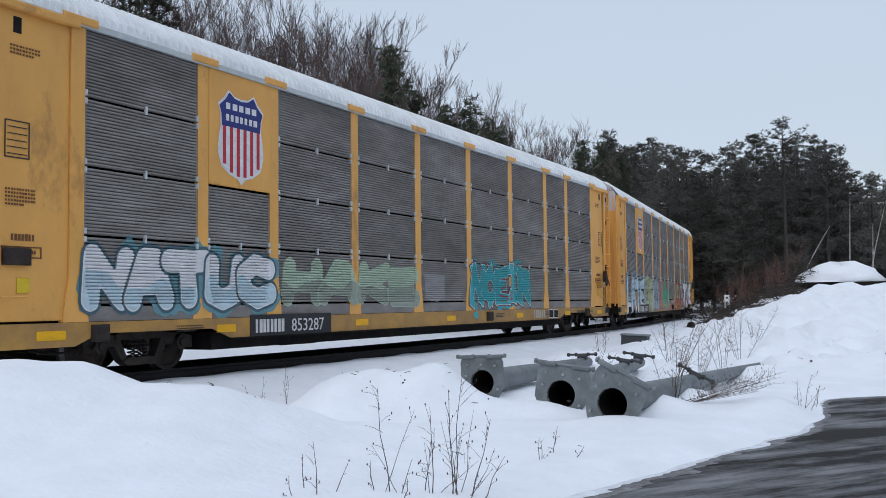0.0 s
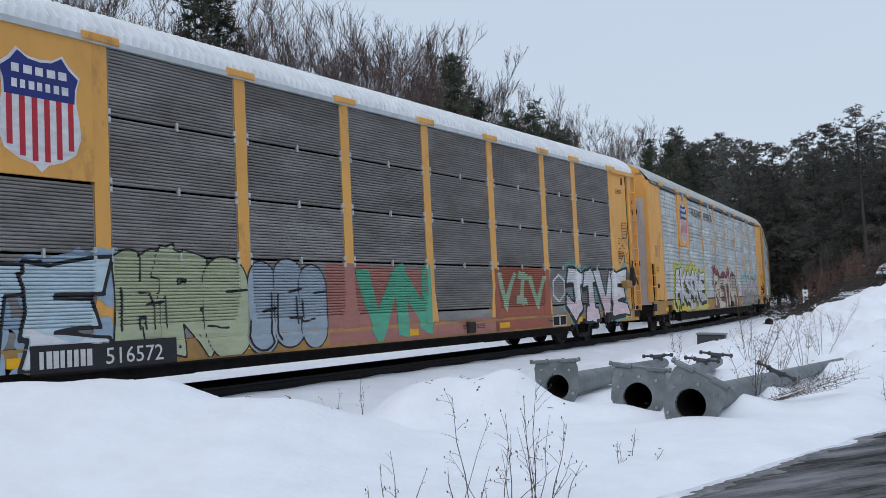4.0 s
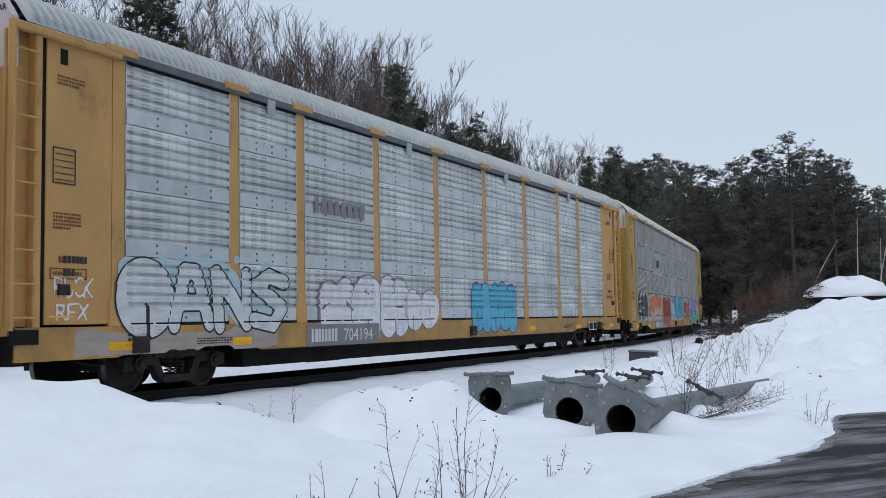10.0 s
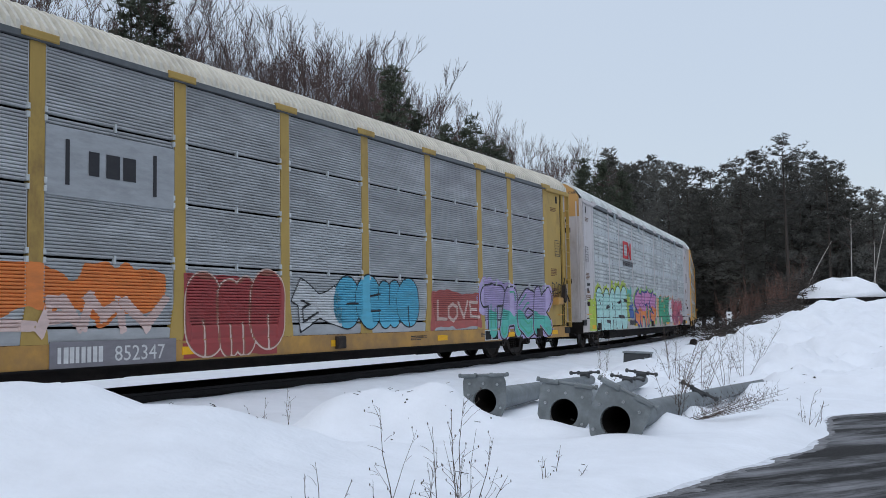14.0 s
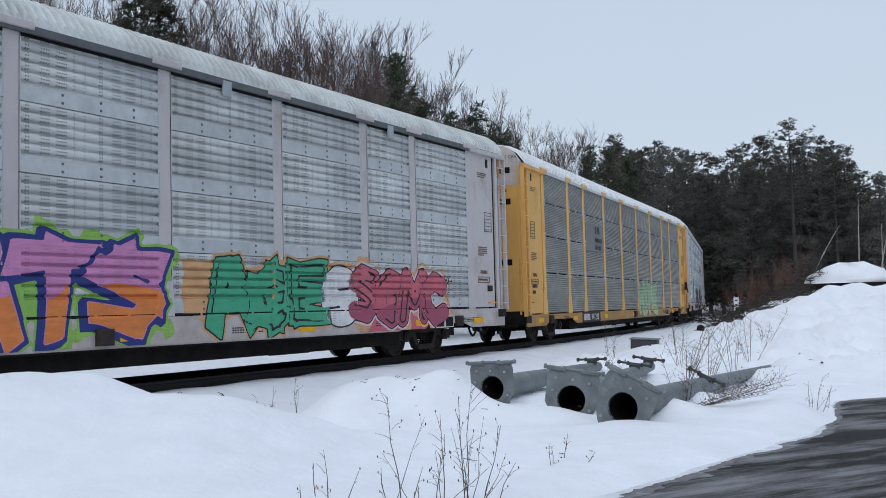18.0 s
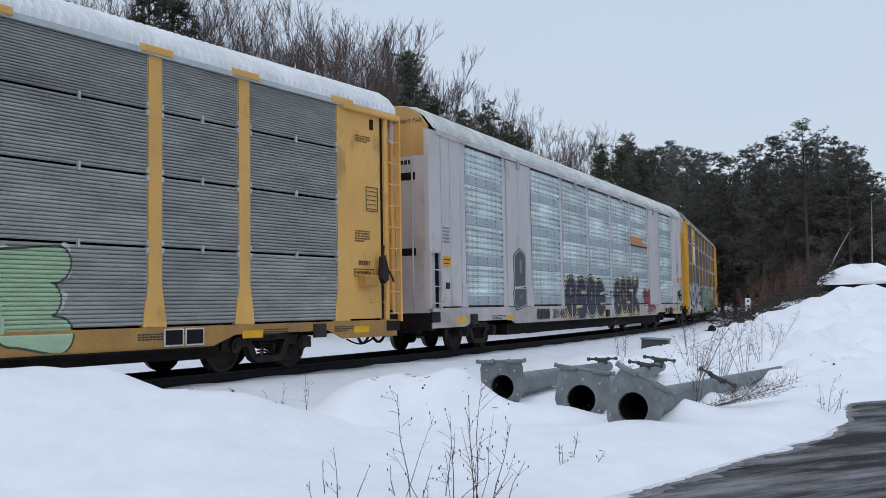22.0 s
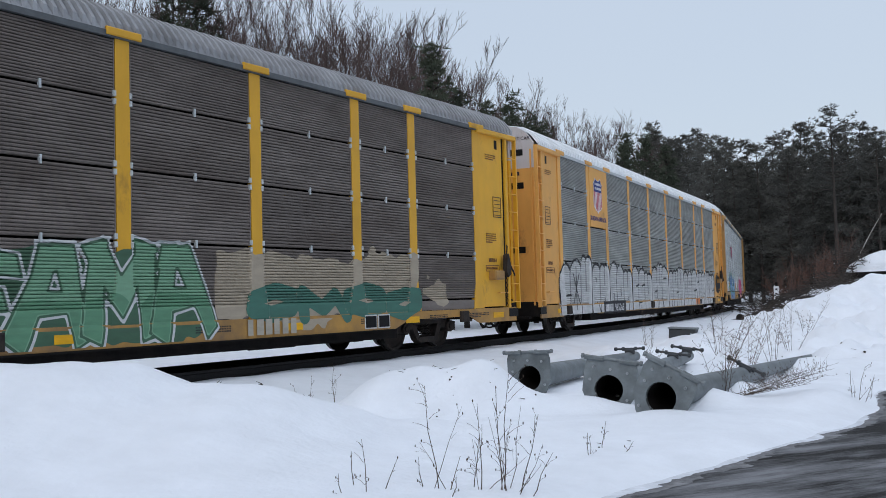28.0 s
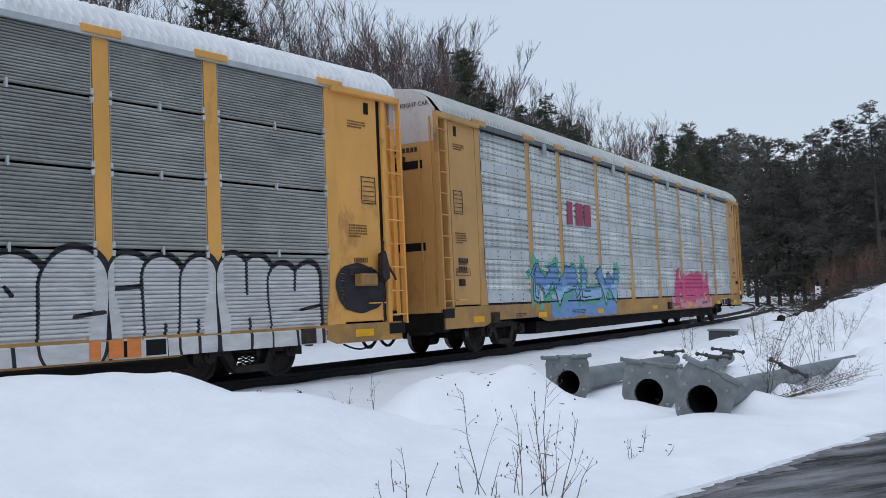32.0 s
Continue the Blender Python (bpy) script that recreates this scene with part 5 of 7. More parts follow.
    bars(car, bx + 0.1, 1.95, 0.4, 0.09, rust, 7, SIDE + 0.034, 3)
    label_box = Geo()
    for z0, z1 in ((1.72, 1.735), (1.86, 1.875)):
        label_box.box(bx - 0.05, bx + 0.6, SIDE + 0.03, SIDE + 0.037, z0, z1)
    for q in (bx - 0.05, bx + 0.585):
        label_box.box(q, q + 0.015, SIDE + 0.03, SIDE + 0.037, 1.72, 1.875)
    tagged(part("boxed_stencil", label_box.mesh("boxed_stencil", rust), car, "small framed stencil"), kind="stuff")
    bars(car, bx, 1.775, 0.52, 0.05, rust, 12, SIDE + 0.034, 4)
    if not CARS:
        bars(car, (ex + 0.95 if s < 0 else -ex - 1.35), 1.25, 0.28, 0.2, paint("warning_yellow", (0.7, 0.5, 0.03)), 1, SIDE + 0.032, 5, name="warning_plate")


def at_col(c):
    """Place along the car of a column's edge, counted in columns of screens."""
    i = min(int(c), 8)
    return EDGE[i] + (c - i) * (EDGE[i + 1] - EDGE[i])


INK = paint("black_spray", (0.02, 0.02, 0.024))
WHITE = paint("white_spray", (0.72, 0.72, 0.74))
CHALK = paint("chalky_white_spray", (0.60, 0.62, 0.63))
ROSE = paint("rose_spray", (0.68, 0.13, 0.2))
PINK = paint("pale_pink_spray", (0.68, 0.54, 0.58))
ORANGE = paint("orange_spray", (0.70, 0.22, 0.06))
NAVY = paint("navy_paint", (0.025, 0.04, 0.2))
RED = paint("red_paint", (0.5, 0.03, 0.05))
BADGE = paint("badge_white", (0.74, 0.74, 0.76))
PALE_GREEN = paint("pale_green_spray", (0.42, 0.52, 0.40))
LEAF = paint("green_spray", (0.06, 0.38, 0.22))
SKYB = paint("sky_blue_spray", (0.10, 0.42, 0.58))
YEL = paint("yellow_spray", (0.60, 0.58, 0.10))
RUST = paint("rust_red_spray", (0.34, 0.10, 0.06))
SMOKE = paint("smoke_grey_spray", (0.22, 0.21, 0.23))
STENCIL = paint("stencil_black", (0.03, 0.03, 0.035))
STENCIL_W = paint("stencil_white", (0.62, 0.62, 0.62))
ICE = paint("ice_blue_spray", (0.50, 0.62, 0.68))

SPECS = [
    dict(kind="dark", body="yellow", sill="sill_yellow", screen="dark_screen", roof="roof_snow", roof_label="ribbed roof under thin snow", plate=1, label="yellow covered car-carrying wagon with dark corrugated side screens"),
    dict(kind="dark", body="yellow", sill="sill_yellow", screen="dark_screen", roof="roof_snow", roof_label="ribbed roof under thin snow", plate=1, label="yellow car-carrying wagon with dark screens and pale graffiti"),
    dict(kind="light", body="yellow", sill="sill_yellow", screen="light_screen", roof="roof_grey", roof_label="ribbed galvanised roof", plate=1, hood=True, end_top="yellow", end_low="white", short_ladder=True, label="yellow car-carrying wagon with galvanised perforated screens"),
    dict(kind="light", body="ochre", sill="sill_yellow", screen="light_screen", roof="roof_grey", roof_label="ribbed galvanised roof", label="ochre car-carrying wagon with pale perforated screens"),
    dict(kind="dark", body="mustard", sill="sill_yellow", screen="grey_screen", roof="roof_cream", roof_label="ribbed cream-coloured roof", label="faded ochre car-carrying wagon with blue-grey corrugated screens"),
    dict(kind="light", body="white", sill="sill_white", screen="silver_screen", roof="roof_pale", roof_label="ribbed pale roof", end_top="ochre", end_low="white", label="white car-carrying wagon with pale screens and bright graffiti"),
    dict(kind="dark", body="warm", sill="sill_yellow", screen="mid_screen", roof="roof_snow", roof_label="ribbed roof under thin snow", label="yellow car-carrying wagon with grey corrugated screens, almost clean"),
    dict(kind="light", body="white", sill="sill_white", screen="pale_screen", roof="roof_pale", roof_label="ribbed pale grey roof", band="band", gutter="white", end_top="ochre", end_low="white", solid=(1, 7), short_ladder=True, label="white car-carrying wagon with plain plates and pale screens"),
    dict(kind="dark", body="bright", sill="sill_yellow", screen="brown_screen", roof="roof_dark", roof_label="ribbed sooty roof", plate=1, label="bright yellow car-carrying wagon with dark brown-grey screens"),
    dict(kind="dark", body="yellow", sill="sill_yellow", screen="mid_screen", roof="roof_snow", roof_label="ribbed roof under thin snow", plate=1, label="yellow car-carrying wagon with grey screens and white graffiti"),
    dict(kind="light", body="ochre", sill="sill_yellow", screen="light_screen", roof="roof_grey", roof_label="ribbed galvanised roof", label="ochre last wagon of the train with silvery screens"),
]
CARS, WHEELS = [], []
for spec, kick in zip(SPECS, (0.25, 0.25, 0, 0, 0.24, 0, 0.02, 0, 0.24, 0.02, 0)):
    spec["kick"] = kick
    spec["eave"] = 5.16
for k in (0, 1, 6, 9):
    SPECS[k]["gutter"] = "band_light"
for k in (6, 9):
    SPECS[k]["tiers"] = (1.24, 1.13, 1.03, 0.87)
SPECS[8]["tiers"] = (1.0, 1.08, 1.05, 0.9)
for spec in SPECS:
    c, w = auto_rack(spec)
    CARS.append(c)
    WHEELS.append(w)

A = at_col
LOW, HIGH = 1.0, 1.98
# badges
for k in (0, 1, 2, 8, 9):
    x = (EDGE[1] + EDGE[2]) / 2
    shield(CARS[k], x, 3.25 if k in (0, 1, 2, 8) else 3.72, 1.2 if k != 9 else 0.9, 1.5 if k != 9 else 1.05, NAVY, BADGE, RED if k != 8 else None, BADGE)
# first wagon
c = CARS[0]
graffiti(c, "NATUC", A(0.06), A(1.95), LOW, 1.98, WHITE, paint("slate_blue_spray", (0.06, 0.12, 0.15)), glow=paint("teal_grey_mist", (0.14, 0.30, 0.34), wear=0.3), glow_size=0.05, seed=3, fat=0.5, wob=0.4, rim=0.05, detail=None, second=ICE)
graffiti(c, "HAKE", A(2.1), A(3.98), LOW, 1.95, PALE_GREEN, None, seed=5, fat=0.52, wob=0.4, detail=None, second=paint("grey_sage_spray", (0.30, 0.34, 0.29)))
graffiti(c, "NOEIR", A(5.05), A(6.5), LOW - 0.02, 2.08, paint("turquoise_spray", (0.04, 0.36, 0.40)), paint("pale_turquoise", (0.5, 0.72, 0.74)), glow=paint("turquoise_spray", (0.04, 0.36, 0.40)), seed=8, sharp=True, fat=0.5, glow_size=0.06, rim=0.022, detail=RED, edge=paint("dark_red_mist", (0.17, 0.06, 0.055), wear=0.3))
paint_patch(c, A(4.12), A(4.5), 1.12, 1.72, paint("thin_grey_wash", (0.34, 0.33, 0.34)), 9, 0.12)
number(c, "853287", A(2.18), 0.575, 0.25, STENCIL_W, INK)
bars(c, A(6.6), 0.56, 1.0, 0.24, paint("faded_stencil", (0.44, 0.40, 0.33)), 6)
# second
c = CARS[1]
graffiti(c, "LATE", A(-0.02), A(1.98), 0.56, 2.02, ICE, INK, seed=11, sharp=True, fat=0.46, rim=0.06, detail=None, second=WHITE, glow=paint("faded_blue", (0.3, 0.4, 0.5)), glow_size=0.1, cut=0.3)
graffiti(c, "kRs", A(2.06), A(3.0), 0.56, 2.18, paint("pale_moss_spray", (0.42, 0.46, 0.30)), INK, seed=12, fat=0.62, rim=0.03, sharp=True, slit=0.02)
graffiti(c, "ces", A(3.02), A(3.72), 0.56, 2.05, paint("blue_grey_spray", (0.33, 0.39, 0.45)), INK, seed=13, rim=0.03, fat=0.45, slit=0.022)
paint_patch(c, A(3.75), A(4.98), 0.52, 2.0, paint("dusty_rose_spray", (0.40, 0.17, 0.14)), 19, 0.12)
graffiti(c, "VN", A(4.12), A(4.98), 0.56, 2.0, paint("jade_spray", (0.10, 0.40, 0.26)), None, seed=17, sharp=True, fat=0.42)
paint_patch(c, A(5.0), A(6.0), 0.52, 0.84, paint("dusty_rose_spray", (0.40, 0.17, 0.14)), 20, 0.1)
paint_patch(c, A(5.98), A(7.06), 0.52, 2.05, RUST, 14, 0.1)
graffiti(c, "VIV", A(6.05), A(6.95), 1.1, 1.95, paint("mint_wash_spray", (0.36, 0.50, 0.36)), None, seed=14, fat=0.3, sharp=True)
graffiti(c, "O", A(7.15), A(7.55), 1.15, 1.95, WHITE, None, seed=18, fat=0.09)
number(c, "516572", A(1.98), 0.575, 0.24, STENCIL_W, INK)
graffiti(c, "JIVE", A(7.62), A(9.32), 0.6, 1.98, WHITE, INK, glow=paint("teal_mist", (0.16, 0.36, 0.33)), seed=15, sharp=True, fat=0.45, glow_size=0.14, rim=0.075, second=PINK, detail=None, cast=(-0.05, -0.06, INK), cut=0.5)
# third
c = CARS[2]
paint_patch(c, A(0.9), A(2.9), 0.62, 1.0, paint("grey_cream_wash", (0.36, 0.31, 0.27)), 24, 0.3)
paint_patch(c, A(3.8), A(5.9), 0.62, 1.5, paint("umber_block", (0.13, 0.10, 0.09)), 25, 0.4)
paint_patch(c, A(6.4), A(8.6), 0.62, 1.0, paint("grey_cream_wash", (0.36, 0.31, 0.27)), 26, 0.3)
graffiti(c, "AKSONE", A(0.62), A(2.95), 1.0, 2.2, WHITE, INK, glow=YEL, seed=21, sharp=True, fat=0.42, rim=0.045, glow_size=0.22, cast=(-0.11, -0.12, INK), detail=None, second=paint("pale_lilac_grey", (0.52, 0.48, 0.50)), cut=0.25)
graffiti(c, "RETNA", A(3.72), A(5.85), 0.68, 2.05, paint("cream_spray", (0.64, 0.58, 0.46)), INK, glow=paint("maroon_spray", (0.2, 0.04, 0.05)), glow_size=0.2, seed=22, sharp=True, fat=0.34, rim=0.05, cast=(0.14, -0.06, paint("umber_block", (0.13, 0.10, 0.09))), detail=paint("maroon_spray", (0.2, 0.04, 0.05)))
graffiti(c, "INKRAMO", A(6.38), A(8.72), 0.72, 2.05, paint("warm_white_spray", (0.58, 0.55, 0.54)), INK, glow=paint("sea_green", (0.1, 0.45, 0.38)), seed=23, fat=0.44, rim=0.035, second=paint("rosy_taupe_spray", (0.36, 0.27, 0.26)), glow_size=0.09, detail=None, sharp=True, cast=(0.06, -0.05, paint("taupe_spray", (0.24, 0.20, 0.185))))
graffiti(c, "III", A(6.0), A(6.2), 1.35, 1.62, WHITE, INK, seed=27, fat=0.3, rim=0.03)
lettering(c, "BUILDING", A(2.25), 4.42, 0.42, STENCIL, wide=1.1)
lettering(c, "AMERICA", A(3.12), 4.42, 0.42, STENCIL, wide=1.1)
number(c, "715076", A(2.2), 0.7, 0.26, STENCIL_W, None)
# fourth
c = CARS[3]
paint_patch(c, A(0.05), A(1.5), 1.2, 2.05, paint("washed_blue", (0.42, 0.54, 0.58)), 35, 0.4)
paint_patch(c, A(-0.3), A(1.6), 0.64, 1.0, paint("grey_cream_wash", (0.36, 0.31, 0.27)), 36, 0.2)
graffiti(c, "nANS", A(0.02), A(1.75), 0.95, 2.05, CHALK, INK, seed=31, fat=0.3, rim=0.03, detail=None)
graffiti(c, "trk", A(2.25), A(3.45), 0.72, 2.02, WHITE, SMOKE, seed=32, fat=0.5, rim=0.04, cast=(-0.07, -0.02, SMOKE), slit=0.025, detail=None)
graffiti(c, "no", A(3.42), A(3.98), 0.85, 1.65, WHITE, SMOKE, seed=34, fat=0.5, rim=0.03, slit=0.02, detail=None)
graffiti(c, "nnrno", A(4.68), A(5.72), 0.7, 1.98, SKYB, NAVY, seed=33, fat=0.6, rim=0.028, slit=0.018, detail=None)
bars(c, A(2.15), 3.2, 1.9, 0.3, SMOKE, 8, name="company_mark")
number(c, "704194", A(2.5), 0.7, 0.26, STENCIL_W, SMOKE)
# fifth
c = CARS[4]
graffiti(c, "ecn", A(0.02), A(0.99), 0.92, 2.05, paint("charcoal_spray", (0.07, 0.07, 0.075)), WHITE, seed=41, rim=0.05, glow=INK, glow_size=0.07, fat=0.5, detail=None, slit=0.03)
paint_patch(c, A(1.1), A(1.3), 1.1, 2.0, paint("pale_speckle", (0.42, 0.42, 0.42), wear=0.6), 48, 0.2)
paint_patch(c, A(1.35), A(2.88), 1.2, 1.9, ORANGE, 49, 0.4)
graffiti(c, "LAMV", A(1.55), A(2.9), 1.0, 1.55, paint("light_coral", (0.66, 0.50, 0.46)), None, seed=42, fat=0.42, sharp=True, detail=None)
paint_patch(c, A(3.04), A(3.9), 0.52, 1.9, paint("brick_red_spray", (0.34, 0.06, 0.06)), 47, 0.1)
graffiti(c, "nmn", A(3.06), A(3.95), 0.6, 2.0, paint("brick_wash_spray", (0.30, 0.11, 0.08)), paint("pale_pink_line", (0.66, 0.5, 0.44)), seed=43, rim=0.03, fat=0.5, slit=0.02, detail=None, second=paint("brick_red_spray", (0.34, 0.06, 0.06)), cut=0.9)
graffiti(c, "X", A(4.2), A(4.6), 1.0, 1.85, CHALK, INK, seed=48, sharp=True, fat=0.7, rim=0.03)
graffiti(c, "ceun", A(4.6), A(5.8), 0.95, 2.08, SKYB, INK, seed=44, fat=0.5, rim=0.03, slit=0.022, detail=None)
paint_patch(c, A(6.02), A(7.0), 0.9, 1.8, paint("faded_red", (0.4, 0.1, 0.09)), 50, 0.15)
graffiti(c, "LOVE", A(6.12), A(6.95), 1.1, 1.6, paint("light_coral", (0.66, 0.50, 0.46)), None, seed=45, fat=0.2)
graffiti(c, "TACK", A(7.1), A(9.08), 0.56, 1.98, paint("pale_lilac_spray", (0.44, 0.36, 0.58)), INK, glow=paint("pale_lilac_spray", (0.44, 0.36, 0.58)), seed=46, fat=0.52, second=paint("sea_green", (0.1, 0.45, 0.38)), glow_size=0.1, rim=0.05, detail=LEAF, cut=0.5)
part("plate", Geo().bevel_box(A(2) + 0.14, A(3) - 0.14, SIDE + 0.0, SIDE + 0.05, 2.95, 3.95, 0.006).mesh("plate", paint("pale_grey_plate", (0.36, 0.38, 0.4))), c, "pale grey plate with a dark mark")
bars(c, A(2.32), 3.3, 1.0, 0.36, STENCIL, 3, SIDE - 0.008, name="company_mark")
for x0 in (A(2.17), A(2.78)):
    part("bracket_mark", Geo().box(x0, x0 + 0.07, SIDE - 0.01, SIDE - 0.004, 3.12, 3.78).mesh("bracket_mark", STENCIL), c)
number(c, "852347", A(2.5), 0.58, 0.24, STENCIL_W, SMOKE)
# sixth
c = CARS[5]
AQUA = paint("aqua_spray", (0.44, 0.70, 0.66))
LIME = paint("lime_spray", (0.44, 0.55, 0.08))
paint_patch(c, A(-0.35), A(0.3), 0.66, 1.7, LIME, 57, 0.3)
paint_patch(c, A(2.3), A(2.72), 0.95, 2.1, LIME, 60, 0.25)
paint_patch(c, A(2.35), A(2.8), 1.9, 2.35, paint("sea_green", (0.1, 0.45, 0.38)), 61, 0.3)
paint_patch(c, A(6.9), A(8.6), 0.64, 1.2, paint("dull_rose_spray", (0.56, 0.13, 0.18)), 59, 0.3)
graffiti(c, "reaes", A(0.08), A(2.42), 0.4, 2.24, AQUA, INK, glow=LIME, seed=51, fat=0.72, rim=0.055, slit=0.06, glow_size=0.17, detail=None, cast=(-0.05, -0.03, INK))
graffiti(c, "Z", A(2.68), A(2.9), 1.0, 1.6, paint("royal_blue_spray", (0.06, 0.14, 0.40)), None, seed=52, fat=0.7, sharp=True)
graffiti(c, "SATS", A(3.12), A(4.95), 0.72, 2.18, paint("orchid_spray", (0.58, 0.24, 0.46)), NAVY, glow=paint("grass_green_mist", (0.26, 0.48, 0.10)), seed=53, sharp=True, fat=0.44, detail=None, rim=0.075, second=ORANGE, glow_size=0.16, cut=0.5, cast=(-0.08, -0.05, NAVY), edge=paint("grass_green_mist", (0.26, 0.48, 0.10)))
paint_patch(c, A(5.1), A(7.0), 1.0, 2.05, paint("apricot_mist", (0.62, 0.36, 0.18)), 62, 0.35)
graffiti(c, "AGE", A(5.35), A(6.5), 0.72, 2.0, LEAF, INK, seed=54, fat=0.48, sharp=True, rim=0.03, detail=INK, edge=paint("apricot_mist", (0.62, 0.36, 0.18)))
graffiti(c, "s", A(6.45), A(6.85), 0.8, 1.98, WHITE, INK, seed=55, rim=0.03, slit=0.025)
graffiti(c, "SGMC", A(6.8), A(8.5), 0.72, 1.98, paint("dull_rose_spray", (0.56, 0.13, 0.18)), INK, glow=paint("apricot_mist", (0.62, 0.36, 0.18)), seed=56, fat=0.5, glow_size=0.14, rim=0.03, second=paint("plum_spray", (0.36, 0.08, 0.14)), edge=PINK)
RED_MARK = paint("signal_red", (0.6, 0.05, 0.06))
for x0, turned in ((A(2.26), False), (A(2.58), True)):
    q = Geo().box(x0, x0 + 0.12, SIDE - 0.01, SIDE + 0.01, 3.5, 4.2)
    if turned:
        q.box(x0 + 0.58, x0 + 0.70, SIDE - 0.01, SIDE + 0.01, 3.5, 4.2).extrude_y([(x0 + 0.1, 4.2), (x0 + 0.1, 4.06), (x0 + 0.6, 3.5), (x0 + 0.6, 3.64)], SIDE - 0.01, SIDE + 0.01)
    else:
        q.box(x0 + 0.12, x0 + 0.78, SIDE - 0.01, SIDE + 0.01, 4.08, 4.2).box(x0 + 0.12, x0 + 0.78, SIDE - 0.01, SIDE + 0.01, 3.5, 3.62)
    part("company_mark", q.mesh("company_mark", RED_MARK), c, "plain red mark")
bars(c, A(2.22), 3.2, 2.1, 0.2, STENCIL, 8, name="company_mark")
bars(c, A(2.6), 0.76, 1.4, 0.22, STENCIL, 8)
# seventh
c = CARS[6]
graffiti(c, "HYPE", A(5.06), A(6.42), 0.56, 2.02, paint("mint_green_pale", (0.40, 0.54, 0.36)), paint("dark_moss_spray", (0.05, 0.08, 0.05)), seed=61, fat=0.6, rim=0.03, detail=None, glow=CHALK, glow_size=0.02)
part("plate", Geo().bevel_box(A(2) + 0.14, A(3) - 0.14, SIDE + 0.0, SIDE + 0.05, 2.98, 3.96, 0.006).mesh("plate", paint("mid_grey_plate", (0.2, 0.205, 0.21))), c)
bars(c, A(2.5), 3.62, 0.7, 0.26, STENCIL, 2, SIDE - 0.008, name="company_mark")
bars(c, A(2.5), 3.32, 1.0, 0.15, STENCIL, 6, SIDE - 0.008, lines=2, name="company_mark")
number(c, "941202", A(2.2), 0.58, 0.23, STENCIL_W, INK)
# eighth
c = CARS[7]
DUSK = paint("dusk_spray", (0.035, 0.032, 0.065))
CREAM = paint("pale_yellow_rim", (0.50, 0.48, 0.22))
paint_patch(c, A(6.65), A(7.5), 0.95, 1.62, paint("dark_red_block", (0.24, 0.05, 0.06)), 75, 0.3)
paint_patch(c, A(5.15), A(6.5), 0.66, 0.92, paint("mustard_wash", (0.55, 0.48, 0.18)), 77, 0.2)
paint_patch(c, A(6.9), A(7.6), 0.66, 0.95, paint("pale_red_wash", (0.45, 0.22, 0.22)), 76, 0.2)
graffiti(c, "asoe", A(3.1), A(4.66), 0.68, 2.0, DUSK, CREAM, seed=71, rim=0.045, slit=0.05, fat=0.5, edge=INK, detail=None)
graffiti(c, "HIGH", A(4.72), A(5.1), 1.3, 1.6, INK, None, seed=74, fat=0.14)
graffiti(c, "bosK", A(5.12), A(6.35), 0.72, 2.02, DUSK, CREAM, seed=72, fat=0.5, rim=0.045, slit=0.05, edge=INK, detail=None)
graffiti(c, "SK", A(6.85), A(7.7), 1.0, 1.7, paint("blood_red_spray", (0.24, 0.06, 0.07)), None, seed=73, fat=0.6, sharp=True)
part("logo_stripe", Geo().box(A(6.02), A(6.92), SIDE - 0.01, SIDE + 0.02, 3.36, 3.415).mesh("logo_stripe", STENCIL), c)
part("logo_stripe", Geo().box(A(6.05), A(6.9), SIDE - 0.01, SIDE + 0.02, 3.42, 3.50).mesh("logo_stripe", ORANGE), c)
bars(c, A(6.02), 3.53, 1.9, 0.2, ORANGE, 4, name="company_mark")
number(c, "301483", A(2.62), 0.7, 0.31, STENCIL, None)
HEAD = [(-0.42, 1.55), (0.40, 1.60), (0.44, 2.36), (0.38, 2.52), (-0.02, 2.64), (-0.38, 2.50), (-0.46, 2.40)]
FOOT = [(-0.46, 1.12), (-0.2, 0.98), (0.48, 1.12), (0.46, 1.5), (0.38, 1.58), (-0.4, 1.56), (-0.5, 1.44)]
STONE_X = A(1.52)


def stone_shape(outline, shrink, y, mat, name, parent):
    mx = sum(p[0] for p in outline) / len(outline)
    mz = sum(p[1] for p in outline) / len(outline)
    pts = [(STONE_X + mx + (a - mx) * shrink, mz + (b - mz) * shrink) for a, b in outline]
    return part(name, Geo().extrude_y(pts, y, y + 0.003).mesh(name, mat), parent, "sprayed picture of a grey headstone" if parent is c else "")


for outline in (HEAD, FOOT):
    stone = stone_shape(outline, 1.1, SIDE - 0.007, INK, "graffiti", c)
    stone_shape(outline, 1.0, SIDE - 0.011, CHALK, "rim_line", stone)
    stone_shape(outline, 0.93, SIDE - 0.015, paint("iron_grey_spray", (0.085, 0.085, 0.095)), "fill", stone)
    stone_shape([(a * 0.6 + 0.04, b) for a, b in outline], 0.36 if outline is HEAD else 0.2, SIDE - 0.019, paint("speckled_grey_spray", (0.24, 0.24, 0.26), wear=0.5), "light_patch", stone)
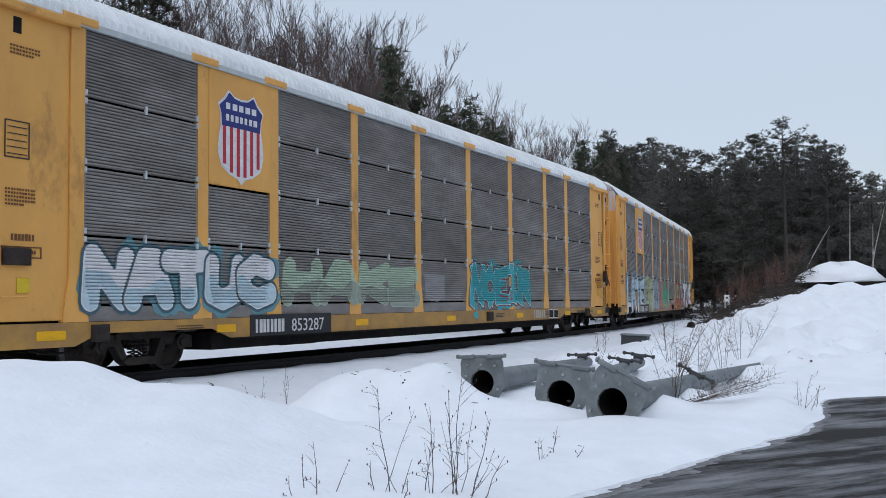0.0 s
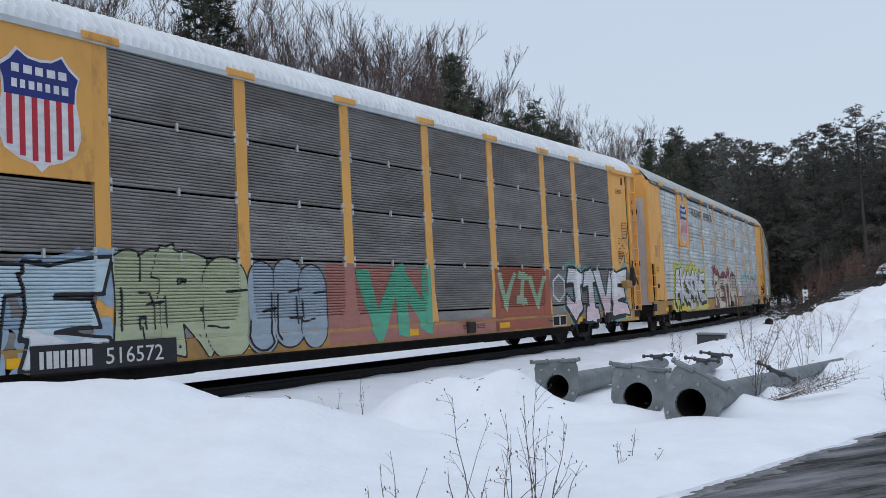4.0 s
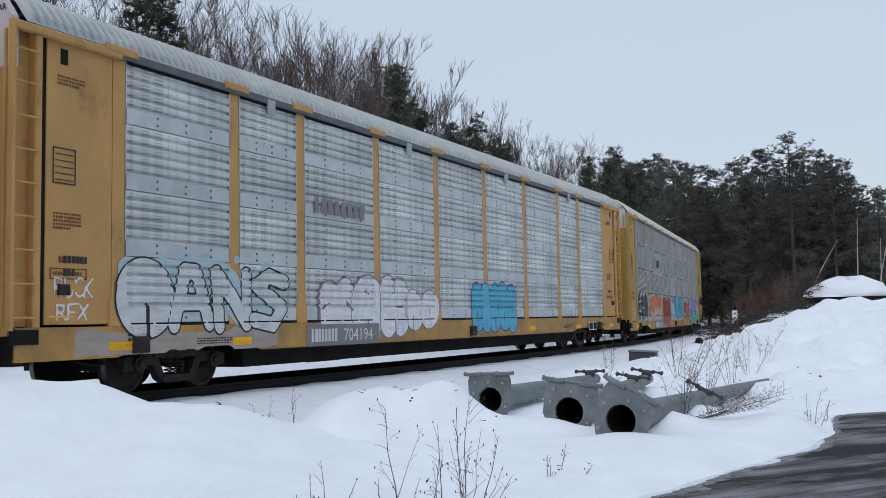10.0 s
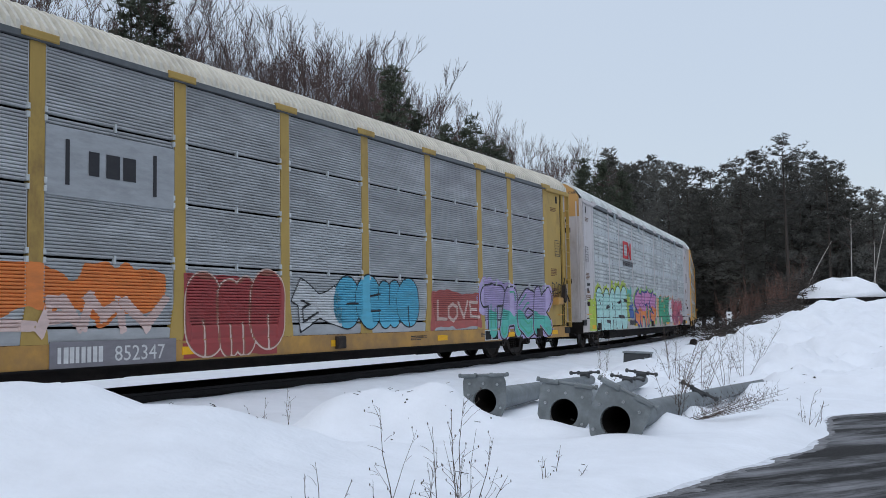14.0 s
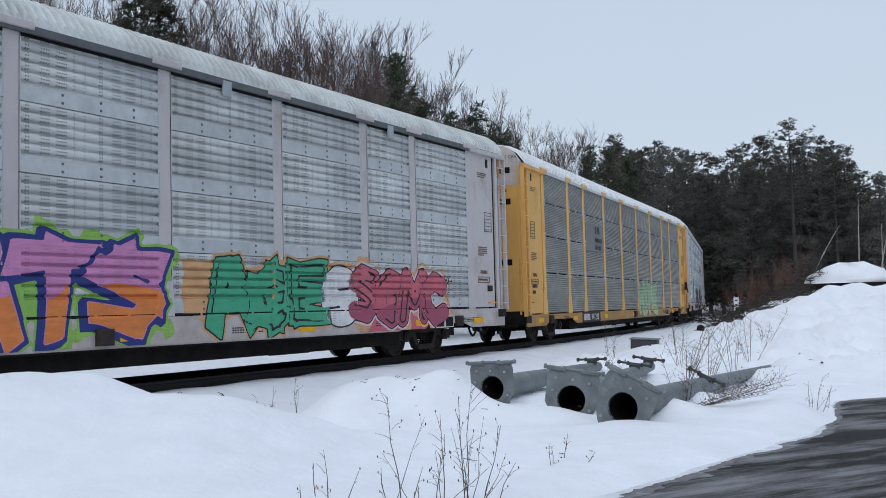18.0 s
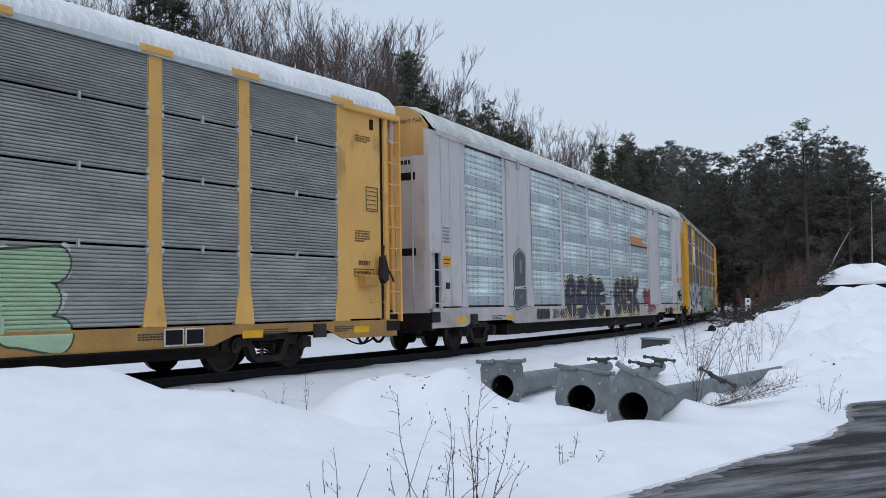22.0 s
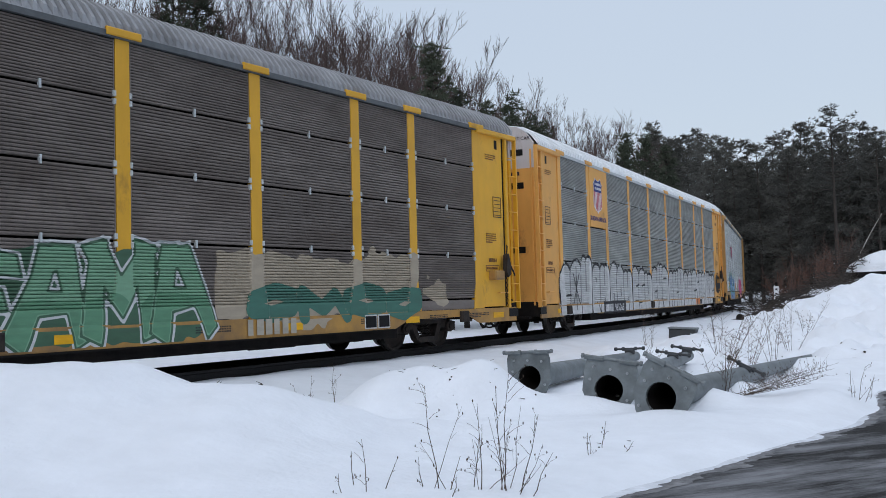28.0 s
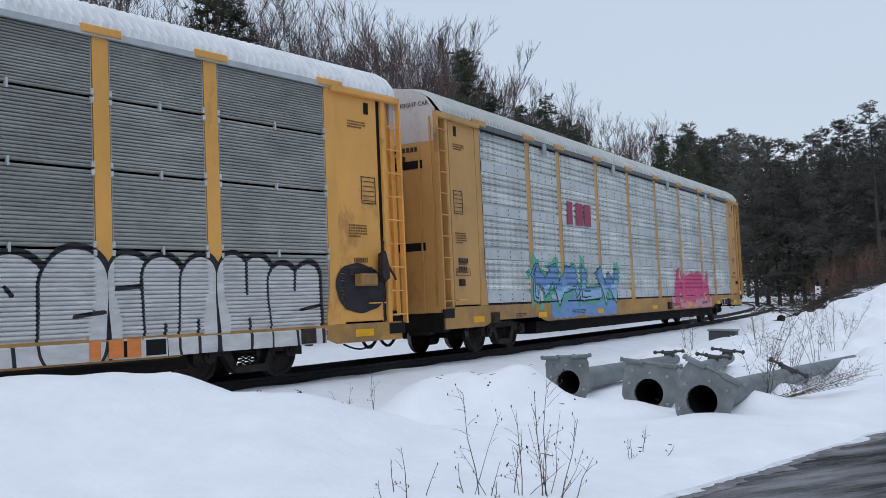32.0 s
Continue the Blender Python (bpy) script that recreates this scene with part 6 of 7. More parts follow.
# ninth
c = CARS[8]
SILVER = paint("silver_spray", (0.46, 0.45, 0.47))
paint_patch(c, A(-0.1), A(3.4), 0.52, 0.86, paint("thin_white_wash", (0.46, 0.42, 0.37)), 85, 0.2)
graffiti(c, "ZAMSE", A(0.02), A(3.25), 0.56, 2.06, SILVER, INK, seed=81, sharp=True, fat=0.32, rim=0.045, second=CHALK, cast=(0.16, -0.12, INK), detail=None)
paint_patch(c, A(4.0), A(5.55), 0.56, 1.9, paint("dark_green_spray", (0.06, 0.13, 0.08)), 86, 0.25)
graffiti(c, "FAMA", A(3.96), A(5.6), 0.6, 2.0, paint("sage_green_spray", (0.20, 0.38, 0.25)), paint("dark_green_spray", (0.06, 0.13, 0.08)), seed=82, sharp=True, fat=0.36, rim=0.04, edge=CHALK, detail=None, second=paint("fern_spray", (0.12, 0.28, 0.17)))
paint_patch(c, A(5.65), A(8.05), 0.8, 2.0, paint("clay_tan_spray", (0.40, 0.34, 0.26)), 83, 0.35)
paint_patch(c, A(8.05), A(8.5), 1.0, 1.5, paint("clay_tan_spray", (0.40, 0.34, 0.26), wear=0.4), 87, 0.5)
graffiti(c, "OMOO", A(5.9), A(8.1), 0.7, 1.4, paint("bottle_green_spray", (0.06, 0.17, 0.13)), None, seed=84, fat=0.5, detail=None)
bars(c, A(2.9), 0.58, 1.9, 0.22, STENCIL_W, 10)
bars(c, A(5.9), 0.55, 1.3, 0.27, paint("faded_stencil", (0.44, 0.40, 0.33)), 6)
# tenth
c = CARS[9]
paint_patch(c, A(-0.1), A(8.9), 0.5, 0.86, paint("thin_white_wash", (0.46, 0.42, 0.37)), 96, 0.12)
for i, (word, x0, x1) in enumerate((("cou", -0.04, 1.0), ("ph", 1.08, 2.0), ("noh", 2.06, 2.98), ("esu", 3.06, 4.0), ("cyi", 4.06, 4.98), ("akh", 5.04, 5.98), ("arc", 6.04, 6.98), ("inn", 7.04, 7.98), ("hk", 8.04, 8.85))):
    graffiti(c, word, A(x0), A(x1), 0.3, 2.04 - 0.04 * (i % 2), paint("greyed_white_spray", (0.60, 0.60, 0.60), wear=0.25), INK, seed=91 + i, fat=0.5, rim=0.05, slit=0.03, detail=None, cast=(0.03, 0.04, INK), label="tall white bubble letters with black outlines")
spokes = Geo()
for a in range(0, 180, 45):
    dx, dz = 0.42 * math.cos(radians(a)), 0.62 * math.sin(radians(a))
    spokes.extrude_y([(A(0.45) - dx - 0.02, 1.3 - dz - 0.02), (A(0.45) - dx + 0.02, 1.3 - dz - 0.02), (A(0.45) + dx + 0.02, 1.3 + dz + 0.02), (A(0.45) + dx - 0.02, 1.3 + dz + 0.02)], SIDE - 0.004, SIDE)
part("graffiti", spokes.mesh("graffiti", INK), c, "black sprayed star of crossing strokes")
graffiti(c, "O", A(9.1), A(9.42), 1.05, 1.9, INK, None, seed=94, fat=0.9)
lettering(c, "BUILDING AMERICA", (EDGE[1] + EDGE[2]) / 2, 3.42, 0.21, NAVY, y=SIDE - 0.01, align="CENTER", wide=0.9)
number(c, "965268", A(2.2), 0.56, 0.25, STENCIL_W, INK)
bars(c, A(6.9), 0.55, 0.9, 0.26, ORANGE, 3)
# last
c = CARS[10]
paint_patch(c, A(1.5), A(3.4), 0.62, 1.3, paint("wave_blue_spray", (0.16, 0.30, 0.56)), 103, 0.3)
graffiti(c, "MALW", A(1.02), A(3.5), 1.1, 2.0, paint("wave_blue_spray", (0.16, 0.30, 0.56)), INK, glow=paint("jade_spray", (0.10, 0.40, 0.26)), seed=101, fat=0.5, sharp=True, rim=0.03, second=paint("light_blue_spray", (0.3, 0.5, 0.7)), glow_size=0.12)
paint_patch(c, A(5.5), A(7.6), 0.62, 1.0, paint("blush_mist", (0.6, 0.3, 0.34)), 104, 0.2)
graffiti(c, "HEEH", A(5.7), A(7.4), 0.95, 1.85, paint("hot_pink_spray", (0.62, 0.08, 0.22)), ROSE, glow=paint("hot_pink_spray", (0.62, 0.08, 0.22)), seed=102, sharp=True, fat=0.5, glow_size=0.1)
bars(c, A(2.15), 3.15, 1.9, 0.62, paint("maroon_mark", (0.3, 0.05, 0.1)), 3, name="company_mark")


# small tags and stencils on the end bays
L0, R0 = -12.95, 12.2
TAGS = [
    (8, "OAY", L0, 2.2, 2.75, 0.75, INK, 0.13), (8, "SXZ", L0 + 0.1, 1.7, 2.1, 0.6, INK, 0.13), (3, "RUCK", L0, 1.45, 1.75, 0.75, WHITE, 0.2), (3, "REX", L0 + 0.05, 1.15, 1.4, 0.6, WHITE, 0.2),
    (4, "K", L0 + 0.1, 3.1, 3.6, 0.3, paint("umber_tag", (0.1, 0.05, 0.04)), 0.25), (4, "Z", L0 + 0.12, 2.75, 3.05, 0.28, paint("umber_tag", (0.1, 0.05, 0.04)), 0.25), (4, "MMI", L0 + 0.05, 2.05, 2.6, 0.6, paint("faded_cream_tag", (0.5, 0.4, 0.2)), 0.2)]
TAGS += [
    (1, "EAZY", R0, 2.75, 3.1, 0.8, INK, 0.13), (1, "SMKS", R0, 2.3, 2.65, 0.8, INK, 0.13), (1, "MTC", L0 - 0.05, 2.15, 2.45, 0.6, INK, 0.15), (1, "JOSI", L0 - 0.05, 1.85, 2.1, 0.7, INK, 0.15),
    (6, "OK", A(-0.0) - 0.35, 1.35, 1.65, 0.3, paint("umber_tag", (0.1, 0.05, 0.04)), 0.16), (3, "XEX", A(0.05), 0.75, 1.05, 0.5, INK, 0.14), (4, "RAP", R0, 1.6, 2.2, 0.8, INK, 0.16), (7, "DRIK", A(8.02), 1.2, 1.6, 0.6, INK, 0.16),
    (2, "SOXE", A(8.35), 1.7, 2.3, 0.55, SMOKE, 0.16), (5, "VNA", A(8.45), 1.6, 1.85, 0.5, INK, 0.16), (5, "MEXCO", A(8.4), 1.3, 1.55, 0.75, INK, 0.16)]
for k, text, x, z0, z1, w, mt, fat in TAGS:
    graffiti(CARS[k], text, x, x + w, z0, z1, mt, None, seed=k * 13 + int(z0 * 10), fat=fat, wob=0.6, label="small hand-sprayed tag")
for k, x, z in ((6, L0 + 0.05, 1.62), (3, L0 + 0.2, 1.95), (5, L0 + 0.1, 2.2), (7, R0 + 0.7, 2.55), (10, L0 + 0.1, 2.0)):
    bars(CARS[k], x, z, 0.45, 0.1, STENCIL, 6, SIDE + 0.03, k, 2)
# round warning signs by the ladders
for k in (1, 2, 4, 8, 9):
    g = Geo()
    for i in range(20):
        a0, a1 = 2 * math.pi * i / 20, 2 * math.pi * (i + 1) / 20
        g.face([(0.13 * math.cos(a0), 0, 0.13 * math.sin(a0)), (0.13 * math.cos(a1), 0, 0.13 * math.sin(a1)), (0, 0, 0)])
    disc = part("round_sign", g.mesh("round_sign", BADGE), CARS[k], "white round sign with a red ring", (-13.45, SIDE + 0.12, 1.95))
    g = Geo()
    for i in range(20):
        a0, a1 = 2 * math.pi * i / 20, 2 * math.pi * (i + 1) / 20
        g.face([(0.13 * math.cos(a0), -0.004, 0.13 * math.sin(a0)), (0.13 * math.cos(a1), -0.004, 0.13 * math.sin(a1)), (0.1 * math.cos(a1), -0.004, 0.1 * math.sin(a1)), (0.1 * math.cos(a0), -0.004, 0.1 * math.sin(a0))])
    g.face([(-0.09, -0.004, 0.06), (-0.06, -0.004, 0.09), (0.09, -0.004, -0.06), (0.06, -0.004, -0.09)])
    part("ring", g.mesh("ring", RED), disc)


# ---- trees ----
def grow(g, rnd, p, d, length, radius, depth, out_twigs, spread, up):
    """A branching limb; the thinnest shoots go to the twig mesh."""
    n = 3 if depth else 1
    pts, rad = [p.copy()], [radius]
    for i in range(n):
        d = (d + Vector((rnd.uniform(-1, 1), rnd.uniform(-1, 1), rnd.uniform(-0.6, 1))) * 0.14 + Vector((0, 0, up * 0.4))).normalized()
        p = p + d * (length / n)
        pts.append(p.copy())
        rad.append(radius * (1 - 0.5 * (i + 1) / n))
    (g if depth > 1 else out_twigs).tube(pts, rad, 6 if depth > 3 else 4 if depth > 1 else 3, cap=False)
    if depth == 0:
        return
    for k in range((5, 4, 3, 3, 3, 3)[min(depth - 1, 5)]):
        at = rnd.choice((1, 2, 2, 3)) if k else n
        side = Vector((rnd.uniform(-1, 1), rnd.uniform(-1, 1), rnd.uniform(-0.3, 0.7))).normalized()
        nd = (d + side * spread * rnd.uniform(0.6, 1.4) + Vector((0, 0, up))).normalized()
        grow(g, rnd, pts[at], nd, length * rnd.uniform(0.5, 0.78), max(rad[at] * rnd.uniform(0.45, 0.7), 0.009), depth - 1, out_twigs, spread, up)


def bare_tree(seed, height=15.0, spread=0.5, trunk=0.13, bark="bark", twig="twig", name="bare_tree", label="bare leafless tree with fine dark twigs", depth=6):
    rnd = random.Random(seed)
    g, tw = Geo(), Geo()
    grow(g, rnd, Vector((0, 0, -0.3)), Vector((rnd.uniform(-0.06, 0.06), rnd.uniform(-0.06, 0.06), 1)), height * 0.4, trunk, depth, tw, spread, 0.11)
    top_z = max(v[2] for v in tw.v)
    k = height / top_z
    for q in (g, tw):
        q.v = [(x * k, y * k, z * k) for x, y, z in q.v]
    top = new(name, None)
    part("trunk", g.mesh("trunk", M[bark], smooth=True), top)
    part("crown", tw.mesh("crown", M[twig]), top, "crown of fine bare twigs")
    return tagged(top, label, "tree", group="bare trees beyond the track")


def conifer(seed, height=16.0, kind="pine", low=0.12, thin=1.0):
    """A tapered trunk, whorled limbs and many small sprays of needles."""
    rnd = random.Random(seed)
    g, nd = Geo(), Geo()
    lean = Vector((rnd.uniform(-0.03, 0.03), rnd.uniform(-0.03, 0.03), 1))
    g.tube([lean * (height * t) + Vector((0, 0, -0.3)) for t in (0, 0.25, 0.5, 0.75, 1)], [height * 0.013, height * 0.011, height * 0.008, height * 0.005, 0.01], 7)
    z = height * low
    while z < height * 0.985:
        t = (z - height * low) / (height * (1 - low))
        full = min(1, 0.6 + 1.4 * t) * (1 - t) ** 0.6 + 0.05 if kind == "pine" else (1 - t) ** 0.85 + 0.05
        reach = height * (0.23 if kind == "pine" else 0.19) * full * rnd.uniform(0.6, 1.2)
        for k in range(rnd.randint(3, 4)):
            w = rnd.uniform(0, 2 * math.pi)
            r = reach * rnd.uniform(0.55, 1.15)
            rise = (0.3 if kind == "pine" else 0.3) * r + rnd.uniform(-0.15, 0.2)
            a, b = lean * z, lean * z + Vector((math.cos(w) * r, math.sin(w) * r, rise))
            mid_p = (a + b) / 2 + Vector((0, 0, -0.08 * r))
            g.tube([a, mid_p, b], [0.02 + 0.012 * r, 0.018 + 0.006 * r, 0.008], 3, cap=False)
            for i in range(int((5 + r * 9) * thin)):
                f = 0.2 + 0.85 * math.sqrt(rnd.random())
                base = a.lerp(b, f)
                c = base + Vector((rnd.gauss(0, 0.26), rnd.gauss(0, 0.26), rnd.gauss(0.04, 0.16))) * (0.5 + r * 0.3)
                size = rnd.uniform(0.18, 0.4)
                out_d = Vector((math.cos(w), math.sin(w), 0.4))
                for q in range(10):
                    u = (out_d * 0.5 + Vector((rnd.gauss(0, 1), rnd.gauss(0, 1), rnd.gauss(0.3, 0.6)))).normalized() * size
                    s = u.cross(Vector((rnd.gauss(0, 1), rnd.gauss(0, 1), rnd.gauss(0, 1)))).normalized() * size * 0.085
                    nd.face([c - s, c + u, c + s])
        z += height * rnd.uniform(0.02, 0.034) * (1.15 if kind == "pine" else 0.95)
    top = new("pine_tree" if kind == "pine" else "fir_tree", None)
    part("trunk", g.mesh("trunk", M["bark"], smooth=True), top)
    part("crown", nd.mesh("crown", M["needles"] if kind == "pine" else M["fir_needles"]), top, "crown of dark green needles")
    return tagged(top, "tall dark green white pine with ragged boughs" if kind == "pine" else "young evergreen with open upswept boughs", "tree", group="evergreens at the wood's edge")


rnd = random.Random(4)
BARE = [bare_tree(10 + i, 15.0, 0.5 + 0.09 * i, 0.11 + 0.015 * i) for i in range(5)]
PINES = [conifer(30 + i, 17.0, "pine", 0.06 + 0.07 * i) for i in range(4)]
SPARSE = conifer(40, 17.0, "pine", 0.5, 0.6)
FIRS = [conifer(50 + i, 13.0, "fir", 0.1, 0.8) for i in range(3)]
used = set()


def plant(proto, x, y, height, base_height):
    k = height / base_height
    m = pose(x, y, gz(x, y) - 0.1, 0, 0, rnd.uniform(0, 360))
    if proto.name in used:
        ob = copy_thing(proto, m)
    else:
        used.add(proto.name)
        ob = proto
        ob.matrix_basis = m
    ob.scale = (k, k, k * 1.0)
    return ob


# the wood's skyline as seen from the road: bearing in degrees, rise per metre
SKYLINE = [(-40, 0.42), (-22, 0.385), (-16, 0.362), (-11, 0.344), (-7.8, 0.331), (-5, 0.293), (-2.8, 0.265), (0.2, 0.235), (1.8, 0.215), (4.1, 0.185), (6.8, 0.198), (8.4, 0.178), (9.5, 0.165), (10.3, 0.142), (11.1, 0.145),
           (11.5, 0.151), (12.5, 0.153), (14.5, 0.151), (16.4, 0.145), (18.4, 0.156), (19.9, 0.145), (21.6, 0.142), (23.0, 0.115), (25, 0.09), (40, 0.1)]


def skyline(deg, dist):
    return dist * float(np.interp(deg, [a for a, _ in SKYLINE], [b for _, b in SKYLINE])) + 1.07


def spot(deg, dist):
    return math.sin(radians(deg)) * dist, math.cos(radians(deg)) * dist


# bare wood behind the train
for i in range(98):
    s = 95 * rnd.random() ** 1.2 - 12
    x, y, _ = track(s, rnd.uniform(13, 32))
    deg, dist = math.degrees(math.atan2(x, y)), math.hypot(x, y)
    if deg > 10.5 or i % 7 == 3:
        continue
    plant(rnd.choice(BARE), x, y, (skyline(deg, dist) + 0.6) * (1 - 0.35 * rnd.random() ** 1.6), 15.0)
for i in range(26):
    deg, dist = rnd.uniform(1.5, 10.6), rnd.uniform(60, 84)
    x, y = spot(deg, dist)
    off, _ = track_offset(np.array([x]), np.array([y]))
    if off[0] < 8:
        continue
    plant(rnd.choice(BARE), x, y, skyline(deg, dist) * rnd.uniform(0.8, 1.06), 15.0)
# young evergreens among them
for deg, dist, rise in ((-2.8, 45, 1.03), (-1.6, 47, 0.9), (1.6, 50, 1.0), (2.4, 53, 0.95), (-0.4, 52, 0.88), (-16.5, 44, 0.93), (-18.3, 42, 0.95), (7.6, 64, 0.86), (9.0, 68, 0.97), (9.9, 74, 1.0), (10.4, 80, 1.0), (3.2, 58, 0.95), (8.3, 70, 0.95)):
    x, y = spot(deg, dist)
    plant(rnd.choice(FIRS), x, y, skyline(deg, dist) * rise, 13.0)
# the pine wood past the bend
for i in range(80):
    deg = 11.3 + 25 * ((i * 0.618034) % 1)
    dist = rnd.uniform(76, 112)
    x, y = spot(deg, dist)
    off, _ = track_offset(np.array([x]), np.array([y]))
    if -4.5 < off[0] < 4.5:
        continue
    plant(rnd.choice(PINES), x, y, skyline(deg, dist) * rnd.uniform(0.74, 0.96), 17.0)
for deg, dist in ((10.1, 108), (10.6, 116), (11.0, 104), (11.3, 122), (11.7, 112), (10.3, 124), (12.0, 128), (12.4, 136), (12.9, 140), (13.4, 138), (11.0, 132), (13.0, 146), (10.2, 96), (10.7, 92), (11.2, 98), (11.6, 94), (10.9, 101), (11.9, 100)):
    x, y = spot(deg, dist)
    off, _ = track_offset(np.array([x]), np.array([y]))
    if abs(off[0]) > 5:
        plant(rnd.choice(PINES), x, y, skyline(deg, dist) * rnd.uniform(0.9, 1.03), 17.0)
for deg, dist in ((9.4, 104), (9.9, 112), (10.3, 106), (10.0, 156), (10.5, 160), (11.0, 165), (11.4, 156), (11.8, 162), (12.2, 168), (12.6, 158), (10.8, 172), (9.6, 150), (11.6, 150)):
    x, y = spot(deg, dist)
    off, _ = track_offset(np.array([x]), np.array([y]))
    if abs(off[0]) > 4.6:
        plant(rnd.choice(PINES), x, y, skyline(deg, dist) * rnd.uniform(0.95, 1.05), 17.0)
for deg, dist in ((9.7, 208), (10.1, 204), (10.45, 212), (10.8, 200), (11.1, 210), (11.45, 202), (11.8, 208), (10.3, 222), (11.0, 224)):
    x, y = spot(deg, dist)
    plant(rnd.choice(PINES[:2]), x, y, skyline(deg, dist) * rnd.uniform(0.97, 1.03), 17.0)
for deg, dist in ((12.6, 98), (13.2, 106), (13.8, 100), (14.4, 108), (15.1, 98), (15.8, 104), (16.5, 100), (17.3, 106)):
    x, y = spot(deg, dist)
    plant(PINES[int(dist) % 2], x, y, skyline(deg, dist) * rnd.uniform(0.97, 1.02), 17.0)
x, y = spot(19.0, 74)
plant(SPARSE, x, y, skyline(19, 74) * 1.03, 17.0)

# depth of the wood behind: dense boughs and brush no one could count
dice = np.random.RandomState(17)
COUNT = 130000
far_deg, far_dist = dice.uniform(9.2, 40, COUNT), dice.uniform(100, 132, COUNT)
back = int(COUNT * 0.66)
far_dist[back:] += 34
far_deg[back:] = 9.4 + (far_deg[back:] - 9.2) * 0.2
far_x, far_y = np.sin(np.radians(far_deg)) * far_dist, np.cos(np.radians(far_deg)) * far_dist
far_off, _ = track_offset(far_x, far_y)
rise = np.interp(far_deg, [a for a, _ in SKYLINE], [b for _, b in SKYLINE])
tops = (np.where(far_dist > 133, np.minimum(far_dist, 150), 104) * rise + 1.07) * (0.80 + 0.10 * value_noise(far_deg * 2.4, far_deg * 0, 61) + 0.05 * value_noise(far_deg * 9, far_deg * 0, 62))
centre = np.stack([far_x, far_y, tops * dice.uniform(0, 1, COUNT) ** 0.8], -1)
along = dice.normal(0, 1, (COUNT, 3)) * (1, 1, 0.6)
along *= (dice.uniform(0.25, 0.75, COUNT) / np.linalg.norm(along, axis=1))[:, None]
across = np.cross(along, dice.normal(0, 1, (COUNT, 3)))
across *= (0.13 / np.linalg.norm(across, axis=1))[:, None]
keep = np.abs(far_off) >= 5
tris = np.stack([centre - across, centre + along, centre + across], 1)[keep].reshape(-1, 3)
wood_mesh = bpy.data.meshes.new("far_wood")
wood_mesh.from_pydata(tris.tolist(), [], np.arange(len(tris)).reshape(-1, 3).tolist())
wood_mesh.materials.append(M["needles"])
tagged(new("far_wood", wood_mesh), "dark depth of the evergreen wood", "wood", kind="stuff")
# unseen ring of dark boughs, added on the camera's side to darken reflections
COUNT = 70000
ring_deg, ring_dist = dice.uniform(40, 300, COUNT), dice.uniform(38, 60, COUNT)
centre = np.stack([np.sin(np.radians(ring_deg)) * ring_dist, np.cos(np.radians(ring_deg)) * ring_dist, (9 + 5 * value_noise(ring_deg * 0.3, ring_deg * 0, 63)) * dice.uniform(0, 1, COUNT) ** 0.9], -1)
along = dice.normal(0, 1, (COUNT, 3))
along *= (dice.uniform(0.5, 1.1, COUNT) / np.linalg.norm(along, axis=1))[:, None]
across = np.cross(along, dice.normal(0, 1, (COUNT, 3)))
across *= (0.3 / np.linalg.norm(across, axis=1))[:, None]
tris = np.stack([centre - across, centre + along, centre + across], 1).reshape(-1, 3)
ring_mesh = bpy.data.meshes.new("near_wood")
ring_mesh.from_pydata(tris.tolist(), [], np.arange(len(tris)).reshape(-1, 3).tolist())
ring_mesh.materials.append(M["needles"])
tagged(new("near_wood", ring_mesh), "unseen evergreen ring added behind the camera to darken reflections", "wood", kind="stuff")
g = Geo()
for i in range(9000):
    s = rnd.uniform(-60, 110)
    x, y, _ = track(s, rnd.uniform(26, 46))
    deg, dist = math.degrees(math.atan2(x, y)), math.hypot(x, y)
    c = Vector((x, y, gz(x, y) if i % 40 == 0 else 0.3))
    h = skyline(max(-38, min(deg, 10)), dist) * rnd.uniform(0.35, 0.85) if deg < 11 else rnd.uniform(2, 8)
    z = h * rnd.random()
    tip = Vector((rnd.gauss(0, 0.5), rnd.gauss(0, 0.5), rnd.uniform(0.6, 2.2)))
    b = c + Vector((0, 0, z))
    w = Vector((0.018, 0.018, 0))
    g.face([b - w, b + w, b + tip])
tagged(new("far_thicket", g.mesh("far_thicket", M["twig"])), "haze of far bare twigs", "wood", kind="stuff")

# leaning birches by the heap
def birch(x, y, h, lean_x, seed):
    r = random.Random(seed)
    g, tw = Geo(), Geo()
    pts = [Vector((lean_x * h * t ** 1.3, 0, h * t)) for t in (0, 0.2, 0.4, 0.6, 0.8, 1)]
    g.tube(pts, [0.036, 0.033, 0.03, 0.025, 0.018, 0.009], 6)
    for t in (0.5, 0.6, 0.7, 0.78, 0.86, 0.93):
        a = Vector((lean_x * h * t ** 1.3, 0, h * t))
        d = Vector((r.choice((-1, 1)) * r.uniform(0.3, 1), r.uniform(-0.6, 0.6), r.uniform(0.3, 0.9))) * h * 0.16
        tw.tube([a, a + d * 0.5 + Vector((0, 0, 0.05)), a + d], [0.014, 0.01, 0.004], 3, cap=False)
    ob = new("birch_tree", None)
    ob.matrix_basis = pose(x, y, gz(x, y) - 0.1)
    part("trunk", g.mesh("trunk", M["birch"], smooth=True), ob)
    part("crown", tw.mesh("crown", M["twig"]), ob, "few thin twigs")
    return tagged(ob, "thin pale birch leaning out of the wood", "tree", group="birches")


for deg, dist, h, lean in ((19.4, 50, 3.6, 0.5), (22.2, 54, 4.3, 0.03), (23.2, 52, 3.7, 0.22), (23.35, 53, 3.2, 0.02), (25.2, 52, 4.0, 0.2)):
    birch(*spot(deg, dist), h, lean, int(deg * 10))


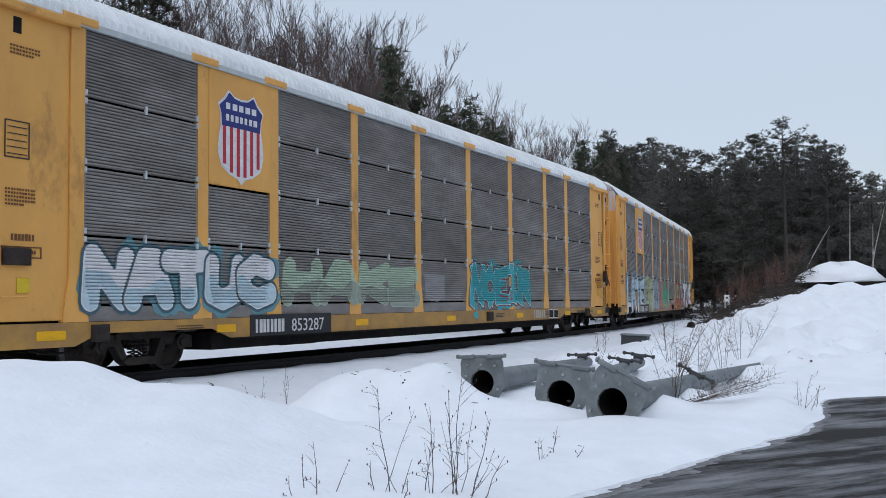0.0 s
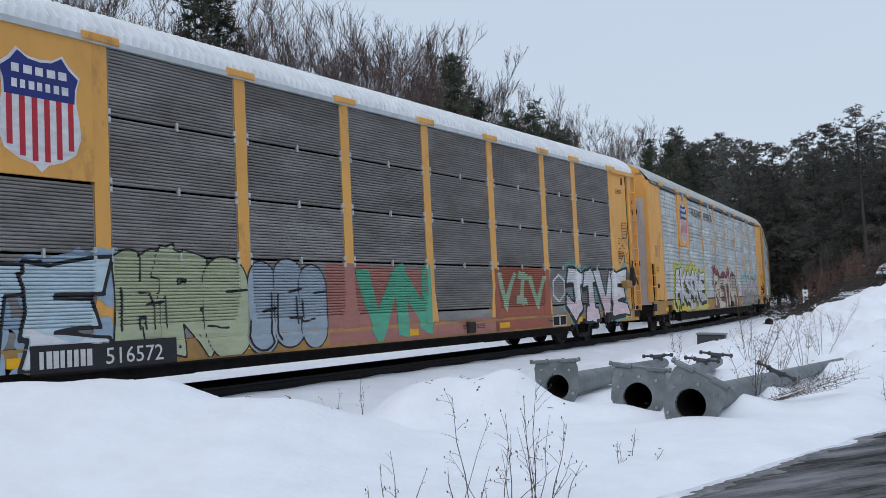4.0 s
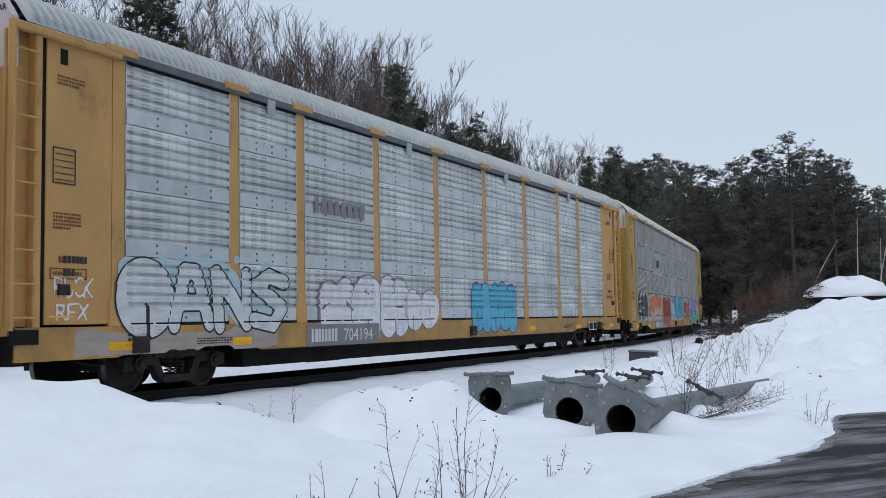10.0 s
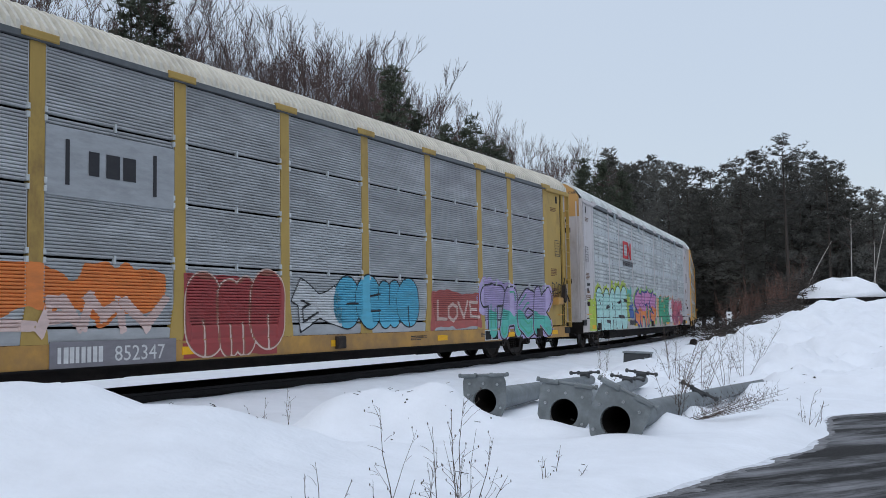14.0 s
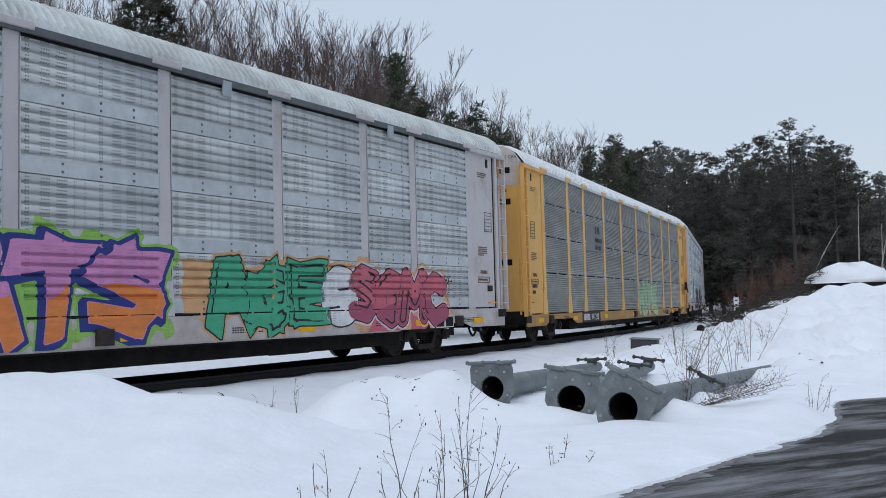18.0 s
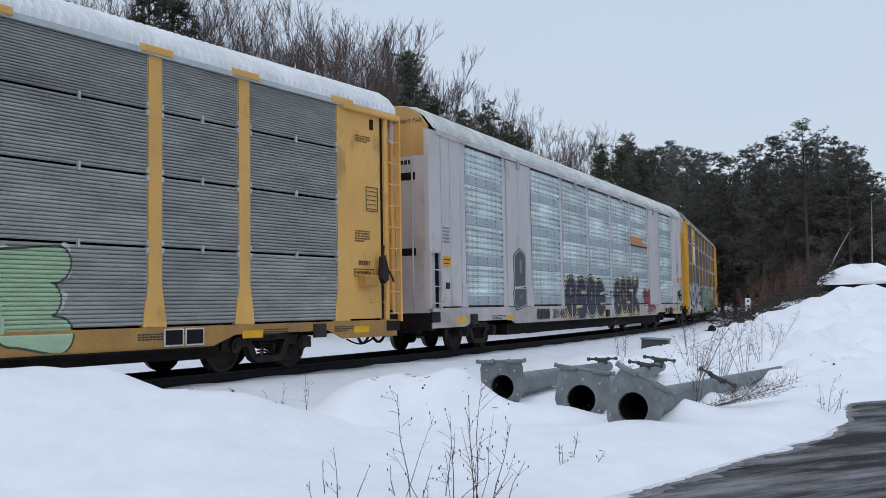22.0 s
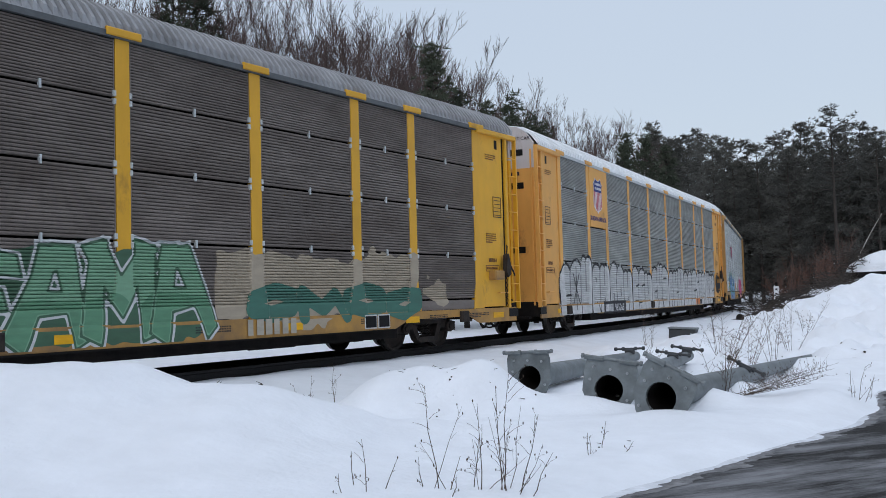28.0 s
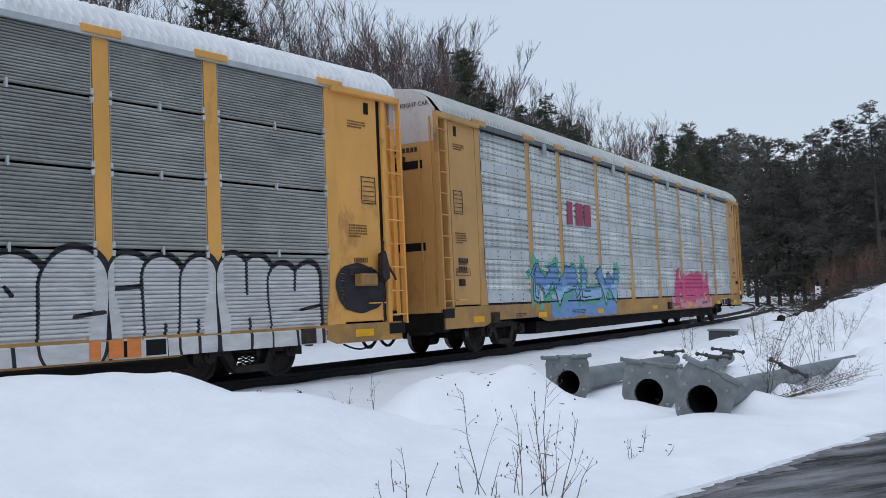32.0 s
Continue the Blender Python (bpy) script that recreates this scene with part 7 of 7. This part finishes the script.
# ---- brush and weeds ----
def shoot(g, r, base, tip, rad, twigs, seeds=0):
    """A dry stalk with side twigs and seed heads."""
    d = tip - base
    pts = [base + d * t + Vector((r.gauss(0, 0.012), r.gauss(0, 0.012), 0)) * (1 if 0 < t < 1 else 0) for t in (0, 0.3, 0.6, 1)]
    g.tube(pts, [rad, rad * 0.85, rad * 0.65, rad * 0.35], 4, cap=False)
    for k in range(twigs):
        t = r.uniform(0.25, 0.97)
        a = base + d * t
        q = Vector((r.uniform(-1, 1), r.uniform(-1, 1), r.uniform(0.05, 1.1))).normalized() * d.length * r.uniform(0.08, 0.24)
        g.tube([a, a + q * 0.5 + Vector((0, 0, 0.01)), a + q], [rad * 0.5, rad * 0.4, rad * 0.22], 3, cap=False)
        if seeds and r.random() < 0.5:
            e = a + q
            g.tube([e, e + Vector((0, 0, 0.008)), e + Vector((0, 0, 0.02))], [0.002, 0.005, 0.002], 4)


def weed(x, y, h, lean, seed):
    r = random.Random(seed)
    g = Geo()
    shoot(g, r, Vector((0, 0, -0.08)), Vector((lean, r.uniform(-0.05, 0.05), h)), 0.0042, int(2 + h * 9), 1)
    if h > 0.4:
        for k in range(2):
            shoot(g, r, Vector((r.gauss(0, 0.03), r.gauss(0, 0.03), -0.05)), Vector((lean + r.gauss(0, 0.12), r.gauss(0, 0.08), h * r.uniform(0.35, 0.8))), 0.003, 3, 1)
    ob = new("dry_weed", g.mesh("dry_weed", M["weed"]))
    ob.matrix_basis = pose(x, y, gz(x, y))
    return tagged(ob, "thin dry brown weed stalk standing in the snow", "weed", group="dry weeds by the road")


WEEDS = [(-1.16, 7.14, 0.15, 0.0), (-1.09, 7.39, 0.26, -0.01), (-0.97, 7.17, 0.38, -0.03), (-0.45, 7.4, 0.77, -0.09), (-0.58, 7.41, 0.23, -0.02), (-0.33, 7.1, 0.15, 0.02), (-0.14, 7.38, 0.64, -0.01), (0.02, 7.38, 0.77, -0.03),
         (0.03, 7.42, 0.85, 0.06), (-0.17, 9.26, 0.24, 0.02), (0.14, 7.37, 0.57, 0.16), (0.2, 7.33, 0.31, 0.2), (0.78, 8.93, 0.2, 0.02), (0.97, 9.36, 0.25, 0.04), (0.85, 9.0, 0.16, -0.03), (1.1, 9.1, 0.1, 0.12), (-0.86, 7.3, 0.2, 0.1),
         (-0.39, 7.35, 0.24, 0.1), (-0.2, 7.5, 0.35, 0.05), (4.55, 12.93, 0.34, 0.0), (4.62, 12.92, 0.42, 0.12), (4.7, 12.97, 0.3, 0.14), (-2.73, 13.6, 0.3, -0.1), (-2.6, 13.7, 0.35, 0.02), (-2.3, 13.9, 0.5, 0.0), (5.0, 13.6, 0.3, 0.1)]
for i, (x, y, h, lean) in enumerate(WEEDS):
    weed(x, y, h, lean, 200 + i)


def shrub(x, y, n, h, reach, seed, tilt=(0, 0), rad=0.0045, name="bare_shrub", mat="weed", label="bare twiggy shrub with a few dry seed heads", twigs=16):
    r = random.Random(seed)
    ob = new(name, None)
    ob.matrix_basis = pose(x, y, gz(x, y))
    for k in range(n):
        w = r.uniform(0, 2 * math.pi)
        q = r.uniform(0.2, 1) * reach
        tip = Vector((math.cos(w) * q + tilt[0], math.sin(w) * q + tilt[1], h * r.uniform(0.4, 1.0)))
        g = Geo()
        shoot(g, r, Vector((math.cos(w) * 0.06, math.sin(w) * 0.06, -0.08)), tip, rad, twigs, 1)
        part("stem", g.mesh("stem", M[mat]), ob)
    return tagged(ob, label, "shrub", group="bare shrubs")


shrub(3.0, 13.4, 5, 0.95, 0.35, 301)
shrub(3.0, 13.0, 7, 0.42, 0.30, 302, tilt=(1.05, -0.35), twigs=20, rad=0.0035)
shrub(2.95, 13.3, 5, 0.35, 0.3, 303, tilt=(0.7, -0.75), twigs=18, rad=0.0035)
shrub(3.2, 14.4, 5, 1.0, 0.35, 304, tilt=(0.3, 0))
shrub(4.4, 17.6, 5, 1.35, 0.6, 305)
shrub(5.2, 18.8, 5, 1.5, 0.6, 306)
shrub(6.0, 20.4, 5, 1.2, 0.6, 307)
shrub(4.6, 20.6, 6, 1.2, 0.5, 308)
shrub(3.4, 22.0, 4, 1.1, 0.3, 309)
shrub(7.0, 22.6, 4, 1.0, 0.6, 310)
shrub(2.2, 15.2, 4, 0.6, 0.5, 311)
for i in range(11):
    deg, dist = 15.9 + 0.32 * i + rnd.uniform(-0.1, 0.1), rnd.uniform(52, 60)
    x, y = spot(deg, dist)
    shrub(x, y, 14, rnd.uniform(1.6, 2.9), 1.0, 320 + i, rad=0.013, name="russet_shrub", mat="russet", label="reddish-brown leafless brush before the wood", twigs=14)


def brush_pile(x, y, w, d, h, n, seed, label):
    """Heaped cut branches with snow lying between them."""
    r = random.Random(seed)
    ob = new("brush_pile", None)
    ob.matrix_basis = pose(x, y, gz(x, y))
    g = Geo()
    spots = np.array([(r.uniform(-1, 1) * w, r.uniform(-1, 1) * d) for k in range(n * 2)])
    lift = ground_height(spots[:, 0] + x, spots[:, 1] + y) - gz(x, y)
    for k in range(n * 2):
        c = Vector((spots[k, 0], spots[k, 1], r.uniform(0, 1) * h))
        c.z = c.z * max(0.15, 1 - (c.x / w) ** 2) + lift[k]
        u = Vector((r.gauss(0, 1), r.gauss(0, 0.7), r.gauss(0.1, 0.35))).normalized() * r.uniform(0.5, 1.5)
        rr = r.uniform(0.006, 0.022)
        g.tube([c - u * 0.5, c + Vector((0, 0, 0.05)), c + u * 0.5], [rr, rr * 0.8, rr * 0.4], 4)
    tagged(part("brush", g.mesh("brush", M["bark"]), ob), kind="stuff")
    return tagged(ob, label, "brush pile", group="brush piles")


for deg, dist, w, d, h, n in ((17.0, 43, 1.1, 0.8, 0.5, 55), (18.1, 44, 1.0, 0.8, 0.5, 50), (19.9, 44, 0.75, 0.7, 1.4, 120), (15.2, 62, 2.2, 1.2, 1.1, 80), (14.2, 66, 2.0, 1.2, 1.1, 70), (16.4, 60, 1.6, 1.0, 0.9, 50),
                              (15.0, 40, 0.9, 0.6, 0.22, 34), (16.0, 42, 0.8, 0.6, 0.28, 36), (17.6, 40, 1.0, 0.7, 0.3, 40), (18.8, 42, 0.9, 0.7, 0.4, 44), (16.8, 37, 0.7, 0.5, 0.2, 26)):
    brush_pile(*spot(deg, dist), w, d, h, n, int(dist * 7), "heap of cut branches lying in the snow")


# ---- steel poles lying in the snow ----
def flange_mesh():
    """A plate with a straight top, clipped lower corners and a round hole set low in it."""
    g = Geo()
    n, r = 36, 0.185
    shape = [(-0.34, 0.37), (0.34, 0.37), (0.34, -0.06), (0.2, -0.31), (-0.2, -0.31), (-0.34, -0.06)]
    outer, inner = [], []
    for i in range(n):
        w = 2 * math.pi * i / n
        c, s = math.cos(w), math.sin(w)
        reach = 9.0
        for (ax, az), (bx, bz) in zip(shape, shape[1:] + shape[:1]):
            ex, ez = bx - ax, bz - az
            det = c * ez - s * ex
            if abs(det) > 1e-9:
                t, u = (ax * ez - az * ex) / det, (ax * s - az * c) / det
                if t > 0 and -1e-6 <= u <= 1 + 1e-6:
                    reach = min(reach, t)
        outer.append((c * reach, s * reach))
        inner.append((c * r, s * r))
    for y in (0.0, 0.03):
        g.v += [(a, y, b) for a, b in outer] + [(a, y, b) for a, b in inner]
    for i in range(n):
        j = (i + 1) % n
        o, q = 2 * n, n
        g.f += [(i, j, q + j, q + i), (o + j, o + i, o + q + i, o + q + j), (j, i, o + i, o + j), (q + i, q + j, o + q + j, o + q + i)]
        g.mi += [0] * 4
    return g.mesh("flange_plate", M["galv"])


def bolt_mesh():
    return Geo().tube([(0, -0.03, 0), (0, 0.05, 0)], 0.012, 6).tube([(0, -0.03, 0), (0, -0.01, 0)], 0.019, 6).mesh("bolt", paint("zinc_bolt", (0.36, 0.38, 0.40)))


def steel_pole(x, y, z, ex, ey, ez, roll, arms, r1=0.09):
    d = Vector((ex - x, ey - y, ez - z))
    length = d.length
    ob = new("steel_pole", None)
    ob.matrix_basis = Matrix.Translation((x, y, z)) @ (d.to_track_quat("Y", "Z").to_matrix().to_4x4()) @ pose(0, 0, 0, 0, roll, 0)
    g = Geo()
    n = 20
    r0 = 0.185
    for rr, inside in ((1.0, 0), (0.93, 1)):
        for k, t in enumerate((0.03, 1.0)):
            for i in range(n):
                w = 2 * math.pi * i / n
                r = (r0 + (r1 - r0) * k) * rr
                g.v.append((math.cos(w) * r, t * length if k else 0.03, math.sin(w) * r))
    for i in range(n):
        j = (i + 1) % n
        g.f += [(i, j, n + j, n + i), (2 * n + j, 2 * n + i, 3 * n + i, 3 * n + j), (n + i, n + j, 3 * n + j, 3 * n + i)]
        g.mi += [0, 1, 0]
    # the bore takes a near-black material: shade painted into the open tube
    part("tube", g.mesh("tube", M["galv"], M["under"], smooth=True), ob, "tapered galvanised tube, open at its end")
    part("flange_plate", once("flange", flange_mesh), ob, "clipped square flange plate with a round hole")
    for a, b in ((-0.25, 0.1), (0.25, -0.1), (-0.2, -0.2), (0.22, 0.24), (0.0, 0.26), (-0.22, 0.26)):
        part("bolt", once("bolt", bolt_mesh), ob, at=(a, 0, b))
    g = Geo().tube([(-0.39, 0.0, 0.385), (0.39, 0.0, 0.385)], 0.02, 8).bevel_box(-0.35, -0.1, -0.04, 0.07, 0.35, 0.40, 0.01).bevel_box(0.1, 0.34, -0.04, 0.07, 0.35, 0.40, 0.01)
    for q in (-0.38, -0.13, 0.13, 0.38):
        g.tube([(q - 0.015, 0.0, 0.385), (q + 0.015, 0.0, 0.385)], 0.034, 6)
    part("hinge_rod", g.mesh("hinge_rod", M["galv"]), ob)
    g = Geo().extrude_x([(0.03, 0.2), (0.5, 0.19), (0.03, 0.33)], -0.012, 0.012).extrude_x([(0.03, -0.2), (0.5, -0.19), (0.03, -0.33)], -0.012, 0.012)
    part("gusset", g.mesh("gusset", M["galv"]), ob)
    for t in arms:
        g = Geo()
        g.tube([(-0.3, t * length, 0.16), (0.3, t * length, 0.16)], 0.02, 8)
        for q in (-0.27, -0.12, 0.12, 0.27):
            g.tube([(q - 0.02, t * length, 0.16), (q + 0.02, t * length, 0.16)], 0.04, 6)
        g.bevel_box(-0.09, 0.09, t * length - 0.05, t * length + 0.05, 0.06, 0.16, 0.02)
        part("clamp", g.mesh("clamp", paint("dark_grey_steel", (0.05, 0.055, 0.06))), ob, "clamp with a bolted cross rod")
    return tagged(ob, "grey galvanised steel sign pole lying half buried in snow", "steel pole", group="steel poles in the snow")


steel_pole(0.48, 14.6, -0.12, 2.7, 19.2, -0.12, -2, (0.93,))
steel_pole(1.42, 12.65, -0.13, 3.6, 18.6, -0.10, 8, (0.72, 0.95))
steel_pole(1.90, 11.6, -0.14, 5.9, 18.8, -0.2, 26, (0.42,), 0.06)


def snow_cap(x, y, z, w, d, h, seed):
    r = random.Random(seed)
    g = Geo()
    n, m = 18, 6
    for k in range(m + 1):
        t = k / m
        for i in range(n):
            a = 2 * math.pi * i / n
            q = math.cos(t * math.pi / 2) ** 0.8
            g.v.append((math.cos(a) * w * q * r.uniform(0.9, 1.08), math.sin(a) * d * q * r.uniform(0.9, 1.08), h * math.sin(t * math.pi / 2) ** 1.5 * r.uniform(0.92, 1.06) * (1 + 0.12 * math.sin(a * 2 + 1))))
    for k in range(m):
        for i in range(n):
            j = (i + 1) % n
            g.f.append((k * n + i, k * n + j, (k + 1) * n + j, (k + 1) * n + i))
            g.mi.append(0)
    g.f.append(tuple(m * n + i for i in range(n)))
    g.mi.append(0)
    return g.mesh("snow_mound", M["snow"], smooth=True)


# snow heap on a dark flat trailer
x, y = spot(22.0, 44)
z = 1.52
ob = new("flat_trailer", None)
ob.matrix_basis = pose(x, y, z, 0, 0, -22)
part("bed", Geo().bevel_box(-1.6, 2.4, -1.0, 1.0, 0.0, 0.2, 0.02).mesh("bed", M["under"]), ob, "dark flat bed")
for q in (-1.2, 0.2, 1.6):
    part("leg", Geo().box(q, q + 0.18, -0.9, 0.9, -0.9, 0.0).mesh("leg", M["under"]), ob)
tagged(ob, "dark flat bed trailer standing in the snow", "trailer")
heap = new("snow_mound", snow_cap(0, 0, 0, 1.75, 1.0, 0.8, 5))
heap.matrix_basis = pose(x - 0.2, y, z + 0.2, 0, 0, -22)
tagged(heap, "rounded heap of snow lying on the flat bed", "snow heap")

# box, pipe end, plank and marker by the track
x, y = 5.35, 28.4
ob = new("utility_box", None)
ob.matrix_basis = pose(x, y, gz(x, y) - 0.05, 0, 3, -18)
part("body", Geo().bevel_box(-0.37, 0.37, -0.3, 0.3, -0.1, 0.36, 0.02).mesh("body", paint("dark_grey_steel", (0.05, 0.055, 0.06))), ob)
part("lid", Geo().bevel_box(-0.4, 0.4, -0.33, 0.33, 0.36, 0.40, 0.01).mesh("lid", M["galv"]), ob)
part("latch", Geo().box(0.22, 0.27, -0.32, -0.3, 0.2, 0.25).mesh("latch", M["band"]), ob)
tagged(ob, "small dark grey steel box half sunk in snow", "steel box")
x, y = 8.4, 34.2
ob = new("pipe_end", None)
ob.matrix_basis = pose(x, y, gz(x, y) + 0.1, 0, 0, -14)
part("tube", Geo().tube([(0, -0.25, 0), (0, 0.5, 0)], 0.11, 12).mesh("tube", M["black"]), ob)
part("collar", Geo().tube([(0, -0.27, 0), (0, -0.2, 0)], 0.135, 12).mesh("collar", M["under"]), ob)
tagged(ob, "black pipe end sticking out of the snow", "pipe")
x, y = spot(15.7, 36)
ob = new("plank", Geo().bevel_box(-0.9, 0.5, -0.06, 0.06, 0.0, 0.05, 0.008).box(0.3, 0.9, -0.1, 0.12, 0.05, 0.13).mesh("plank", M["bark"]))
ob.matrix_basis = pose(x, y, gz(x, y) + 0.03, 0, -6, 20)
tagged(ob, "dark broken plank lying on the snow", "plank")
x, y = spot(15.8, 47)
ob = new("track_marker", None)
ob.matrix_basis = pose(x, y, gz(x, y), 0, 0, -15)
part("post", Geo().box(-0.05, 0.05, -0.03, 0.05, -0.2, 1.3).mesh("post", M["under"]), ob)
part("plate", Geo().bevel_box(-0.13, 0.1, -0.05, -0.032, 0.45, 1.12, 0.004).mesh("plate", paint("marker_white", (0.7, 0.72, 0.74))), ob, "white plate")
for q in (0.55, 0.75, 0.95):
    part("mark", Geo().box(-0.06, 0.03, -0.056, -0.05, q, q + 0.07).mesh("mark", M["black"]), ob)
tagged(ob, "low dark post with a white marker plate", "marker post")


# thinning snow and slush along the snow's edge, lying on the road
def edge_field(x, y):
    return edge_side(x, y) + EDGE_OUT + 0.13 * value_noise(x * 1.5, y * 1.5, 11) + 0.04 * value_noise(x * 5, y * 5, 12)


sx, sy = np.arange(-3.0, 7.6, 0.03), np.arange(3.4, 15.6, 0.03)
SX, SY = np.meshgrid(sx, sy)
se = edge_field(SX, SY)
turned_x, turned_y = SX * 0.88 + SY * 0.47, SY * 0.88 - SX * 0.47     # along and across the streaks
grit = 0.5 * value_noise(turned_x * 1.3, turned_y * 6, 41) + 0.35 * value_noise(turned_x * 4, turned_y * 15, 42) + 0.25 * value_noise(SX * 19, SY * 19, 43)
for name, mat, reach, amp, lift, label in (("slush", "slush", -0.15, 0.3, 0.003, "grey slush thinning out over the wet road"), ("thin_snow", "pale_slush", -0.25, 0.16, 0.006, "thin edge of wet snow on the road")):
    me = region_mesh(sx, sy, -se + amp * grit, reach, name, M[mat], np.zeros(se.shape))
    for v in me.vertices:
        v.co = Vector((v.co.x, v.co.z, ROAD_Z + lift))
    tagged(new(name, me), label, "slush", kind="structure")

# dirt, bark and broken twigs lying on the snow
rd = random.Random(77)
g = Geo()
for x0, y0, n, sp in ((-2.9, 10.0, 10, 0.25), (-2.35, 10.1, 6, 0.2), (-0.75, 12.3, 14, 0.35), (0.0, 12.2, 6, 0.3), (4.3, 16.6, 12, 0.8), (6.0, 19.0, 24, 1.4), (8.6, 24.0, 30, 2.0), (0.8, 9.8, 4, 0.5), (-0.4, 9.2, 3, 0.5)):
    for i in range(n):
        x, y = x0 + rd.gauss(0, sp), y0 + rd.gauss(0, sp * 0.6)
        z = gz(x, y)
        if z < -0.42:
            continue
        a, q = rd.uniform(0, 6.3), rd.uniform(0.012, 0.035) * (1 if y < 14 else 1.7)
        if rd.random() < 0.6:
            g.tube([(x, y, z + 0.008), (x + math.cos(a) * q * 3, y + math.sin(a) * q * 3, z + 0.012 + q * 0.4)], [0.004, 0.002], 4)
        else:
            g.tube([(x, y, z - 0.01), (x + q * 0.1, y, z + q * 0.15), (x, y + q * 0.1, z + q * 0.4)], [q * 0.5, q * 0.42, q * 0.1], 5)
tagged(new("snow_litter", g.mesh("snow_litter", M["bark"])), "scraps of dirt, bark and twig on snow", "litter", kind="stuff")


# ---- movement ----
SPEED_AT, SPEED = -142.924, -8.653


def train_place(t):
    """Place along the track of the first wagon's leading coupler."""
    u = (t - 16) / 16
    return SPEED_AT + SPEED * (t - 16) - 1.612 * u * u - 0.028 * u ** 3


def car_pose(k, t):
    s = train_place(t) + PITCH * k
    ax, ay, _ = track(s + 4.25)
    bx, by, _ = track(s + 24.35)
    return pose((ax + bx) / 2, (ay + by) / 2, 0, 0, 0, math.degrees(math.atan2(by - ay, bx - ax)))


def motions():
    for k, car in enumerate(CARS):
        walk(car, [(t * 0.5, car_pose(k, t * 0.5)) for t in range(65)])
    turns = [(i / 15, math.degrees((train_place(i / 15) - train_place(0)) / 0.42)) for i in range(481)]
    for ws in WHEELS:
        for w in ws:
            x, y, z = w.location
            walk(w, [(t, pose(x, y, z, 0, a, 0)) for t, a in turns])


motions()
